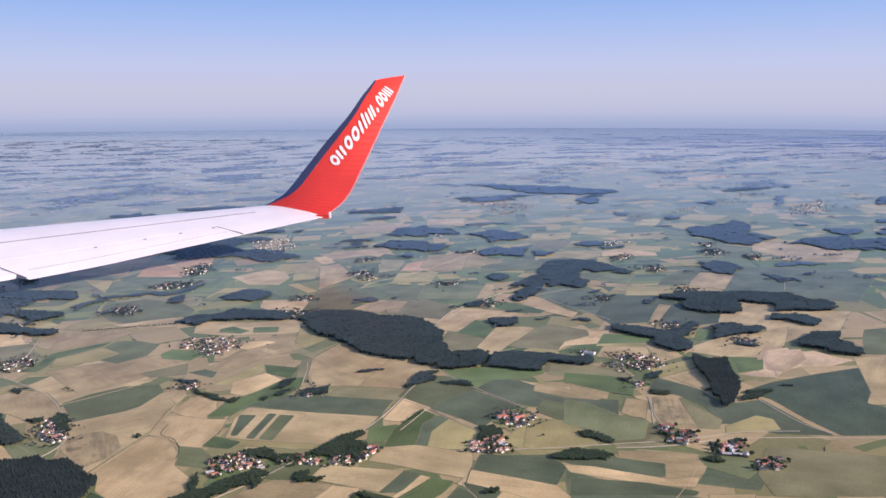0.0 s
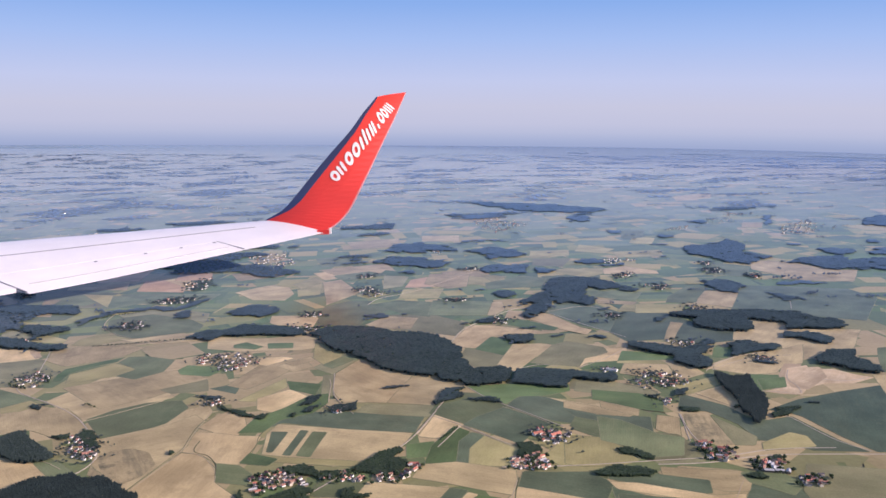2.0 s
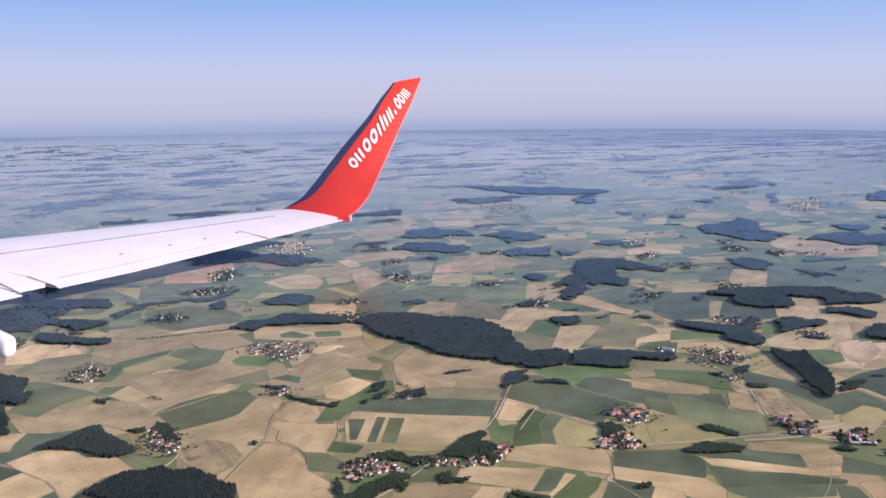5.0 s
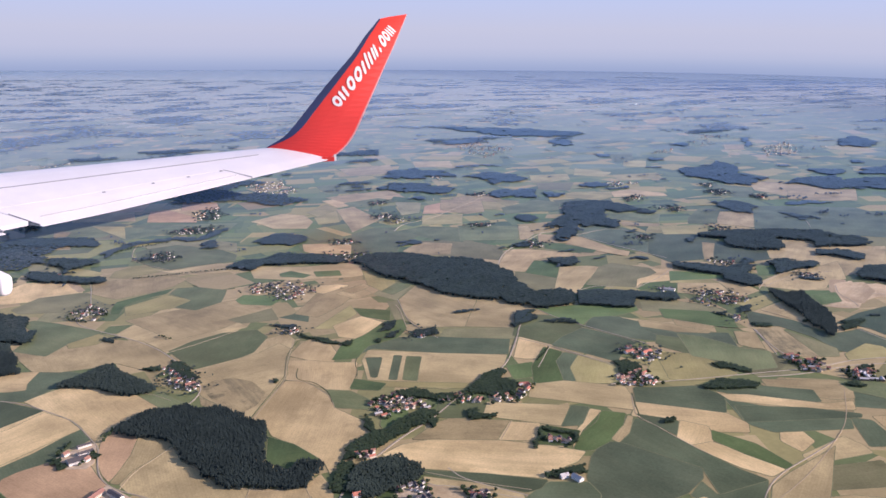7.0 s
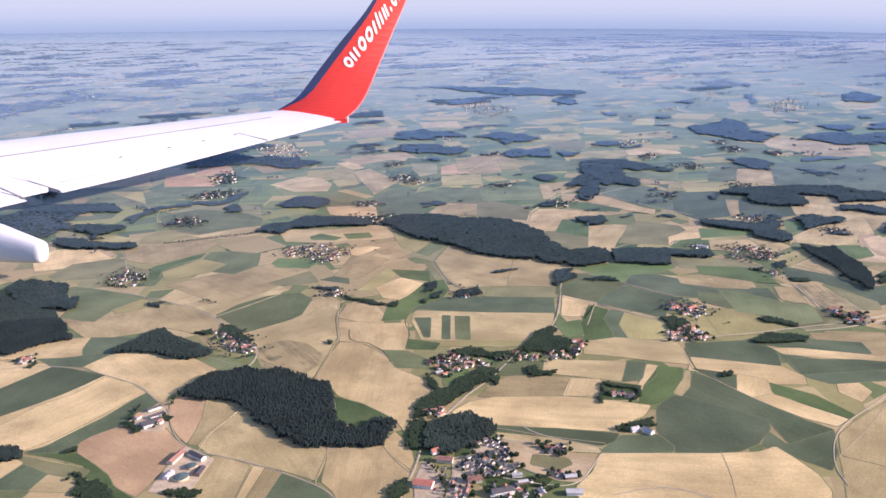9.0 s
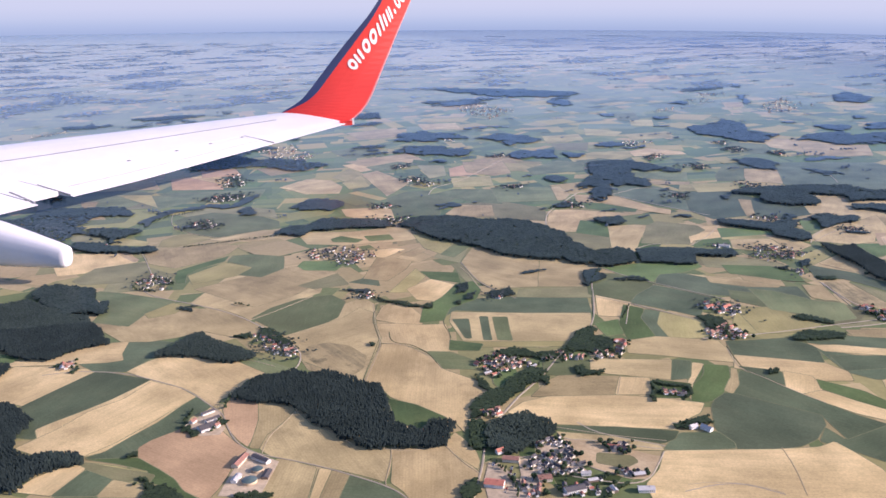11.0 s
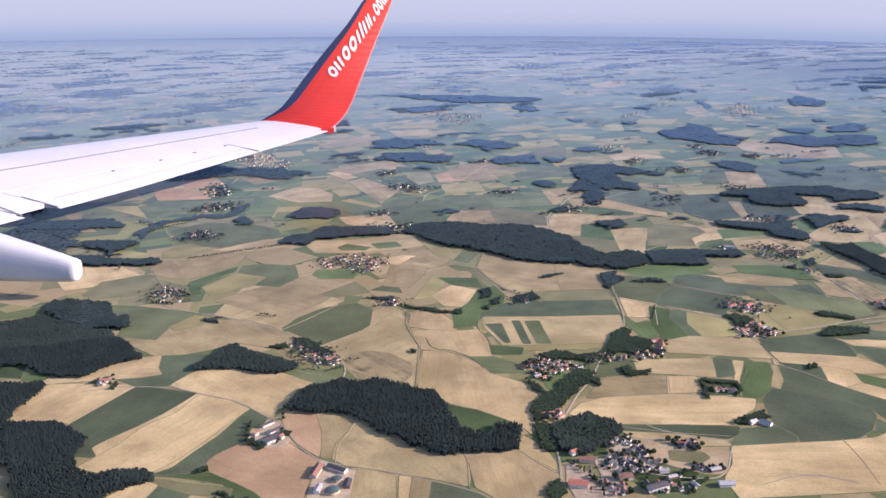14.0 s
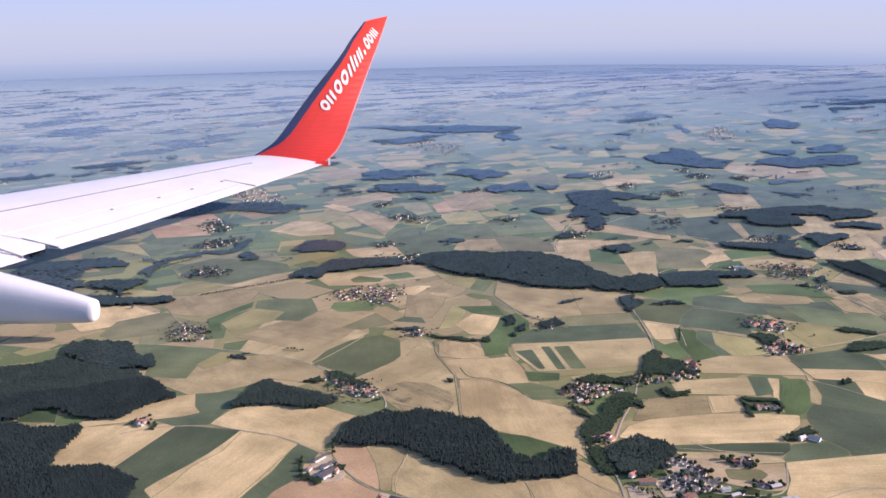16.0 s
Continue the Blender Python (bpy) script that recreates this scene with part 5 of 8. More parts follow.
field('grass', (34.9, 249.5), (48.8, 251.4), (66.2, 250.2), (65.7, 243.4), (58.0, 239.0), (50.5, 239.0), (46.4, 232.0), (38.7, 241.9))
field('wheat', (58.3, 238.0), (70.8, 230.5), (74.6, 231.8), (83.1, 225.9), (80.0, 221.1), (70.3, 225.2))
field('straw', (75.4, 213.2), (81.0, 208.3), (80.0, 207.1), (75.4, 211.5))
field('wheat', (86.7, 220.3), (91.9, 218.0), (88.9, 203.5), (83.8, 209.4))
field('dry', (93.8, 221.0), (100.5, 220.6), (100.3, 198.3), (91.3, 199.5))
field('green', (62.2, 211.3), (74.2, 220.8), (84.7, 214.8), (81.1, 205.8), (76.3, 196.5), (73.8, 197.7))
field('barley', (61.7, 207.6), (73.1, 197.7), (76.0, 190.8), (72.0, 187.9), (57.1, 186.8), (52.8, 192.1), (54.5, 195.2))
field('olive', (81.6, 208.2), (88.2, 203.5), (91.5, 196.9), (90.1, 187.8), (79.2, 187.6), (76.7, 195.7))
field('maize', (47.9, 184.2), (53.3, 183.3), (62.3, 183.0), (65.5, 178.5), (66.5, 175.5), (63.8, 167.6), (55.8, 170.9), (46.2, 175.6))
field('green', (62.4, 183.6), (71.5, 183.9), (79.1, 179.2), (87.9, 176.8), (86.6, 170.8), (79.7, 172.4), (73.9, 175.2), (66.2, 179.1))
field('straw', (65.9, 179.1), (72.1, 174.7), (79.5, 171.6), (84.4, 168.9), (82.5, 166.5), (73.2, 169.8), (67.4, 174.0))
field('maize', (75.1, 177.6), (87.9, 176.8), (86.6, 170.8), (79.7, 172.4), (79.9, 174.4), (75.1, 175.8))
field('wheat', (78.6, 179.3), (83.8, 185.7), (96.1, 182.4), (95.8, 173.9), (88.9, 161.4), (83.1, 166.5), (86.6, 170.8), (88.0, 177.4))
field('maize', (66.4, 174.9), (73.2, 169.8), (82.5, 166.5), (88.3, 161.2), (86.5, 156.8), (70.0, 157.2), (66.2, 161.8))
field('straw', (46.1, 175.6), (55.8, 170.9), (63.7, 167.1), (66.2, 161.8), (64.6, 157.4), (52.8, 159.6), (49.1, 164.8), (42.9, 168.2))
field('wheat', (24.1, 188.7), (32.2, 189.9), (45.6, 185.0), (45.8, 177.9), (44.2, 171.5), (38.5, 174.1), (30.3, 178.1), (22.3, 181.1))
field('maize', (44.0, 169.3), (51.9, 164.7), (49.4, 157.8), (46.7, 162.8))
field('straw', (52.5, 164.6), (57.3, 161.1), (56.3, 156.2), (53.7, 149.9), (50.6, 153.0), (49.2, 156.7))
field('straw', (55.7, 154.1), (60.2, 148.1), (64.8, 141.5), (61.2, 139.0), (57.1, 143.1), (50.6, 153.0))
field('grass', (57.5, 159.4), (63.6, 152.3), (67.0, 142.9), (64.8, 141.5), (60.2, 148.1), (55.9, 154.6))
field('maize', (43.5, 166.9), (46.6, 162.5), (48.8, 157.3), (51.2, 151.6), (56.4, 142.8), (60.1, 138.0), (57.9, 135.0), (49.3, 133.1), (49.6, 143.1), (44.1, 148.8), (37.0, 155.1), (40.5, 161.5))
field('beet', (33.8, 156.4), (37.2, 155.8), (44.1, 148.8), (49.7, 143.8), (48.4, 139.8), (43.7, 134.9), (39.7, 133.0), (34.2, 132.5), (28.2, 133.6), (26.9, 138.4), (27.5, 142.8), (30.2, 150.9))
field('maize', (48.2, 138.7), (49.5, 133.5), (59.9, 137.6), (56.3, 130.0), (52.2, 124.3), (47.9, 130.2), (44.3, 133.8))
field('maize', (16.2, 137.8), (19.8, 141.2), (26.8, 140.7), (28.0, 136.1), (27.4, 134.1), (18.0, 134.8), (14.6, 135.9))
field('grass', (37.0, 171.7), (41.9, 169.7), (39.2, 163.1), (35.1, 156.7), (31.0, 153.3), (27.0, 153.9), (31.0, 163.0))
field('wheat', (41.9, 168.7), (43.0, 167.6), (40.0, 160.1), (37.0, 155.9), (35.8, 158.0), (39.5, 163.1))
field('wheat', (11.8, 179.4), (30.6, 175.4), (26.4, 165.2), (10.4, 172.2))
field('maize', (30.9, 175.3), (34.8, 174.0), (31.1, 165.3), (26.6, 165.1))
field('straw', (34.6, 173.1), (37.0, 171.7), (31.0, 163.0), (27.2, 154.7), (28.0, 160.6), (31.3, 165.3))
field('wheat', (3.2, 171.8), (16.1, 168.9), (13.0, 160.1), (-1.4, 161.8), (-5.5, 162.4), (-0.3, 169.4))
field('straw', (16.0, 168.3), (22.2, 166.7), (20.0, 159.0), (12.7, 160.2))
field('green', (1.4, 181.8), (11.8, 179.4), (10.0, 171.7), (3.3, 172.1), (0.2, 173.2))
field('straw', (-3.8, 161.3), (-1.4, 161.8), (12.9, 159.6), (21.8, 156.6), (29.1, 152.9), (26.6, 148.9), (21.8, 146.0), (19.2, 142.9), (7.7, 146.2), (-3.1, 149.2), (-11.8, 155.9), (-7.6, 160.0))
field('maize', (-3.2, 148.5), (7.6, 145.8), (19.6, 142.2), (17.7, 139.3), (14.6, 138.0), (6.9, 142.4), (-3.4, 146.9))
field('wheat', (-3.5, 146.2), (6.8, 141.8), (14.0, 137.7), (14.2, 135.4), (7.9, 136.9), (-2.8, 143.2))
field('straw', (14.5, 135.3), (27.1, 133.5), (34.1, 132.3), (42.4, 132.0), (46.3, 133.5), (47.6, 129.6), (49.1, 123.2), (48.7, 117.9), (46.2, 113.3), (6.8, 118.5), (7.3, 125.0), (11.4, 129.4))
field('wheat', (65.3, 140.0), (79.1, 149.9), (63.7, 123.1), (56.7, 128.9), (60.3, 135.8))
field('quarry', (137.7, 261.9), (145.3, 265.2), (144.2, 259.5), (151.6, 260.8), (155.1, 254.4), (159.3, 250.5), (150.6, 245.3), (142.7, 245.9), (136.6, 242.4), (131.9, 235.8), (126.6, 236.7), (122.7, 239.6), (130.2, 242.9), (133.2, 251.2))
field('grass', (-11.8, 169.1), (-6.7, 175.9), (-5.6, 174.8), (-9.5, 167.3), (-11.4, 166.1))
field('quarry', (-2.9, 143.0), (-0.4, 141.9), (5.1, 139.0), (9.6, 135.2), (12.8, 133.3), (11.4, 131.9), (8.1, 126.7), (4.8, 127.5), (-1.7, 133.8), (-1.7, 136.8))
field('olive', (2.0, 136.7), (7.4, 134.5), (8.0, 132.4), (5.1, 130.9), (1.0, 133.4))
field('olive', (79.7, 207.8), (88.4, 205.3), (90.7, 195.7), (84.2, 188.9), (77.7, 189.2), (74.8, 194.6))
field('green', (64.9, 221.6), (75.9, 214.3), (81.4, 205.7), (77.3, 200.0), (68.6, 206.3), (62.2, 212.9))
field('beet', (62.4, 226.5), (71.0, 221.3), (84.4, 219.2), (82.5, 207.7), (75.7, 213.5), (64.7, 220.2))
field('barley', (60.0, 206.7), (68.3, 204.3), (73.8, 196.4), (75.1, 189.3), (70.5, 186.4), (61.4, 186.5), (57.7, 188.3))
field('wheat', (63.4, 233.9), (73.6, 227.3), (82.4, 223.9), (79.1, 219.5), (71.2, 222.2), (62.6, 227.9))
field('beet', (76.7, 176.4), (88.3, 176.0), (86.4, 171.7), (77.8, 173.4))
field('wheat', (78.1, 182.6), (84.4, 184.6), (88.6, 181.2), (86.5, 176.0), (79.5, 177.8))
field('wheat', (88.7, 177.5), (96.8, 175.6), (93.2, 168.6), (85.6, 168.9))
field('olive', (114.2, 185.3), (128.7, 181.4), (122.5, 168.9), (112.9, 170.7))
field('quarry', (138.3, 262.6), (148.4, 263.1), (145.8, 252.1), (135.4, 240.1), (131.6, 243.1), (133.2, 251.7))
field('grass', (124.4, 251.1), (133.3, 252.9), (130.0, 243.2), (122.5, 240.9))
field('wheat', (-63.2, 208.6), (-46.9, 219.7), (-42.3, 227.4), (-38.4, 222.5), (-38.3, 214.9), (-36.8, 203.4), (-39.7, 187.4), (-41.6, 177.0), (-49.2, 184.5), (-55.6, 191.4))
field('dry', (-56.7, 196.0), (-54.9, 201.1), (-50.2, 202.1), (-45.2, 199.2), (-41.0, 191.8), (-41.5, 185.1), (-44.2, 180.2), (-50.2, 185.5))
field('green', (70.4, 220.5), (76.2, 217.0), (81.5, 209.1), (83.2, 206.1), (89.3, 203.4), (86.1, 192.1), (78.9, 191.4), (74.9, 198.0), (68.7, 202.5))
field('grass', (72.5, 244.1), (85.9, 239.4), (90.8, 233.3), (89.0, 223.1), (82.8, 225.9), (73.5, 233.9), (71.6, 234.5))
field('wheat', (73.4, 232.9), (82.7, 224.9), (81.4, 219.9), (79.5, 221.8), (72.9, 227.4))
field('beet', (97.5, 238.6), (107.6, 226.8), (110.5, 216.9), (114.2, 215.0), (121.4, 217.6), (126.5, 199.8), (130.1, 192.0), (117.6, 193.6), (114.0, 197.3), (107.4, 201.4), (106.2, 212.4), (101.1, 222.4), (93.7, 224.3))
field('clover', (117.6, 222.9), (129.0, 230.9), (143.8, 237.6), (157.5, 242.6), (151.2, 220.9), (146.8, 213.2), (150.3, 210.0), (142.0, 191.8), (132.0, 191.9), (128.4, 202.3), (124.6, 217.5), (121.5, 221.3))
field('olive', (100.9, 218.8), (104.6, 210.8), (107.4, 203.4), (105.3, 197.7), (100.5, 198.0))
field('barley', (107.7, 199.1), (116.6, 205.7), (119.7, 202.8), (119.3, 196.0), (106.3, 194.1))
field('wheat', (79.4, 185.3), (96.6, 182.0), (97.0, 176.5), (94.8, 171.4), (89.7, 171.5), (78.9, 179.3))
field('maize', (66.9, 182.5), (77.4, 181.2), (88.0, 177.4), (86.6, 170.5), (80.3, 171.8), (66.5, 178.8))
field('straw', (66.4, 177.6), (73.1, 176.4), (79.6, 173.0), (86.7, 169.7), (93.7, 170.3), (91.7, 165.5), (83.6, 166.8), (67.5, 173.4))
field('maize', (67.3, 171.1), (82.1, 167.6), (92.0, 163.6), (90.8, 161.6), (66.4, 162.3))
field('green', (96.3, 181.1), (104.6, 181.7), (108.0, 175.2), (103.5, 169.1), (96.8, 175.6))
field('olive', (113.0, 185.6), (136.4, 179.6), (127.7, 160.6), (106.7, 161.2), (106.6, 171.0))
field('straw', (-111.0, 157.7), (-105.0, 165.2), (-101.1, 172.1), (-95.0, 177.3), (-91.2, 186.0), (-84.0, 181.5), (-79.0, 175.4), (-87.4, 163.0), (-91.7, 156.7), (-96.5, 152.0), (-98.6, 154.0), (-106.3, 154.5))
field('olive', (-95.4, 149.5), (-80.5, 142.8), (-81.1, 139.6), (-83.1, 140.8), (-88.0, 142.2), (-94.2, 146.8), (-96.1, 148.4))
field('straw', (-105.1, 141.0), (-102.8, 145.0), (-99.2, 148.3), (-96.1, 148.4), (-94.4, 146.8), (-97.5, 138.5))
field('maize', (-94.0, 146.4), (-87.9, 142.0), (-89.3, 137.0), (-97.4, 138.2))
field('wheat', (-87.6, 142.0), (-81.8, 139.2), (-81.3, 135.2), (-89.0, 136.6))
field('grass', (-26.0, 212.0), (-23.9, 224.0), (-18.0, 231.4), (-12.4, 243.6), (-6.8, 244.9), (-5.9, 236.1), (-8.6, 227.8), (-16.4, 221.9), (-19.4, 212.5))
field('grass', (-11.7, 177.8), (-6.3, 177.5), (-6.3, 174.9), (-11.4, 168.3), (-12.3, 170.0))
field('meadow', (-36.3, 167.2), (-30.3, 162.7), (-25.5, 156.7), (-24.4, 155.3), (-27.9, 155.3), (-30.1, 151.8), (-34.8, 155.6))
field('meadow', (23.3, 165.7), (30.0, 162.3), (27.0, 155.9), (20.2, 157.2))
field('meadow', (-19.1, 197.7), (-11.4, 193.8), (-13.0, 189.7), (-19.8, 191.4))
wood('mixed', (-186.9, 379.4), (-189.7, 390.7), (-180.2, 391.4), (-155.0, 389.1), (-146.3, 382.5), (-141.1, 369.8), (-147.5, 370.9), (-174.7, 378.3))
wood('mixed', (-183.8, 369.6), (-175.6, 368.2), (-165.9, 355.7), (-155.7, 346.7), (-152.4, 340.2), (-160.1, 343.5), (-167.6, 351.8), (-180.0, 361.3))
wood('mixed', (-153.6, 344.4), (-149.2, 346.6), (-139.6, 341.9), (-131.8, 340.6), (-129.4, 335.3), (-133.9, 330.5), (-137.1, 326.4), (-136.9, 320.2), (-138.4, 321.3), (-140.9, 330.7), (-149.9, 337.9))
wood('mixed', (-151.8, 322.7), (-147.6, 322.9), (-137.4, 316.0), (-125.3, 310.7), (-118.3, 309.5), (-116.3, 303.6), (-122.9, 303.8), (-133.7, 306.4), (-146.1, 310.0))
wood('grove', (-135.3, 357.6), (-132.9, 360.4), (-130.1, 367.8), (-130.2, 373.5), (-121.9, 378.0), (-112.0, 381.0), (-110.7, 375.9), (-119.1, 371.5), (-127.2, 363.8), (-128.2, 356.3), (-130.9, 347.4))
wood('grove', (-111.8, 383.4), (-98.9, 378.5), (-97.0, 389.5), (-90.9, 400.3), (-89.3, 397.3), (-93.3, 381.1), (-97.0, 373.3), (-109.9, 375.7))
wood('mixed', (-94.0, 366.8), (-93.0, 371.3), (-88.4, 365.8), (-87.1, 359.9), (-88.5, 355.0), (-91.9, 358.5))
wood('mixed', (-72.0, 362.7), (-69.0, 374.0), (-61.1, 381.2), (-56.8, 380.4), (-55.2, 373.9), (-48.6, 373.8), (-49.4, 364.3), (-51.0, 356.6))
wood('mixed', (-74.9, 318.6), (-72.4, 321.8), (-72.3, 329.3), (-62.9, 329.6), (-57.7, 337.5), (-52.2, 338.1), (-42.9, 333.9), (-33.8, 331.3), (-27.7, 320.6), (-32.2, 317.7), (-41.7, 321.2), (-53.2, 321.3), (-60.7, 319.8), (-62.9, 314.8), (-72.6, 318.2))
wood('spruce', (-26.2, 321.3), (-20.3, 330.9), (-9.1, 330.4), (-1.2, 329.0), (5.7, 321.4), (17.5, 317.4), (23.9, 314.4), (25.0, 309.7), (29.6, 304.4), (29.6, 298.4), (33.4, 294.4), (33.3, 287.5), (34.1, 279.3), (35.8, 272.4), (38.1, 265.0), (46.0, 268.7), (49.6, 266.7), (49.7, 260.5), (46.8, 250.1), (35.7, 250.5), (24.8, 259.1), (12.6, 266.6), (5.3, 272.3), (-0.9, 284.2), (-3.1, 284.5), (-5.0, 288.7), (-9.0, 292.5), (-15.1, 299.1), (-19.8, 310.2), (-22.2, 315.1))
wood('mixed', (50.9, 312.5), (61.7, 310.6), (60.9, 303.5), (55.0, 300.1), (50.0, 305.4))
wood('spruce', (69.3, 390.5), (82.3, 436.0), (97.4, 436.2), (107.7, 426.8), (112.8, 408.8), (119.7, 398.4), (118.2, 393.6), (106.8, 401.2), (96.3, 406.0), (90.9, 388.9), (95.7, 380.8), (91.0, 363.0), (81.1, 371.5), (75.7, 375.3), (69.7, 352.4), (67.6, 354.0), (64.4, 343.0), (60.3, 348.3), (61.7, 360.0), (69.3, 371.2), (62.3, 372.6), (60.6, 378.3))
wood('mixed', (50.0, 402.6), (60.6, 400.4), (57.1, 385.9), (50.2, 390.1))
wood('mixed', (44.5, 475.6), (52.3, 484.3), (72.4, 479.5), (68.1, 456.0), (52.6, 459.6), (44.2, 464.1))
wood('mixed', (75.5, 470.3), (86.7, 465.6), (82.7, 448.8), (74.4, 456.5))
wood('mixed', (51.8, 264.3), (57.4, 265.5), (70.9, 262.0), (75.4, 259.2), (82.9, 258.0), (80.4, 250.6), (68.5, 255.6), (64.9, 245.2), (60.5, 246.8), (49.1, 251.8))
wood('spruce', (119.9, 344.4), (133.5, 348.5), (148.7, 347.1), (159.9, 344.9), (172.0, 341.0), (174.7, 330.0), (182.0, 326.4), (181.6, 315.7), (176.1, 311.5), (167.3, 313.2), (157.9, 314.9), (160.6, 324.9), (151.5, 330.4), (148.7, 331.6), (145.8, 316.6), (142.8, 311.6), (134.9, 311.5), (126.7, 318.6), (126.3, 325.9), (129.0, 334.6), (120.2, 340.4))
wood('mixed', (154.8, 307.9), (162.6, 307.0), (168.1, 297.5), (164.6, 291.7), (160.8, 292.4), (157.0, 299.4), (152.2, 301.7))
wood('spruce', (151.6, 272.3), (158.7, 280.7), (167.9, 280.8), (157.4, 263.0), (149.0, 265.8))
wood('mixed', (127.8, 291.9), (136.0, 296.7), (137.3, 293.2), (145.6, 288.9), (142.9, 285.1), (129.0, 278.4), (124.6, 276.8), (129.5, 287.4))
wood('mixed', (93.5, 297.8), (99.2, 296.9), (105.9, 292.6), (111.1, 287.1), (116.3, 290.8), (121.9, 288.6), (114.7, 278.4), (116.6, 271.2), (113.0, 263.0), (108.6, 263.7), (104.9, 271.5), (106.7, 279.7), (101.0, 283.1), (94.7, 289.9))
wood('spruce', (113.1, 258.3), (116.8, 252.7), (122.9, 253.1), (121.1, 245.4), (120.5, 234.1), (118.6, 225.5), (113.7, 214.1), (110.9, 211.7), (110.4, 222.5), (111.9, 232.8), (111.4, 242.0), (112.2, 249.6))
wood('mixed', (156.0, 419.4), (166.9, 420.5), (172.5, 408.9), (162.7, 387.2), (156.8, 390.5), (155.2, 404.4))
wood('grove', (191.0, 411.5), (205.3, 413.5), (211.4, 405.3), (190.0, 405.0))
wood('grove', (175.5, 386.5), (182.1, 380.1), (186.9, 369.0), (178.4, 370.8))
wood('grove', (41.2, 339.5), (46.8, 348.6), (45.2, 335.0), (41.3, 334.2))
wood('spruce', (-145.0, 260.2), (-144.2, 268.3), (-134.6, 265.6), (-126.3, 261.3), (-123.9, 253.0), (-120.6, 246.8), (-117.9, 248.2), (-115.4, 240.1), (-116.4, 235.4), (-121.6, 237.0), (-127.2, 239.1), (-132.2, 243.7), (-138.4, 250.7))
wood('mixed', (-169.6, 253.7), (-150.8, 251.2), (-143.9, 254.8), (-136.3, 248.0), (-127.0, 238.1), (-119.8, 235.0), (-117.1, 228.3), (-121.2, 228.2), (-126.9, 227.8), (-132.1, 224.9), (-139.2, 225.5), (-144.8, 225.6), (-162.5, 230.1))
wood('spruce', (-116.5, 228.1), (-111.5, 220.1), (-107.7, 212.2), (-112.0, 211.1), (-115.6, 209.2), (-117.7, 205.0), (-120.1, 203.2), (-125.8, 204.9), (-132.3, 208.5), (-136.2, 214.4), (-142.7, 216.7), (-145.3, 211.4), (-157.3, 212.9), (-163.2, 232.3), (-145.3, 227.7), (-136.6, 226.6), (-129.8, 228.1), (-122.7, 228.7))
wood('spruce', (-156.8, 211.5), (-144.7, 208.8), (-139.6, 203.8), (-134.3, 202.6), (-129.4, 201.9), (-127.7, 199.7), (-128.2, 195.8), (-130.0, 190.5), (-131.6, 186.0), (-131.2, 182.7), (-128.4, 180.2), (-124.2, 178.7), (-119.9, 178.3), (-117.1, 175.1), (-114.0, 170.8), (-112.0, 167.3), (-112.3, 163.7), (-114.2, 161.6), (-125.4, 160.8), (-143.1, 166.5))
wood('mixed', (-93.4, 200.3), (-93.7, 203.7), (-90.2, 206.2), (-89.0, 210.0), (-87.1, 213.7), (-84.4, 214.9), (-80.1, 209.2), (-74.5, 203.5), (-70.0, 199.0), (-67.6, 196.0), (-69.1, 194.1), (-72.3, 193.2), (-76.5, 193.6), (-82.5, 198.5), (-87.8, 200.1))
wood('spruce', (-70.5, 172.3), (-69.8, 175.7), (-67.9, 179.9), (-64.8, 182.6), (-61.1, 183.6), (-58.4, 184.8), (-53.7, 182.4), (-49.2, 182.7), (-46.3, 180.3), (-42.8, 176.6), (-40.7, 174.7), (-37.4, 172.1), (-36.4, 164.8), (-35.7, 156.8), (-34.6, 153.9), (-30.0, 149.9), (-27.8, 153.9), (-24.4, 154.3), (-23.3, 151.7), (-24.4, 147.9), (-25.6, 144.6), (-27.7, 143.2), (-32.0, 143.8), (-36.4, 144.9), (-40.2, 145.0), (-42.7, 147.1), (-45.6, 150.3), (-48.2, 153.7), (-51.4, 156.6), (-53.8, 161.3), (-56.9, 166.0), (-60.4, 168.5), (-64.9, 169.7))
wood('mixed', (-17.4, 140.9), (-17.6, 146.9), (-15.9, 151.4), (-11.8, 153.2), (-8.2, 154.4), (-6.2, 151.6), (-3.4, 150.7), (-3.6, 147.1), (-4.9, 143.9), (-8.3, 142.6), (-10.2, 140.2), (-14.0, 138.7))
wood('mixed', (-104.5, 153.8), (-98.7, 153.0), (-95.7, 150.3), (-95.5, 147.7), (-101.9, 148.0))
wood('grove', (7.2, 185.3), (10.3, 191.0), (14.4, 198.1), (17.7, 200.0), (18.7, 197.4), (17.2, 193.7), (19.1, 192.6), (20.6, 189.3), (19.5, 183.3), (16.9, 182.0), (14.0, 181.4), (11.9, 184.5))
wood('grove', (-9.0, 188.0), (-4.7, 189.1), (-1.4, 187.5), (0.3, 184.7), (5.9, 185.5), (6.1, 182.7), (1.2, 181.1), (-1.9, 183.3), (-7.3, 184.2))
wood('grove', (-15.8, 176.3), (-14.2, 171.4), (-12.7, 166.2), (-12.1, 164.7), (-13.9, 165.5), (-15.3, 169.5))
wood('grove', (-19.7, 158.2), (-17.8, 161.9), (-15.2, 165.1), (-12.0, 166.6), (-8.4, 171.4), (-4.8, 175.5), (-1.3, 177.2), (0.3, 174.7), (-1.5, 170.9), (-4.4, 167.8), (-7.9, 164.6), (-10.6, 161.6), (-12.6, 158.5), (-15.6, 157.6), (-17.5, 155.3), (-19.3, 154.3))
wood('grove', (-20.7, 141.8), (-20.7, 146.2), (-19.9, 153.2), (-18.2, 154.2), (-17.1, 151.5), (-17.8, 145.8), (-18.8, 141.5))
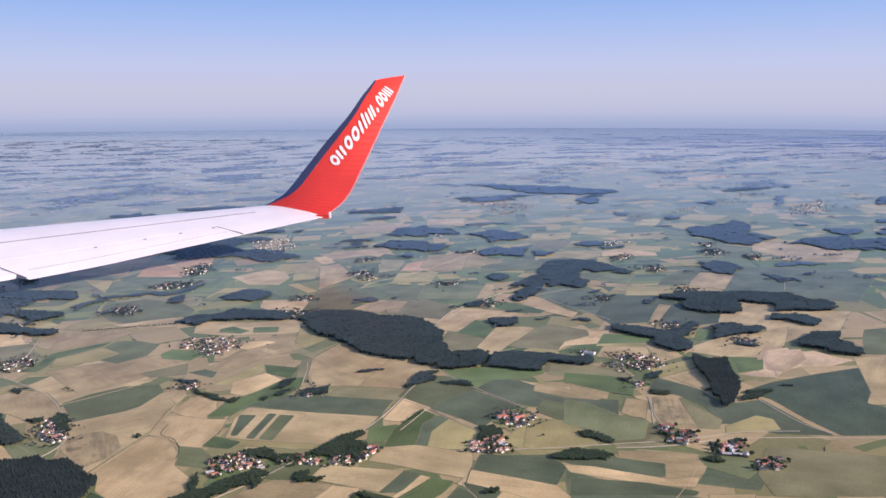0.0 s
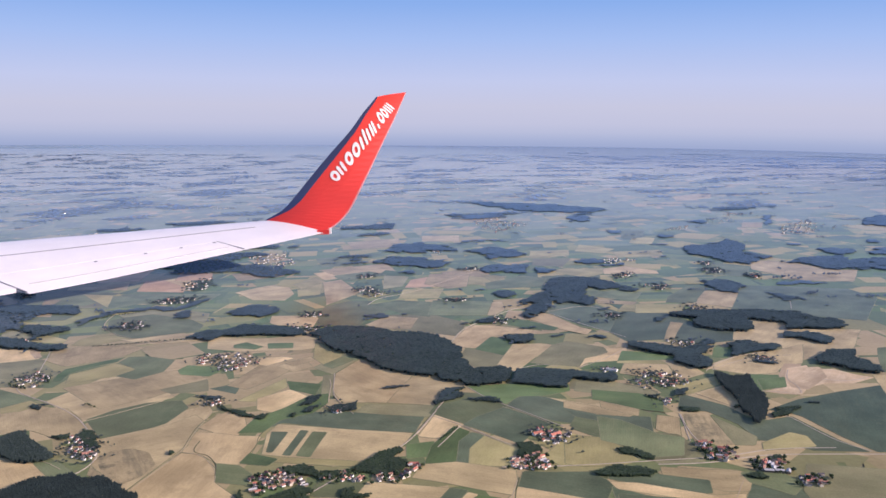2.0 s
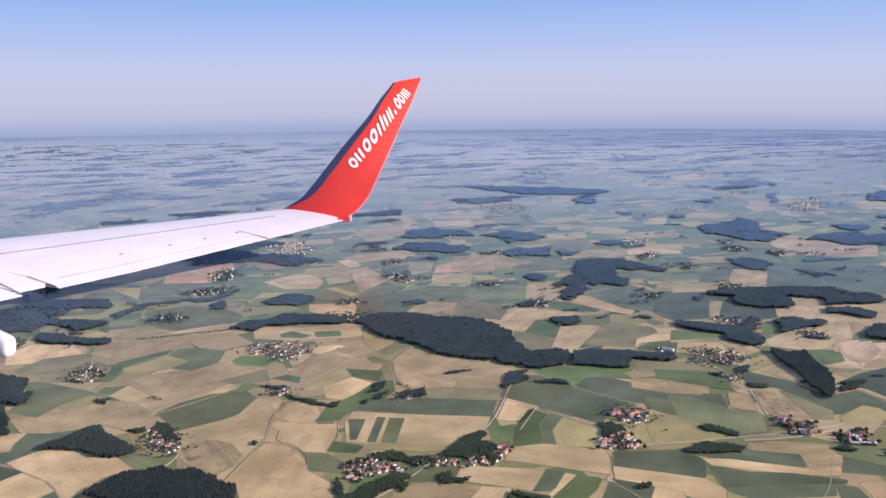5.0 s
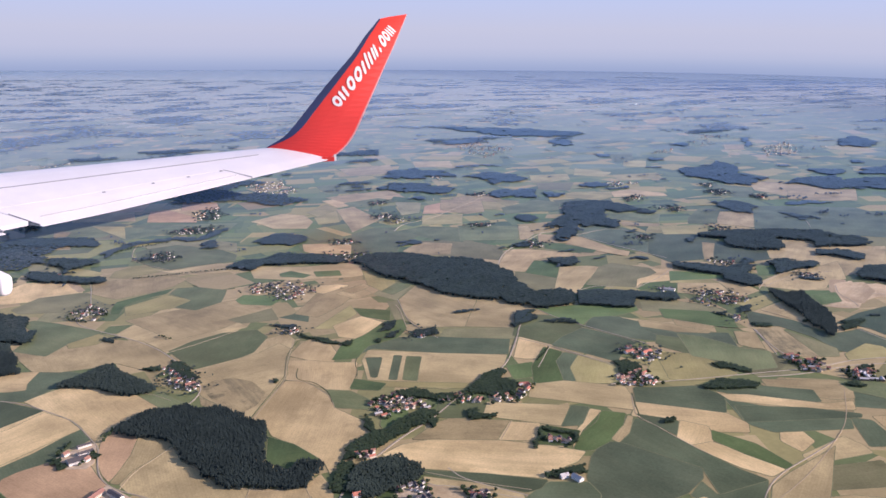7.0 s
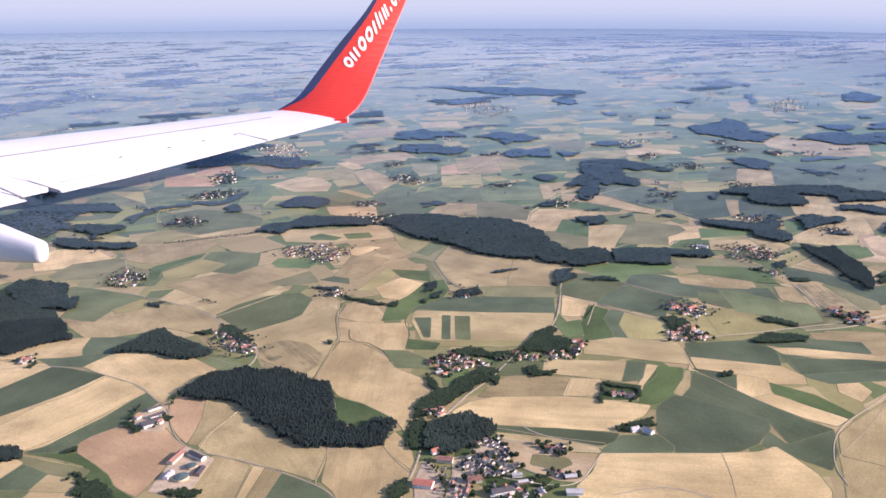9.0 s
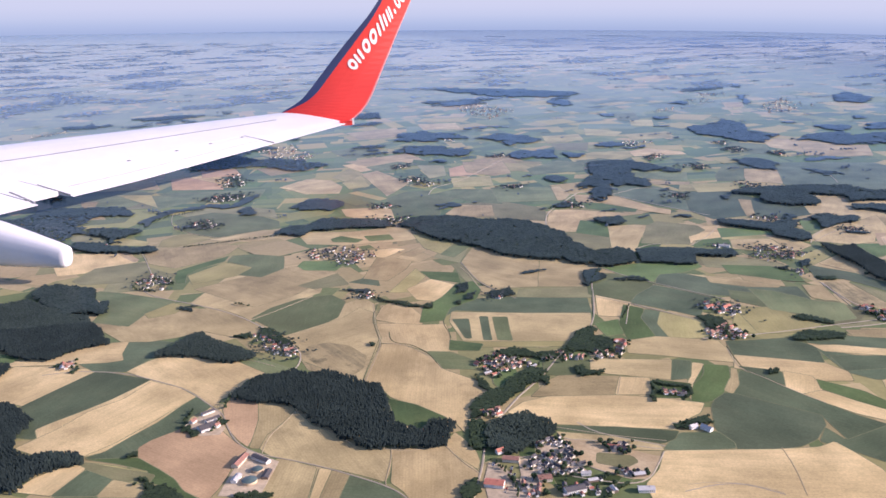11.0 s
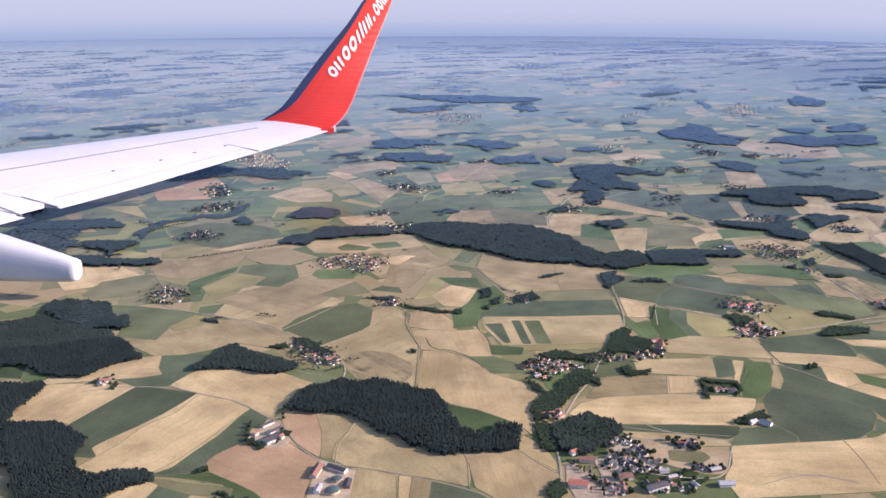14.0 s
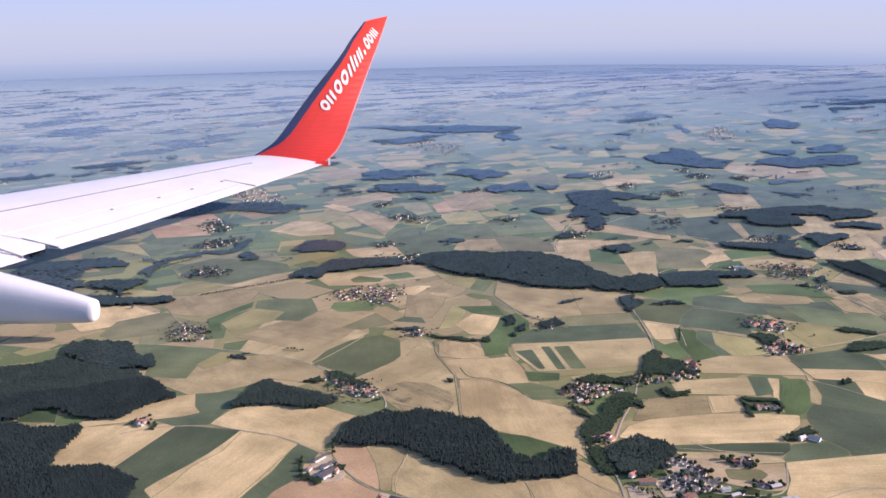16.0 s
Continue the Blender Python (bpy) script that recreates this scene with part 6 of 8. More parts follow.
wood('grove', (-1.4, 171.8), (0.0, 171.0), (-0.3, 167.7), (-1.8, 167.4))
wood('grove', (7.9, 175.7), (10.2, 175.3), (9.2, 170.1), (6.9, 169.9))
wood('grove', (64.0, 182.3), (69.2, 186.0), (75.4, 184.8), (78.0, 182.1), (76.7, 180.2), (69.3, 179.9), (64.6, 180.4))
wood('grove', (75.4, 195.9), (78.4, 192.5), (78.5, 190.0), (75.5, 191.2))
wood('grove', (94.3, 226.3), (99.4, 225.1), (98.2, 222.3), (93.7, 223.0))
wood('grove', (106.6, 190.1), (108.5, 190.3), (108.0, 187.9), (106.2, 187.7))
wood('grove', (96.4, 179.3), (99.2, 178.3), (101.7, 177.6), (99.8, 180.8))
wood('grove', (-117.2, 200.8), (-116.2, 201.1), (-115.6, 199.0), (-116.7, 198.7))
wood('grove', (-112.0, 197.1), (-111.0, 197.0), (-110.7, 194.4), (-111.6, 194.4))
wood('grove', (-79.0, 161.4), (-77.4, 161.0), (-77.0, 158.2), (-78.4, 158.4))
wood('grove', (-77.3, 159.0), (-75.3, 157.8), (-75.2, 155.9), (-77.1, 156.6))
wood('grove', (-71.5, 162.3), (-69.9, 161.4), (-69.7, 159.8), (-71.2, 160.5))
wood('spruce', (-132.2, 180.4), (-124.5, 178.9), (-120.8, 178.7), (-117.4, 175.8), (-114.4, 172.0), (-111.7, 168.8), (-112.6, 162.8), (-111.1, 157.2), (-109.2, 154.2), (-105.7, 153.1), (-101.5, 153.2), (-98.1, 152.5), (-95.9, 150.0), (-96.0, 148.3), (-98.9, 147.6), (-102.4, 145.7), (-103.6, 142.9), (-104.7, 140.3), (-108.9, 141.1), (-112.7, 140.9), (-116.5, 140.8))
wood('grove', (-81.0, 135.1), (-80.4, 137.1), (-78.0, 137.8), (-76.2, 135.6), (-76.0, 133.1), (-81.0, 134.0))
wood('grove', (-82.8, 142.0), (-79.6, 138.5), (-79.7, 137.8), (-82.6, 141.0))
wood('grove', (-87.4, 151.1), (-85.7, 151.9), (-85.4, 150.1), (-86.9, 150.0))
wood('grove', (47.5, 201.5), (51.1, 201.3), (53.2, 195.2), (50.2, 189.3), (47.2, 193.3))
wood('grove', (-69.4, 215.7), (-66.5, 215.8), (-62.7, 209.4), (-59.0, 203.7), (-60.9, 201.8), (-64.8, 205.9), (-68.7, 211.7))
wood('grove', (-76.0, 211.6), (-72.4, 212.7), (-70.7, 210.6), (-73.0, 209.2))
wood('grove', (-90.9, 236.4), (-95.7, 238.7), (-94.6, 235.9), (-90.4, 234.3))
wood('grove', (22.6, 164.8), (29.6, 161.0), (29.2, 159.9), (22.2, 163.7))
wood('grove', (22.6, 164.8), (19.3, 155.8), (19.8, 155.4), (23.1, 164.7))
wood('grove', (29.1, 161.1), (29.8, 160.9), (26.5, 154.4), (26.0, 154.5))
wood('grove', (-12.3, 241.2), (-9.2, 243.2), (-10.5, 235.1), (-13.1, 234.2))
wood('grove', (-11.0, 230.9), (-8.3, 232.9), (-9.4, 227.9), (-11.2, 227.9))
wood('grove', (-14.6, 226.8), (-13.0, 226.8), (-13.7, 224.0), (-14.9, 224.3))
wood('grove', (-23.7, 225.2), (-20.8, 226.9), (-21.5, 222.6), (-23.7, 223.2))
wood('grove', (50.0, 165.5), (51.7, 165.4), (50.5, 163.4), (49.1, 163.8))
wood('grove', (71.4, 196.2), (74.4, 196.3), (77.1, 192.8), (75.5, 191.0), (72.1, 193.3))
road(0.22, (-121.9, 304.8), (-109.9, 271.7))
road(0.18, (-124.3, 371.2), (-121.0, 351.9), (-118.6, 343.3), (-110.9, 331.4), (-97.2, 320.9))
road(0.24, (111.5, 261.0), (117.5, 270.0), (127.9, 279.1), (138.4, 283.0))
road(0.36, (31.7, 246.4), (27.9, 235.6), (25.3, 223.0), (21.8, 209.4), (17.8, 199.5), (11.1, 190.9), (4.8, 182.3), (2.0, 176.8), (-1.6, 171.1), (-7.1, 164.6), (-11.4, 157.9), (-14.7, 152.6), (-17.9, 147.2), (-18.7, 141.7), (-20.0, 135.7), (-21.5, 131.1), (-23.3, 125.3))
road(0.27, (-112.7, 264.0), (-107.7, 253.2), (-98.9, 246.1), (-90.7, 240.4), (-82.8, 234.5), (-75.5, 226.4), (-69.3, 218.1), (-64.4, 211.7), (-60.4, 205.0), (-57.2, 197.6), (-56.6, 193.1), (-57.2, 188.0), (-58.8, 184.9))
road(0.27, (-118.7, 194.6), (-111.2, 195.7), (-98.5, 192.3), (-90.8, 186.8), (-83.4, 181.6), (-79.3, 176.7), (-74.8, 170.3), (-71.2, 165.4), (-69.7, 159.5), (-67.2, 153.2), (-64.4, 149.4), (-61.2, 146.7), (-55.5, 143.8), (-49.8, 140.5), (-44.1, 136.5), (-38.7, 132.6), (-35.5, 129.4), (-33.9, 126.3))
road(0.14, (-61.3, 147.2), (-60.7, 153.9), (-58.2, 159.1), (-55.7, 164.9))
road(0.14, (-55.9, 164.7), (-51.6, 157.4), (-47.7, 153.2), (-43.7, 147.5))
road(0.14, (-38.2, 229.8), (-38.1, 217.0), (-36.7, 199.8), (-37.9, 193.6), (-40.9, 176.7))
road(0.12, (-36.7, 199.4), (-31.0, 197.3), (-26.7, 191.0), (-24.0, 186.0), (-22.8, 180.1))
road(0.14, (-36.4, 144.3), (-36.7, 140.1), (-38.0, 133.4), (-37.7, 131.8))
road(0.14, (-25.6, 143.8), (-23.6, 138.2), (-20.8, 133.3))
road(0.2, (33.4, 215.6), (29.9, 205.8), (27.5, 199.8))
road(0.22, (25.2, 223.5), (33.4, 215.6), (39.0, 208.6), (46.2, 199.9))
road(0.18, (46.0, 179.6), (44.4, 171.5), (43.8, 167.5), (46.3, 163.5), (48.8, 157.3), (51.4, 152.1), (53.4, 148.6))
road(0.22, (14.1, 135.0), (11.1, 130.4), (8.8, 127.0), (5.4, 125.2), (-0.1, 127.3), (-4.7, 129.7))
road(0.12, (35.9, 132.9), (34.8, 125.2), (32.4, 117.4))
road(0.22, (80.6, 152.4), (70.2, 144.8), (63.8, 140.3), (59.5, 135.9), (55.8, 130.1), (53.1, 124.6), (52.4, 119.2))
road(0.22, (93.2, 221.0), (92.1, 211.4), (91.9, 203.3), (93.1, 198.7))
road(0.3, (79.1, 186.9), (90.6, 187.1), (100.4, 190.1), (107.3, 191.6), (130.2, 190.6), (143.8, 189.7))
road(0.24, (130.9, 192.3), (126.5, 197.9), (123.9, 205.7), (121.0, 218.6), (117.0, 220.1))
road(0.25, (137.5, 260.7), (132.9, 250.5), (133.9, 244.7), (132.5, 237.1))
road(0.25, (122.1, 239.9), (129.3, 237.3))
road(0.25, (143.6, 249.8), (150.0, 247.1), (158.8, 251.2))
road(0.15, (101.9, 238.4), (108.2, 227.3), (110.7, 225.2))
road(0.2, (113.9, 262.3), (124.1, 271.6), (133.3, 276.6), (145.4, 278.5))
road(0.2, (92.9, 221.5), (91.8, 211.4), (90.3, 200.6))
road(0.14, (-70.7, 173.5), (-64.3, 171.6), (-58.3, 168.7), (-55.4, 165.7), (-52.4, 159.2), (-48.8, 155.1), (-44.6, 151.9), (-40.4, 146.4), (-35.8, 143.9), (-30.3, 143.3), (-27.1, 145.0))
road(0.13, (-94.3, 201.2), (-88.1, 201.5), (-83.6, 198.6), (-79.2, 195.7), (-75.1, 195.4), (-69.6, 195.1), (-62.6, 189.3))
road(0.15, (-73.0, 223.4), (-68.4, 227.7), (-62.9, 233.5), (-56.2, 240.9))
road(0.15, (45.1, 229.6), (51.8, 222.7), (57.0, 215.4))
road(0.15, (33.0, 214.9), (41.7, 204.4), (46.8, 198.1))
verge(0.2, (-34.3, 206.9), (-34.3, 201.2), (-32.8, 198.5), (-29.7, 197.3), (-26.7, 193.1), (-24.6, 188.9), (-23.7, 183.8))
verge(0.16, (-19.5, 213.4), (-20.0, 208.3), (-18.7, 202.9), (-19.3, 195.8))
verge(0.16, (-37.0, 229.0), (-38.8, 218.5), (-38.0, 210.8), (-37.2, 202.3))
verge(0.16, (-37.2, 202.3), (-39.5, 189.8), (-41.6, 177.0))
verge(0.2, (46.5, 181.0), (45.5, 175.0), (44.7, 168.9))
verge(0.25, (36.4, 171.0), (34.7, 166.5), (30.7, 162.1))
verge(0.16, (26.8, 229.7), (22.8, 215.2), (20.7, 206.4))

# ---- the aircraft wing with its upturned tip ----
def lerp(a, b, k):
    return a + (b - a) * k


LE_TIP, TE_TIP = Vector((-86.5, 505.0, 27.2)), Vector((-46.2, 490.0, 21.4))
LE_IN, TE_IN = Vector((-224.1, 425.0, 25.8)), Vector((-144.4, 404.0, 10.0))
WING_UP = (LE_TIP - LE_IN).cross(TE_TIP - LE_TIP).normalized()
if WING_UP.z < 0:
    WING_UP = -WING_UP
WING_END = 1.95


def wing_at(v, w, h=0.0):
    """A place on the wing: v 0 at the tip, growing inboard, w 0 at the front edge to 1 at the rear, h above its middle plane."""
    droop = max(0.0, v - 1.0) * 3.5
    return lerp(lerp(LE_TIP, LE_IN, v), lerp(TE_TIP, TE_IN, v) + Vector((0, 0, droop)), w) + WING_UP * h


def section(w, thick):
    w = min(w, 1.0)
    return thick * 2.97 * (math.sqrt(max(w, 0)) * 0.6 - 0.25 * w - 0.36 * w * w + 0.04 * w ** 3) if 0 < w < 1 else 0.0


def bulge(v):
    return 2.4 * lerp(1.0, 2.15, v)


def build_wing():
    base = new("aircraft_wing")
    base.location = wing_at(WING_END, 0.5)
    here = base.location.copy()
    ws = [0, 0.01, 0.04, 0.1, 0.2, 0.32, 0.46, 0.62, 0.8, 1.0]
    vs = [k * 0.075 for k in range(27)]

    def tidy(me):
        bm = bmesh.new()
        bm.from_mesh(me)
        bmesh.ops.recalc_face_normals(bm, faces=bm.faces)
        bm.to_mesh(me)
        bm.free()
        return me

    def skin(name, w0, w1, v0, v1, material, up, label=""):
        vv = [v0, *[v for v in vs if v0 + 0.004 < v < v1 - 0.004], v1]
        ww = [w0, *[w for w in ws if w0 < w < w1], w1]
        pts, f = [], []
        for v in vv:
            for w in ww:
                pts.append(wing_at(v, w, up + section(w, bulge(v))) - here)
            for w in ww:
                pts.append(wing_at(v, w, -0.25 - 0.55 * section(w, bulge(v))) - here)
        m, q = len(ww), 2 * len(ww)
        for i in range(len(vv) - 1):
            for j in range(m - 1):
                f.append((i * q + j, i * q + j + 1, (i + 1) * q + j + 1, (i + 1) * q + j))
                f.append((i * q + m + j + 1, i * q + m + j, (i + 1) * q + m + j, (i + 1) * q + m + j + 1))
            f.append((i * q, (i + 1) * q, (i + 1) * q + m, i * q + m))
            f.append((i * q + m - 1, i * q + 2 * m - 1, (i + 1) * q + 2 * m - 1, (i + 1) * q + m - 1))
        for i in (0, len(vv) - 1):
            f += [(i * q + j, i * q + j + 1, i * q + m + j + 1, i * q + m + j) for j in range(m - 1)]
        return part(name, tidy(mesh_of(name, pts, f, material)), base, label)

    skin("wing_box", 0.0, 0.715, 0.0, WING_END, WING_WHITE, 0.0, "white painted wing skin")
    skin("hinge_seam", 0.7155, 0.722, 0.40, WING_END, WING_SEAM, -0.2, "pale seam along the hinge line")
    skin("wing_tip_panel", 0.7152, 1.0, 0.0, 0.405, WING_WHITE, 0.0)
    skin("aileron", 0.7225, 1.0, 0.408, 1.255, WING_WHITE, 0.03, "white aileron panel")
    skin("flap", 0.7225, 0.93, 1.258, 1.372, WING_WHITE, 0.0, "white flap section set back between its neighbours")
    skin("flap", 0.7225, 1.0, 1.375, WING_END, WING_WHITE, 0.03, "white trailing edge flap")

    def strip(name, v0, w0, v1, w1, wide, material):
        """A thin raised line laid over the curved skin."""
        n = max(1, int(abs(v1 - v0) / 0.05))
        pts, f = [], []
        for i in range(n + 1):
            v, w = lerp(v0, v1, i / n), lerp(w0, w1, i / n)
            va, wa = lerp(v0, v1, (i - 0.5) / n), lerp(w0, w1, (i - 0.5) / n)
            vb, wb = lerp(v0, v1, (i + 0.5) / n), lerp(w0, w1, (i + 0.5) / n)
            side = (wing_at(vb, wb) - wing_at(va, wa)).cross(WING_UP).normalized() * wide * 0.5
            c = wing_at(v, w, section(w, bulge(v)) + 0.16) - here
            pts += [c - side, c + side, c + side - WING_UP * 0.4, c - side - WING_UP * 0.4]
            if i:
                o = 4 * i
                f += [(o - 4, o - 3, o + 1, o), (o - 3, o - 2, o + 2, o + 1), (o - 1, o - 4, o, o + 3)]
        f += [(0, 1, 2, 3), tuple(4 * n + k for k in (0, 1, 2, 3))]
        part(name, tidy(mesh_of(name, pts, f, material)), base)

    strip("seam", 0.148, 0.425, WING_END, 0.421, 0.7, WING_GREY)
    strip("seam", 0.412, 0.72, 0.404, 0.995, 0.55, WING_GREY)
    strip("seam", 1.25, 0.81, 1.257, 0.99, 0.6, WING_GREY)
    strip("seam", 1.35, 0.83, 1.374, 0.985, 1.0, WING_GREY)
    strip("seam", 1.375, 0.83, WING_END, 0.83, 0.35, WING_SEAM)
    strip("seam", 0.43, 0.89, 1.2, 0.90, 0.3, WING_SEAM)
    for v in (0.424, 0.56, 0.70, 0.884):
        strip("fuel_vent", v, 0.738, v + 0.012, 0.74, 1.4, WING_GREY)

    # flap track fairing: a blunt pod under the rear edge
    a, b = Vector((-175.0, 287.0, 14.6)), Vector((-136.0, 272.0, 8.8))
    ax = (b - a).normalized()
    side = ax.cross(Vector((0, 0, 1))).normalized()
    up = side.cross(ax)
    pts, f, k = [], [], 18
    stations = [(-1.5, 13.5), (-0.8, 12.8), (0.0, 11.0), (0.35, 9.0), (0.65, 7.0), (0.86, 5.4), (0.955, 4.6), (0.99, 4.1), (1.0, 3.3)]
    for s, rad in stations:
        for j in range(k):
            t = 2 * math.pi * j / k
            cx, cz = math.cos(t), math.sin(t)
            pts.append(lerp(a, b, s) + side * (abs(cx) ** 0.6 * (1 if cx > 0 else -1) * rad * 0.6) + up * (abs(cz) ** 0.75 * (1 if cz > 0 else -1) * rad * 0.82) - here)
    for i in range(len(stations) - 1):
        f += [(i * k + j, i * k + (j + 1) % k, (i + 1) * k + (j + 1) % k, (i + 1) * k + j) for j in range(k)]
    f += [tuple(range((len(stations) - 1) * k, len(stations) * k)), tuple(range(k))[::-1]]
    part("flap_fairing", tidy(mesh_of("flap_fairing", pts, f, WING_WHITE, True)), base, "rounded white flap track fairing")

    # winglet: blends up from the tip, swept back
    rows = [((-86.5, 505.0, 27.2), (-46.2, 490.0, 21.4)), ((-74.9, 505.0, 33.5), (-37.9, 497.0, 27.1)), ((-68.5, 505.0, 39.6), (-31.9, 503.0, 34.5)),
            ((-59.2, 505.0, 50.2), (-25.5, 508.0, 47.0)), ((-45.7, 505.0, 65.3), (-19.9, 512.0, 58.2)), ((-31.8, 505.0, 79.8), (-12.0, 516.0, 74.2)),
            ((-23.2, 505.0, 90.7), (-5.5, 519.0, 87.0)), ((-18.6, 505.0, 95.7), (-1.3, 521.0, 96.0)), ((-14.7, 505.0, 100.1), (2.1, 522.0, 103.3))]
    rows = [(Vector(p), Vector(q)) for p, q in rows]
    edge = [0.01, 0.10, 0.145, 0.155, 0.16, 0.135, 0.10, 0.08, 0.04]
    fine, rim, per = [], [], 4
    for i in range(len(rows) - 1):
        p0, p3 = rows[max(i - 1, 0)], rows[min(i + 2, len(rows) - 1)]
        for s in range(per):
            u = s / per
            h = [-0.5 * u + u * u - 0.5 * u ** 3, 1 - 2.5 * u * u + 1.5 * u ** 3, 0.5 * u + 2 * u * u - 1.5 * u ** 3, -0.5 * u * u + 0.5 * u ** 3]
            fine.append(tuple(p0[c] * h[0] + rows[i][c] * h[1] + rows[i + 1][c] * h[2] + p3[c] * h[3] for c in (0, 1)))
            rim.append(lerp(edge[i], edge[i + 1], u))
    fine.append(rows[-1])
    rim.append(edge[-1])

    def face_out(i):
        i = min(max(i, 0), len(fine) - 1)
        d = fine[min(i + 1, len(fine) - 1)][0] - fine[max(i - 1, 0)][0]
        nn = d.cross(fine[i][1] - fine[i][0]).normalized()
        return -nn if nn.y > 0 else nn

    def fat(i, w):
        p, q = fine[min(max(int(i), 0), len(fine) - 1)]
        return (q - p).length * 0.022 * math.sin(math.pi * min(max(w, 0.03), 0.985) ** 0.7)

    def blade(name, w0, w1, material, label, puff):
        pts, f = [], []
        for i, (p, q) in enumerate(fine):
            a_, b_ = w0(i), w1(i)
            for sgn in (1, -1):
                for u in (0, 0.08, 0.3, 0.6, 1.0):
                    w = lerp(a_, b_, u)
                    pts.append(lerp(p, q, w) + face_out(i) * (fat(i, w) + puff) * sgn - here)
        m, q_ = 5, 10
        for i in range(len(fine) - 1):
            for j in range(m - 1):
                f.append((i * q_ + j, i * q_ + j + 1, (i + 1) * q_ + j + 1, (i + 1) * q_ + j))
                f.append((i * q_ + m + j + 1, i * q_ + m + j, (i + 1) * q_ + m + j, (i + 1) * q_ + m + j + 1))
            f.append((i * q_, (i + 1) * q_, (i + 1) * q_ + m, i * q_ + m))
            f.append((i * q_ + m - 1, i * q_ + q_ - 1, (i + 1) * q_ + q_ - 1, (i + 1) * q_ + m - 1))
        for i in (0, len(fine) - 1):
            f += [(i * q_ + j, i * q_ + j + 1, i * q_ + m + j + 1, i * q_ + m + j) for j in range(m - 1)]
        return part(name, tidy(mesh_of(name, pts, f, material)), base, label)

    red = blade("winglet", lambda i: rim[i], lambda i: 0.972, WING_RED, "bright red upturned winglet", 0.0)
    blade("winglet_edge", lambda i: 0.0, lambda i: rim[i] - 0.002, WING_BLUE, "dark blue leading edge strip", 0.02)
    blade("winglet_rim", lambda i: 0.974, lambda i: 1.0, WING_PINK, "pale pink trailing edge", 0.02)

    # the sign on the winglet: plain white rings and bars in one slanting line
    def on_blade(k, w, out):
        x = min(max(k * per, 0), len(fine) - 1.001)
        i = int(x)
        p, q = lerp(fine[i][0], fine[i + 1][0], x - i), lerp(fine[i][1], fine[i + 1][1], x - i)
        return lerp(p, q, w) + face_out(i) * (fat(i, w) + out) - here

    def on_sign(a, b):
        """a 0 to 1 along the sign, b 0 at its foot to 1 at the height of its small shapes."""
        foot = (lerp(3.07, 6.80, a), lerp(0.52, 0.86, a) - 0.04 * math.sin(math.pi * a))
        head = (lerp(3.33, 7.42, a), lerp(0.29, 0.42, a) - 0.04 * math.sin(math.pi * a))
        return on_blade(lerp(foot[0], head[0], b), lerp(foot[1], head[1], b), 0.25)

    def mark(outer):
        n = len(outer)
        lift = Vector((0.1, 0.35, 0.0))
        top = [on_sign(*p) for p in outer]
        pts = top + [p + lift for p in top]
        f = [tuple(range(n)), *[(j, (j + 1) % n, (j + 1) % n + n, j + n) for j in range(n)]]
        part("sign_shape", tidy(mesh_of("sign_shape", pts, f, SIGN_WHITE)), red, "plain white painted shape")

    def bar(c, half, b0, b1):
        mark([(c - half, b0 + 0.16), (c - half * 0.45, b0), (c + half * 0.45, b0), (c + half, b0 + 0.16), (c + half, b1 - 0.16), (c + half * 0.45, b1), (c - half * 0.45, b1), (c - half, b1 - 0.16)])

    def ring(c, half):
        k, lift = 16, Vector((0.1, 0.35, 0.0))
        turns = [2 * math.pi * i / k for i in range(k)]
        edge = [on_sign(c + half * q * math.cos(u), 0.5 + 0.52 * q * math.sin(u)) for q in (1.0, 0.45) for u in turns]
        pts = edge + [p + lift for p in edge]
        f = []
        for i in range(k):
            n = (i + 1) % k
            f += [(i, n, n + k, i + k), (i, i + 2 * k, n + 2 * k, n), (i + k, n + k, n + 3 * k, i + 3 * k)]
        part("sign_shape", tidy(mesh_of("sign_shape", pts, f, SIGN_WHITE)), red, "plain white painted ring")

    for c in (0.045, 0.235, 0.325, 0.715, 0.80):
        ring(c, 0.038)
    for c, b0, b1 in ((0.108, 0.0, 0.95), (0.155, 0.0, 0.95), (0.395, 0.0, 0.95), (0.445, 0.0, 1.2), (0.49, 0.0, 0.95), (0.54, 0.0, 0.95), (0.578, 0.0, 0.95), (0.87, 0.0, 0.95), (0.912, 0.0, 0.95), (0.954, 0.0, 0.95)):
        bar(c, 0.0125, b0, b1)
    bar(0.635, 0.013, 0.0, 0.36)

    # small lamp at the rear corner of the tip
    p = TE_TIP - here
    v = [p + Vector((x, y, z)) for x in (-5.0, 2.2) for y in (-1.2, 1.2) for z in (-1.2, 1.2)]
    box = [(0, 1, 3, 2), (4, 6, 7, 5), (0, 4, 5, 1), (2, 3, 7, 6), (0, 2, 6, 4), (1, 5, 7, 3)]
    lamp = part("tip_lamp", mesh_of("tip_lamp", v, box, WING_RED), base, "small red lamp housing")
    v = [p + Vector((x, y, z)) for x in (2.25, 3.3) for y in (-0.9, 0.9) for z in (-1.0, 2.6)]
    part("lamp_glass", mesh_of("lamp_glass", v, box, SIGN_WHITE), lamp, "whitish lamp glass")
    tagged(base, "white aircraft wing with a red upturned winglet", "wing")


build_wing()

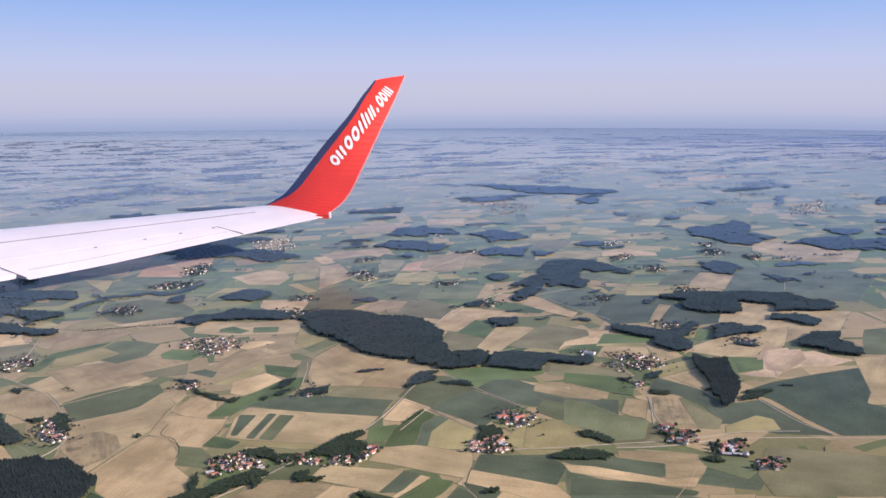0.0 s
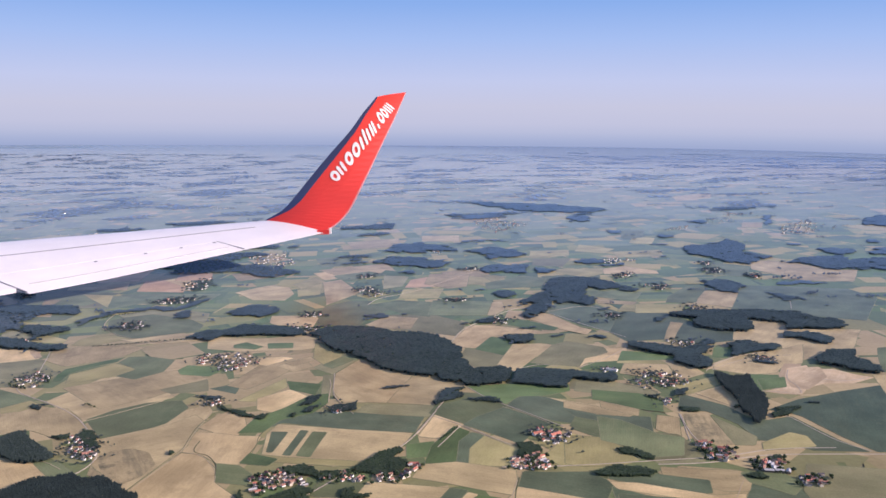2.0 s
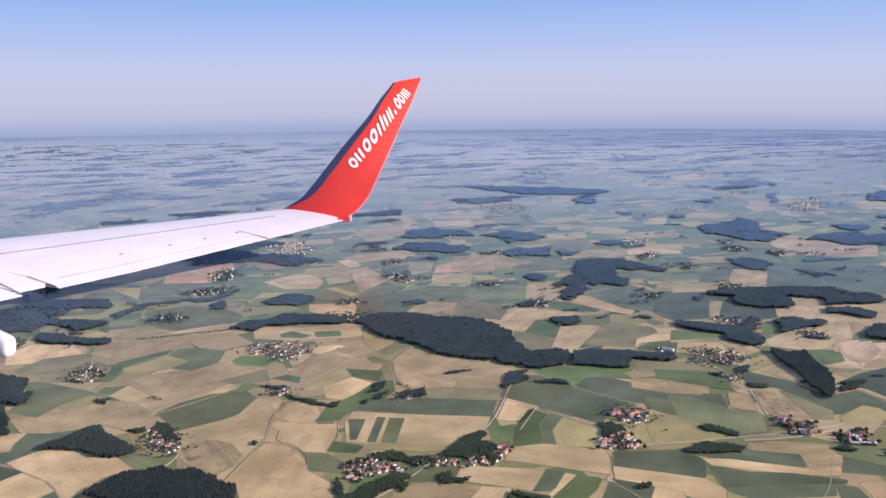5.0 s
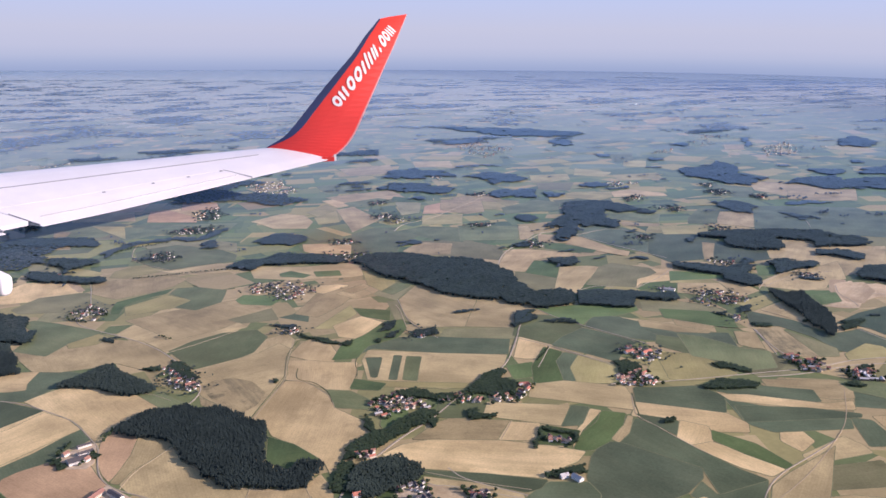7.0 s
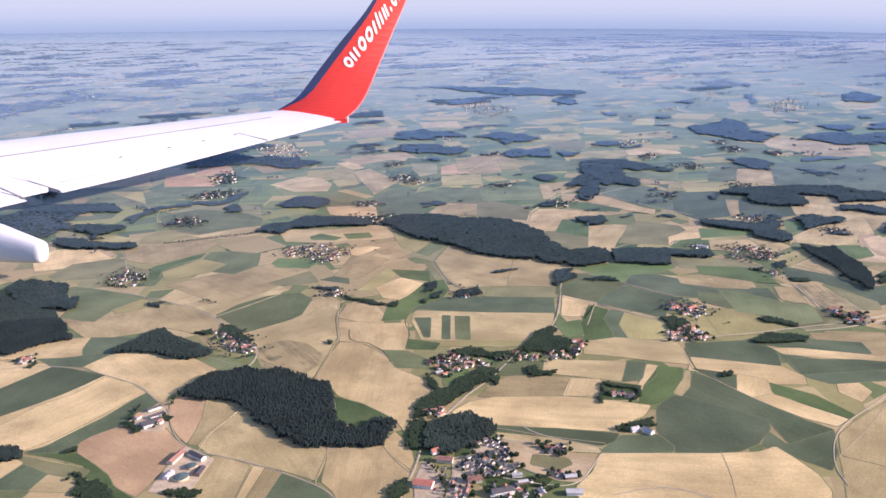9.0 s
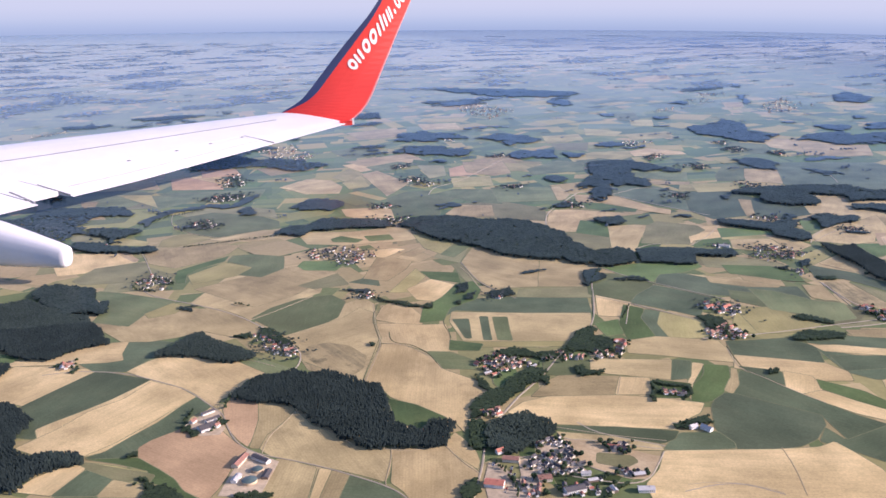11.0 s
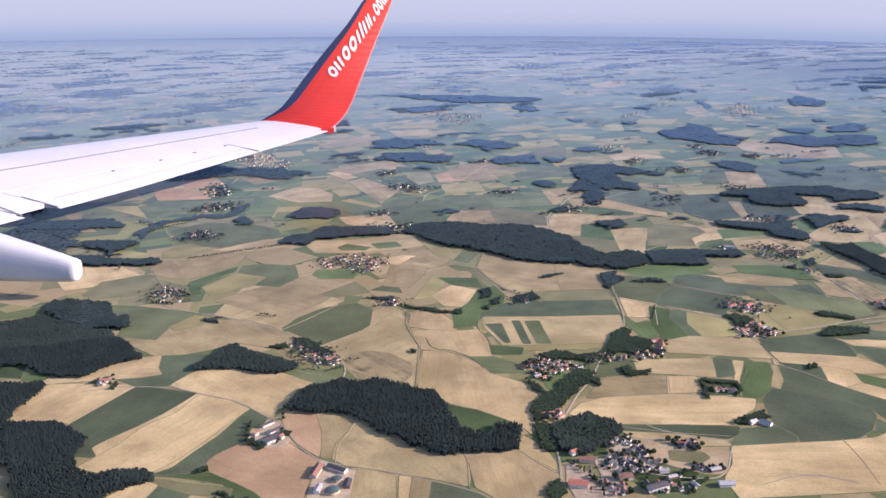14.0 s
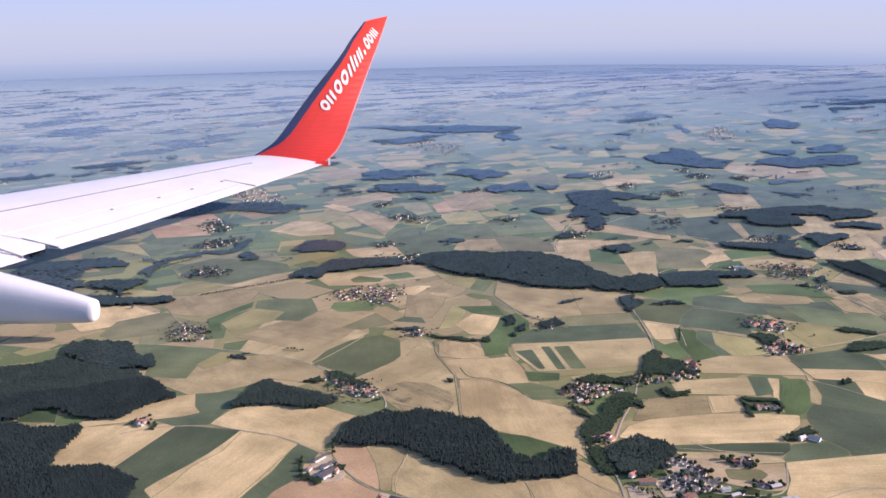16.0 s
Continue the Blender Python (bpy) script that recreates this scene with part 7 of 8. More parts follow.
# ---- villages ----
KINDS = [house_kind(ROOF_MATS[a], WALL_MATS[b], *d) for a, b, d in (
    ("red", 0, (1.15, 0.85, 0.5, 0.36)), ("rust", 0, (1.3, 0.95, 0.52, 0.40)), ("dark", 0, (1.1, 0.9, 0.5, 0.34)),
    ("rust", 1, (1.7, 1.0, 0.55, 0.42)), ("red", 1, (2.2, 1.1, 0.55, 0.42)), ("pale", 2, (2.6, 1.3, 0.55, 0.3)), ("dark", 1, (1.9, 1.2, 0.6, 0.36)))]
KIND_TEXT = ["white plastered house with a red tiled roof", "white house with a rust-brown tiled roof", "white house with a dark grey roof", "cream farmhouse with a rust-brown roof",
             "long cream farmhouse with a bright red roof", "weathered barn with a pale metal roof", "large house with a dark tiled roof"]
for kd, tx in zip(KINDS, KIND_TEXT):
    tagged(kd, tx, "house", "houses")
USED = [False] * len(KINDS)


def tree_kind(seed):
    base = new("tree")
    v, f = broadleaf(seed, 9)
    me = mesh_of("crown", v, f, BROAD)
    part("crown", me, base)
    k = 6
    tv, tf = [], []
    for z, rad in ((-0.03, 0.05), (0.2, 0.032), (0.5, 0.02)):
        tv += [(rad * math.cos(2 * math.pi * a / k), rad * math.sin(2 * math.pi * a / k), z) for a in range(k)]
    for j in range(2):
        tf += [(j * k + a, j * k + (a + 1) % k, (j + 1) * k + (a + 1) % k, (j + 1) * k + a) for a in range(k)]
    part("trunk", mesh_of("trunk", tv, tf, BARK), base)
    return tagged(base, "rounded green broadleaf tree beside the houses", "tree", "trees")


TREE_KINDS = [tree_kind(60 + s) for s in range(4)]
TREE_USED = [False] * 4


def put(kinds, used, k, m, s):
    """The first of a kind is moved into place, the others are copies."""
    m = m @ Matrix.Diagonal((s[0], s[1], s[2], 1))
    if used[k]:
        ob = copy_thing(kinds[k], Matrix.Identity(4))
        ob.matrix_basis = m
    else:
        used[k] = True
        ob = kinds[k]
        ob.matrix_basis = m
    return ob


VILLAGES = [0]


def village(count, *plan, mix=(0, 1, 1, 2, 2, 3, 3, 4, 5, 6, 6), gap=0.86):
    """Houses and garden trees strewn over an outline, turned to a common grain."""
    VILLAGES[0] += 1
    count = int(count * 1.7)
    r = random.Random(900 + VILLAGES[0])
    xs, ys = [p[0] for p in plan], [p[1] for p in plan]
    far = sum(ys) / len(ys)
    grain, spots, tries = r.uniform(0, math.pi), [], 0
    while len(spots) < count and tries < 6000:
        tries += 1
        x, y = r.uniform(min(xs), max(xs)), r.uniform(min(ys), max(ys))
        if not inside(np.array([x]), np.array([y]), plan)[0] or any((x - a) ** 2 + (y - b) ** 2 < gap ** 2 for a, b in spots):
            continue
        spots.append((x, y))
        k = r.choice(mix)
        turn = math.degrees(grain) + r.choice((0, 0, 90)) + r.uniform(-12, 12)
        g = r.uniform(0.52, 0.80)
        if far < 200:
            put(KINDS, USED, k, pose(x, y, 0.135, 0, 0, turn), (g, g, g))
        else:
            FAR_HOUSES.append((x, y, 0.07, g * r.uniform(0.9, 1.6), g * r.uniform(1.0, 1.3), radians(turn)))
    # garden trees round them
    for _ in range(int(count * (1.5 if far < 200 else 0.0))):
        x, y = r.choice(spots)
        x, y = x + r.uniform(-1.9, 1.9), y + r.uniform(-1.9, 1.9)
        if any((x - a) ** 2 + (y - b) ** 2 < 0.6 ** 2 for a, b in spots):
            continue
        s = r.uniform(0.6, 1.2)
        put(TREE_KINDS, TREE_USED, r.randint(0, 3), pose(x, y, 0.10, 0, 0, r.uniform(0, 360)), (s, s, s * r.uniform(0.8, 1.1)))


def estate(count, *plan):
    """A newer housing estate: close-set houses under dark roofs."""
    village(count, *plan, mix=(2, 2, 2, 6, 1), gap=0.9)


def shed(name, x, y, turn, long_, wide, high, rise_, roof, wall, label, category="barn"):
    """A long gabled farm or works building."""
    ob = house_kind(roof, wall, long_, wide, high, rise_)
    ob.name = name
    ob.matrix_basis = pose(x, y, 0.135, 0, 0, turn)
    return tagged(ob, label, category, "large buildings")


def tank(x, y, rad, high, roof, label):
    """A round tank with a low domed cover."""
    base = new("round_tank")
    base.location = (x, y, 0.135)
    k = 28
    ring = lambda q, z: [(q * math.cos(2 * math.pi * a / k), q * math.sin(2 * math.pi * a / k), z) for a in range(k)]
    side = ring(rad, -0.05) + ring(rad, high)
    part("tank_wall", mesh_of("tank_wall", side, [(a, (a + 1) % k, k + (a + 1) % k, k + a) for a in range(k)], CONCRETE), base)
    dome = ring(rad * 1.02, high) + ring(rad * 0.75, high + rad * 0.13) + ring(rad * 0.4, high + rad * 0.22) + [(0, 0, high + rad * 0.25)]
    f = [(j * k + a, j * k + (a + 1) % k, (j + 1) * k + (a + 1) % k, (j + 1) * k + a) for j in range(2) for a in range(k)]
    f += [(2 * k + a, 2 * k + (a + 1) % k, 3 * k) for a in range(k)]
    part("cover", mesh_of("cover", dome, f, roof, True), base, "domed dark green cover")
    return tagged(base, label, "tank", "tanks")


def yard(name, text, *plan):
    """A paved yard: a low slab."""
    n = len(plan)
    z = 0.114 + 0.001 * len(YARDS)
    v = [(x, y, z) for x, y in plan] + [(x, y, -0.02) for x, y in plan]
    ob = new(name, mesh_of(name, v, [tuple(range(n)), *[(i, i + n, (i + 1) % n + n, (i + 1) % n) for i in range(n)]], CONCRETE))
    YARDS.append(ob)
    return tagged(ob, text, "yard", "yards", "structure")


YARDS = []
village(15, (-115.9, 269.3), (-110.3, 275.8), (-101.9, 263.9), (-103.5, 257.4), (-110.8, 259.2))
village(15, (-113.0, 345.3), (-105.2, 351.2), (-99.5, 338.0), (-107.6, 334.6))
village(18, (-119.6, 396.1), (-107.9, 403.2), (-93.8, 400.5), (-103.7, 385.4))
village(46, (-105.7, 538.9), (-85.6, 564.3), (-66.5, 495.9), (-88.4, 486.6))
village(18, (-118.7, 442.7), (-107.6, 460.8), (-98.4, 422.9), (-111.0, 422.4))
village(62, (39.7, 724.6), (69.2, 774.2), (92.2, 694.1), (60.7, 643.5))
village(34, (272.3, 636.4), (318.5, 687.5), (295.3, 609.5), (261.1, 590.8))
village(13, (-39.3, 335.5), (-20.7, 334.2), (-20.5, 326.3), (-36.3, 327.1))
village(7, (-42.4, 236.7), (-39.7, 241.6), (-37.2, 235.0), (-40.3, 233.4))
estate(5, (4.7, 139.2), (8.4, 139.1), (7.9, 136.6), (4.7, 136.8))
village(6, (-14.7, 130.3), (-9.7, 130.6), (-10.5, 123.5), (-14.2, 124.0))
village(9, (-8.1, 126.7), (2.0, 128.0), (2.4, 122.6), (-6.8, 122.1))
village(8, (115.5, 444.1), (127.1, 448.4), (122.6, 433.7), (114.1, 432.4))
village(3, (77.7, 267.6), (84.9, 266.3), (83.4, 261.9), (77.1, 262.2))
village(7, (33.1, 477.5), (41.8, 477.8), (41.6, 467.2), (32.5, 467.1))
village(18, (103.9, 500.1), (127.1, 500.8), (140.6, 492.1), (119.3, 480.6))
village(9, (124.1, 410.6), (135.7, 410.8), (130.3, 398.4))
village(9, (182.3, 435.4), (189.6, 433.4), (183.8, 422.8))
village(6, (168.4, 480.6), (177.5, 480.9), (172.4, 467.8))
village(10, (164.7, 453.4), (174.7, 457.3), (175.5, 443.7), (165.7, 440.1))
village(6, (11.9, 547.9), (20.7, 550.4), (20.7, 533.4))
village(8, (193.5, 653.5), (213.5, 659.4), (208.0, 634.6), (190.2, 633.7))
village(3, (4.8, 139.0), (7.8, 138.1), (7.9, 136.0), (4.8, 137.0))
village(4, (4.4, 130.2), (7.8, 129.8), (7.6, 127.7), (4.4, 128.2))
village(34, (-60.4, 284.5), (-58.2, 293.8), (-46.9, 294.3), (-38.3, 289.1), (-36.3, 279.3), (-42.0, 276.0), (-46.2, 267.3), (-49.0, 273.0), (-52.2, 281.8), (-57.5, 281.2))
village(14, (-20.3, 419.0), (-12.3, 419.7), (-5.3, 407.6), (-0.6, 401.5), (-7.3, 395.7), (-14.9, 401.5))
village(7, (-36.0, 361.0), (-28.2, 359.6), (-27.9, 353.4), (-35.3, 354.8))
village(6, (-23.6, 460.5), (-15.7, 458.7), (-15.6, 449.6), (-22.1, 449.3))
village(8, (46.9, 344.1), (53.1, 340.7), (52.7, 333.3), (46.0, 332.4))
village(7, (93.8, 346.6), (99.9, 345.4), (98.3, 340.0), (93.1, 342.2))
village(7, (25.6, 389.1), (35.7, 387.1), (34.9, 380.4), (24.9, 380.4))
village(9, (131.8, 362.5), (138.9, 359.8), (133.1, 347.3), (128.3, 350.7))
village(8, (108.9, 302.7), (118.5, 298.3), (115.0, 291.1), (108.1, 298.4))
village(10, (133.2, 278.2), (138.9, 274.1), (135.3, 268.3), (130.7, 270.1))
village(28, (91.1, 261.6), (101.6, 257.7), (104.2, 248.2), (97.0, 245.0), (88.0, 244.2), (87.4, 253.0))
village(9, (-199.6, 430.1), (-188.8, 427.3), (-185.1, 411.0), (-195.3, 415.9))
village(12, (-163.6, 304.7), (-161.4, 315.5), (-152.0, 311.6), (-149.5, 303.6), (-155.5, 301.4), (-159.9, 296.7))
village(8, (-146.0, 321.6), (-140.0, 321.4), (-136.2, 315.9), (-139.8, 313.7), (-144.5, 315.0))
village(18, (89.5, 199.8), (92.2, 200.8), (98.1, 195.3), (100.4, 191.0), (97.0, 187.7), (91.9, 188.9), (91.3, 195.3))
village(4, (91.5, 234.8), (94.0, 234.7), (92.7, 228.2), (89.9, 228.3))
village(14, (101.7, 187.7), (107.9, 188.4), (107.8, 180.7), (101.7, 180.9))
village(9, (108.0, 179.4), (113.5, 178.9), (112.4, 173.3), (106.8, 173.0))
village(5, (-116.8, 201.4), (-113.4, 201.2), (-111.9, 197.4), (-115.1, 197.2))
village(22, (-71.4, 210.7), (-68.7, 212.4), (-65.0, 211.1), (-62.7, 206.1), (-59.1, 201.3), (-57.9, 195.4), (-61.2, 195.2), (-64.8, 198.2), (-67.0, 203.3))
village(5, (-5.9, 227.6), (-2.8, 230.9), (1.6, 231.3), (-0.1, 226.5))
village(6, (23.1, 160.6), (27.3, 158.4), (26.3, 156.9), (22.2, 158.2))
village(26, (-14.9, 181.1), (-13.4, 184.3), (-9.1, 186.3), (-4.7, 182.8), (-0.9, 180.5), (-1.3, 177.3), (-4.0, 177.1), (-8.0, 176.1), (-11.4, 174.2), (-13.9, 176.1))
village(4, (0.6, 182.0), (6.4, 184.4), (5.4, 182.2), (1.0, 180.2))
village(5, (6.8, 183.0), (11.5, 182.2), (11.0, 179.6), (6.4, 180.0))
village(5, (14.5, 183.5), (18.6, 183.8), (17.6, 179.2), (13.7, 179.5))
village(6, (21.2, 189.2), (24.0, 188.7), (21.8, 180.9), (19.4, 181.2))
village(5, (-18.0, 157.4), (-13.3, 158.2), (-12.9, 154.8), (-16.4, 153.6))
village(15, (51.1, 210.2), (56.8, 212.0), (61.4, 207.2), (60.3, 200.9), (54.1, 200.1))
village(20, (45.4, 191.4), (51.7, 194.3), (57.3, 186.4), (50.9, 183.7), (45.1, 185.9))
estate(20, (-11.1, 137.1), (-6.9, 137.5), (-3.4, 136.0), (-1.3, 132.7), (-2.1, 130.9), (-5.2, 130.4), (-9.7, 131.0), (-11.5, 133.2))
estate(11, (-8.4, 143.1), (-3.3, 144.1), (-2.0, 136.8), (-3.4, 136.0), (-5.6, 139.4), (-8.7, 140.5))
yard("works_yard", "pale concrete yard of the biogas works", (-64.3, 149.4), (-57.7, 143.6), (-58.4, 139.9), (-60.1, 131.7), (-67.5, 133.4), (-65.8, 142.9))
shed("brown_barn", -65.0, 144.6, 69, 4.4, 1.4, 0.5, 0.35, ROOF_MATS["rust"], WALL_MATS[1], "low barn with a reddish brown roof beside the yard", "barn")
shed("works_hall", -61.1, 144.6, -42, 4.2, 1.2, 0.55, 0.3, ROOF_MATS["dark"], WALL_MATS[0], "long works hall with a dark solar-clad roof", "hall")
shed("white_hall", -64.9, 138.2, 73, 2.4, 1.1, 0.55, 0.2, ROOF_MATS["pale"], WALL_MATS[0], "small hall with a white metal roof", "hall")
shed("silage_shed", -59.5, 138.9, 78, 2.8, 1.3, 0.4, 0.2, ROOF_MATS["dark"], WALL_MATS[2], "flat dark roofed silage shed", "barn")
tank(-61.4, 140.9, 1.05, 0.45, WATER, "round concrete tank with a dark green dome")
tank(-62.4, 137.2, 1.4, 0.45, WATER, "large round concrete tank with a dark green dome")
yard("farm_yard", "pale paved farmyard between the barns", (-78.8, 161.7), (-75.2, 167.2), (-72.6, 167.9), (-70.0, 159.1), (-70.7, 156.4), (-74.7, 156.6), (-77.0, 158.8))
shed("farm_barn", -73.7, 159.6, 34, 3.5, 2.4, 0.6, 0.5, ROOF_MATS["dark"], WALL_MATS[0], "large white farm barn with a dark grey roof", "barn")
shed("farm_barn", -73.2, 163.1, 36, 3.0, 1.0, 0.5, 0.3, ROOF_MATS["dark"], WALL_MATS[0], "long white farm shed with a grey roof", "barn")
shed("farm_barn", -74.7, 166.6, 37, 2.8, 0.9, 0.45, 0.25, ROOF_MATS["dark"], WALL_MATS[0], "narrow white farm shed with a grey-green roof", "barn")
shed("farm_house", -77.1, 162.8, 59, 1.3, 0.9, 0.5, 0.4, ROOF_MATS["rust"], WALL_MATS[0], "small white farmhouse with a brown roof", "house")
shed("farm_house", -71.8, 160.0, 61, 1.2, 0.9, 0.5, 0.4, ROOF_MATS["rust"], WALL_MATS[0], "white farmhouse with a brown roof", "house")
yard("market_yard", "beige paved parking yard of the market hall", (-18.7, 136.6), (-17.1, 136.7), (-14.2, 129.7), (-14.8, 121.9), (-20.6, 121.8), (-20.5, 130.6))
shed("market_hall", -18.8, 128.9, -21, 3.4, 2.0, 0.6, 0.35, ROOF_MATS["red"], WALL_MATS[0], "market hall with a bright red roof", "hall")
shed("pink_hall", -14.5, 136.6, -18, 3.0, 1.4, 0.55, 0.3, ROOF_MATS["rust"], WALL_MATS[1], "commercial hall with a faded pink roof", "hall")
shed("red_house", -16.1, 139.7, 21, 1.4, 1.0, 0.6, 0.45, ROOF_MATS["red"], WALL_MATS[0], "white house with a red roof above the yard", "house")
shed("brown_hall", -9.8, 129.1, 2, 2.4, 1.6, 0.6, 0.4, ROOF_MATS["rust"], WALL_MATS[1], "hall with a reddish brown roof", "hall")
shed("long_hall", -5.5, 124.6, 11, 3.6, 1.7, 0.7, 0.35, ROOF_MATS["dark"], WALL_MATS[0], "long white hall with a grey solar roof", "hall")
shed("white_hall", -2.2, 129.6, -3, 1.7, 0.9, 0.5, 0.2, ROOF_MATS["pale"], WALL_MATS[0], "new white hall at the edge of the building site", "hall")
shed("grey_hall", 6.6, 122.9, -8, 2.8, 1.4, 0.5, 0.3, ROOF_MATS["pale"], WALL_MATS[0], "hall with a pale grey metal roof", "hall")
shed("red_farm", -114.1, 199.1, 24, 2.2, 1.1, 0.5, 0.4, ROOF_MATS["rust"], WALL_MATS[0], "lone farm with a rust-red roof", "house")
shed("lone_farm", 25.2, 141.8, -56, 2.2, 1.2, 0.5, 0.4, ROOF_MATS["pale"], WALL_MATS[0], "lone farm with a pale roof beside trees", "house")
shed("lone_farm", 22.9, 142.8, 18, 1.6, 0.9, 0.5, 0.4, ROOF_MATS["pale"], WALL_MATS[0], "lone farm barn with a pale roof beside trees", "barn")
shed("farm_barn", -60.1, 198.3, 27, 2.4, 1.1, 0.5, 0.4, ROOF_MATS["rust"], WALL_MATS[0], "farm barn with a rust-red roof beside the road", "barn")
shed("farm_barn", 57.4, 206.0, 34, 3.0, 1.2, 0.5, 0.4, ROOF_MATS["red"], WALL_MATS[0], "long barn with a bright red roof", "barn")
shed("farm_barn", 53.0, 207.1, 27, 2.6, 1.2, 0.5, 0.4, ROOF_MATS["red"], WALL_MATS[0], "long barn with a bright red roof", "barn")
shed("farm_barn", 21.9, 188.9, 0, 2.6, 1.0, 0.4, 0.2, ROOF_MATS["red"], WALL_MATS[1], "low building with a bright orange-red roof", "barn")
shed("works_hall", 82.1, 263.4, -31, 3.6, 1.4, 0.5, 0.3, ROOF_MATS["pale"], WALL_MATS[0], "long hall with a white roof beside the wood", "hall")
yard("town_ground", "grey paved ground between the houses", (-13.2, 136.4), (-8.4, 137.2), (-2.8, 134.7), (-1.4, 130.2), (-8.7, 130.5), (-14.3, 122.7), (-16.2, 122.9), (-13.6, 131.5))
yard("town_ground", "grey paved ground between the houses", (-9.0, 141.0), (-6.0, 142.1), (-3.0, 141.9), (-3.0, 137.2), (-8.3, 138.0))


# ---- parked cars ----
CAR_PAINTS = [plain("silver_car_paint", (0.55, 0.55, 0.57, 1), 0.3), plain("dark_car_paint", (0.05, 0.055, 0.065, 1), 0.3), plain("white_car_paint", (0.75, 0.75, 0.74, 1), 0.3), plain("red_car_paint", (0.42, 0.05, 0.04, 1), 0.3)]
TYRE = plain("tyre_rubber", (0.03, 0.03, 0.03, 1), 0.9)


def car_kind(colour, text):
    base = new("parked_car")
    side = [(-0.22, 0.03), (0.22, 0.03), (0.225, 0.075), (0.19, 0.095), (0.09, 0.10), (-0.19, 0.10), (-0.225, 0.085)]
    k = len(side)
    v = [(x, y, z) for y in (-0.09, 0.09) for x, z in side]
    part("body", mesh_of("body", v, [tuple(range(k - 1, -1, -1)), tuple(range(k, 2 * k)), *[(a, (a + 1) % k, k + (a + 1) % k, k + a) for a in range(k)]], colour), base)
    low = [(-0.18, -0.082, 0.10), (0.09, -0.082, 0.10), (0.09, 0.082, 0.10), (-0.18, 0.082, 0.10)]
    top = [(-0.14, -0.068, 0.148), (0.02, -0.068, 0.148), (0.02, 0.068, 0.148), (-0.14, 0.068, 0.148)]
    part("cabin", mesh_of("cabin", low + top, [(a, (a + 1) % 4, 4 + (a + 1) % 4, 4 + a) for a in range(4)] + [(4, 5, 6, 7)], GLASS_DARK), base, "dark glazed cabin")
    n = 10
    wv = [(0.033 * math.cos(6.2832 * a / n), y, 0.033 * math.sin(6.2832 * a / n)) for y in (-0.014, 0.014) for a in range(n)]
    wheel = mesh_of("wheel", wv, [tuple(range(n)), tuple(range(2 * n - 1, n - 1, -1)), *[(a, n + a, n + (a + 1) % n, (a + 1) % n) for a in range(n)]], TYRE)
    for x in (-0.13, 0.13):
        for y in (-0.08, 0.08):
            part("wheel", wheel, base).location = (x, y, 0.033)
    return tagged(base, text, "car", "parked cars")


CARS = [car_kind(c, t) for c, t in zip(CAR_PAINTS, ("silver-grey car parked on the paved yard", "black car parked on the paved yard", "white car parked on the paved yard", "red car parked on the paved yard"))]
CAR_USED = [False] * 4


def parking(count, x, y, turn, gap=0.34):
    """One row of parked cars, some bays empty."""
    r = random.Random(int(x * 31 + y * 7))
    d = Vector((math.cos(radians(turn)), math.sin(radians(turn))))
    for i in range(count):
        if r.random() < 0.25:
            continue
        q = Vector((x, y)) + d * gap * i
        put(CARS, CAR_USED, r.choice((0, 0, 1, 1, 2, 2, 3)), pose(q.x, q.y, 0.135, 0, 0, turn + 90 + r.uniform(-4, 4)), (1, 1, 1))


parking(7, -18.1, 128.6, 70)
parking(8, -15.4, 132.2, 72)
parking(8, -15.5, 129.7, 70)
parking(7, -15.3, 126.4, 66)
parking(6, -11.9, 132.3, 70)
parking(6, -12.0, 129.0, 68)
parking(4, -18.0, 135.5, 68)
parking(7, -13.6, 128.4, 72)
parking(6, -17.5, 126.0, 70)
parking(5, -12.4, 125.7, 64)


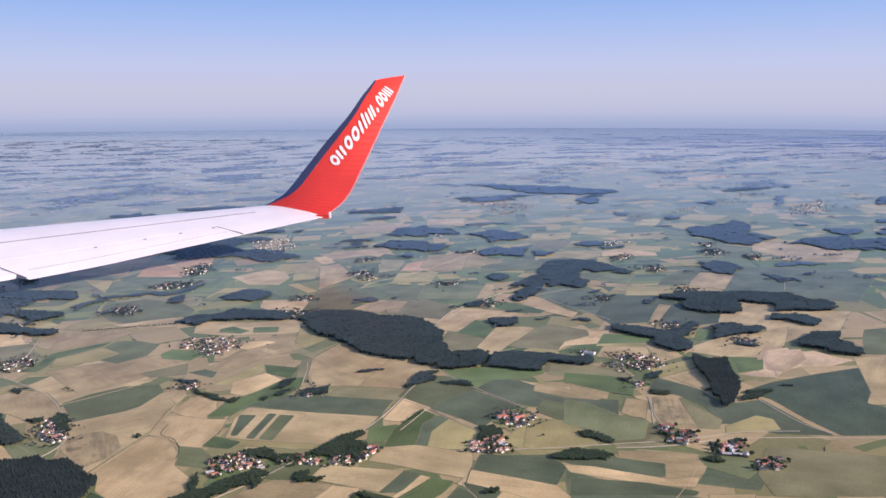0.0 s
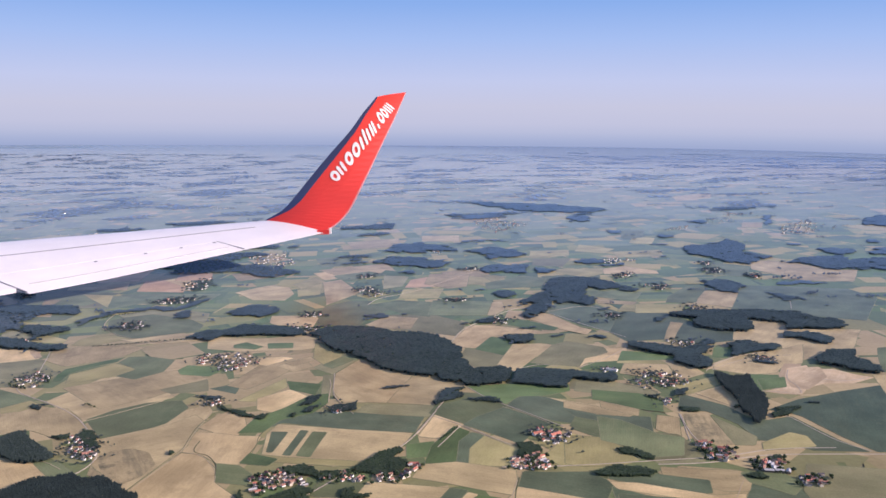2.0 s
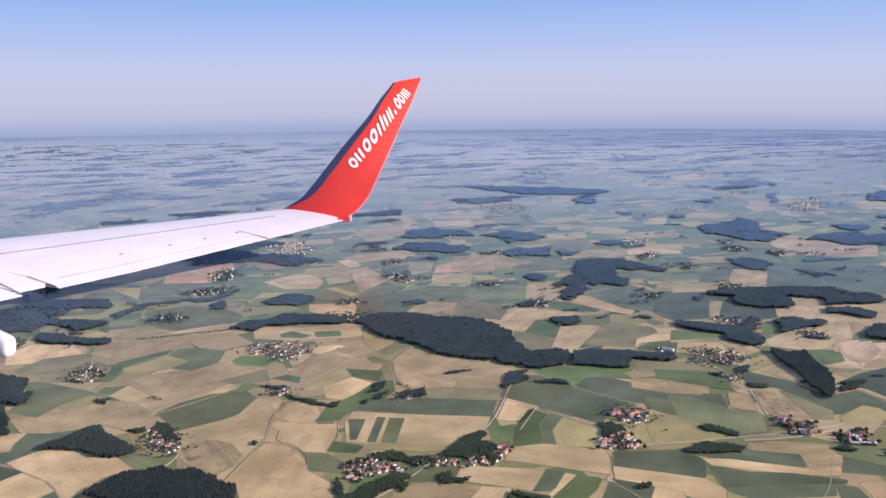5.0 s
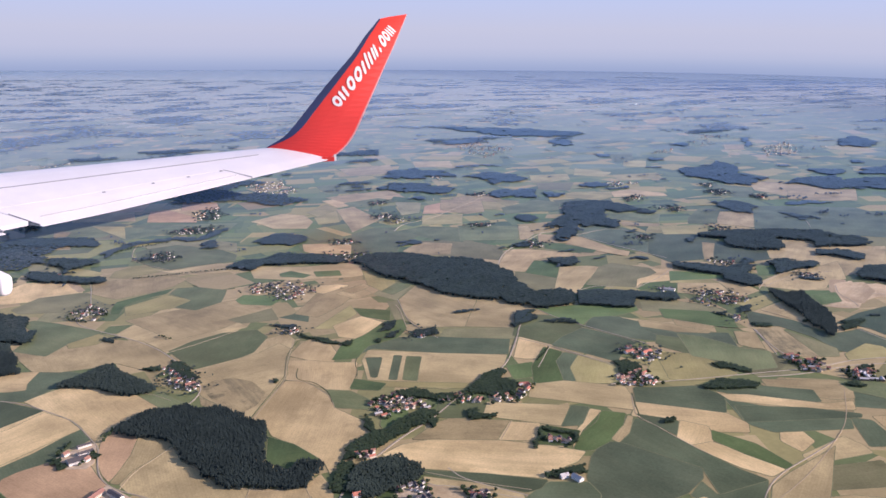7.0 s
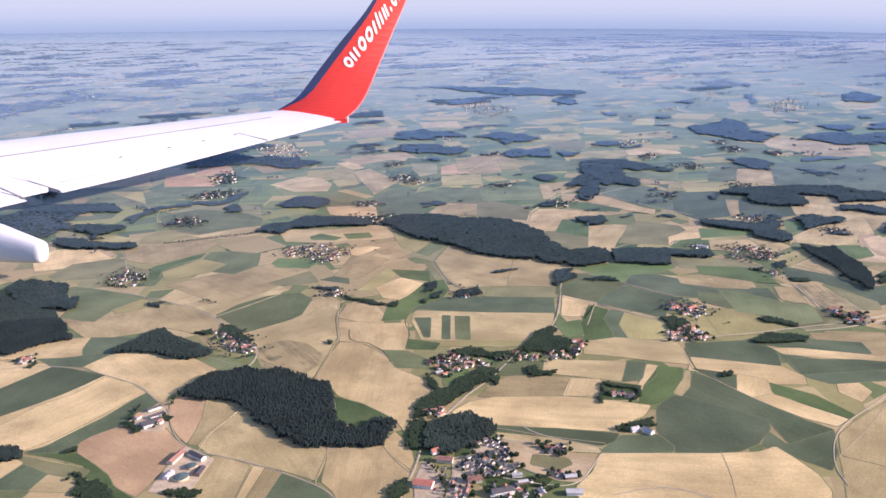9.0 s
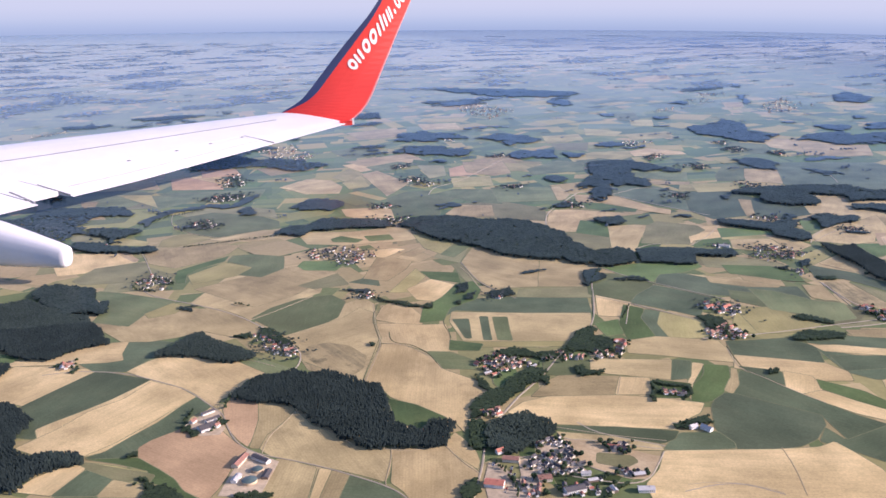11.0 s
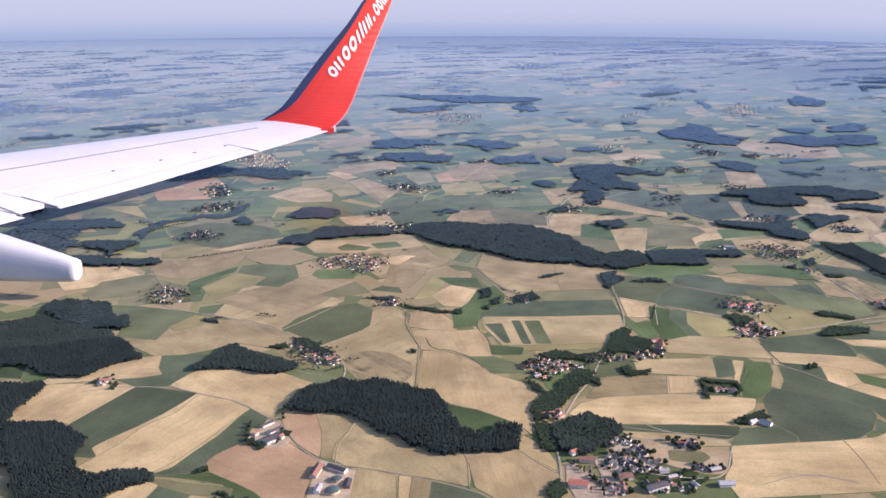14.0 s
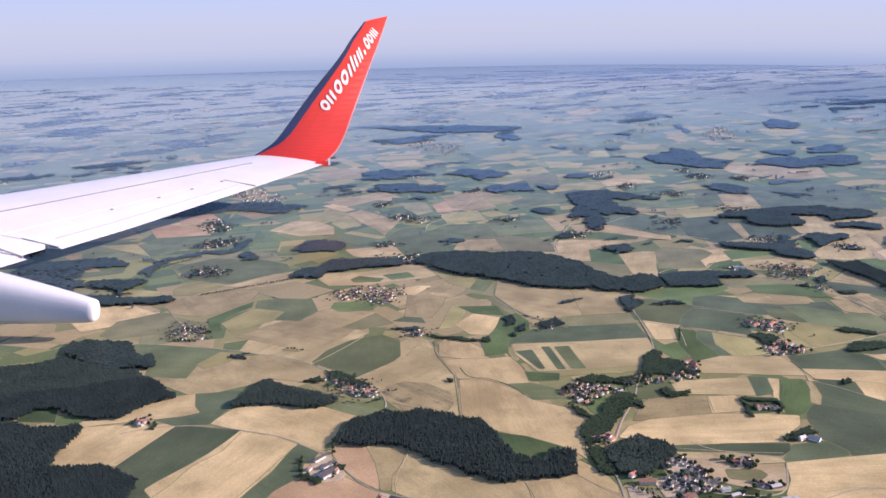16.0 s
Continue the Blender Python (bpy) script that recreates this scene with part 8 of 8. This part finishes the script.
def build_far_houses():
    """Houses of the distant villages: small gabled blocks, some roofs red, some dark, walls pale."""
    wall_v = [(-.5, -.4, -.05), (.5, -.4, -.05), (.5, .4, -.05), (-.5, .4, -.05), (-.5, -.4, .5), (.5, -.4, .5), (.5, .4, .5), (-.5, .4, .5), (-.5, 0, .84), (.5, 0, .84)]
    wall_f = [(0, 1, 5), (0, 5, 4), (2, 3, 7), (2, 7, 6), (1, 2, 6), (1, 6, 5), (5, 6, 9), (3, 0, 4), (3, 4, 7), (7, 4, 8)]
    roof_v = [(-.56, -.47, .45), (.56, -.47, .45), (.56, 0, .87), (-.56, 0, .87), (.56, .47, .45), (-.56, .47, .45)]
    roof_f = [(0, 1, 2), (0, 2, 3), (3, 2, 4), (3, 4, 5)]
    pl = np.array(FAR_HOUSES)
    base = new("distant_houses", big_mesh("distant_houses", *soup("w", wall_v, wall_f, pl, None), WALL_MATS[0]))
    tagged(base, "clusters of small white distant village houses", "houses", "", "stuff")
    for k, (key, text) in enumerate((("red", "red tiled roofs"), ("rust", "rust-brown roofs"), ("dark", "dark grey roofs"))):
        some = pl[[i for i in range(len(pl)) if (0, 2, 1, 2, 2, 2, 2)[i % 7] == k]]
        ob = part("roofs", big_mesh("roofs", *soup("r", roof_v, roof_f, some, None), ROOF_MATS[key]), base, text)
        ob["kind"] = "stuff"
    # trees between them
    r = np.random.RandomState(77)
    tr = np.array([(x + r.normal() * 2.6, y + r.normal() * 2.6, z, r.uniform(0.9, 2.1) * (0.7 + y / 900), r.uniform(0.7, 1.3), r.uniform(0, 6)) for x, y, z, *_ in FAR_HOUSES + FAR_HOUSES + FAR_HOUSES if r.uniform() < (0.9 if y < 480 else 0.34)])
    for some, leaves in ((tr[tr[:, 1] < 300] * np.array([1, 1, 1, 0.7, 0.8, 1]), MIXED), (tr[(tr[:, 1] >= 300) & (tr[:, 1] < 480)], HAZY_LEAVES), (tr[tr[:, 1] >= 480] * np.array([1, 1, 1, 1, 0.6, 1]), HORIZON_HAZE_LEAVES)):
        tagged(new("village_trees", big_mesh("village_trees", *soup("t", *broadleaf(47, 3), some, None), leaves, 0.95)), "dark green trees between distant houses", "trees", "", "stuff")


build_far_houses()
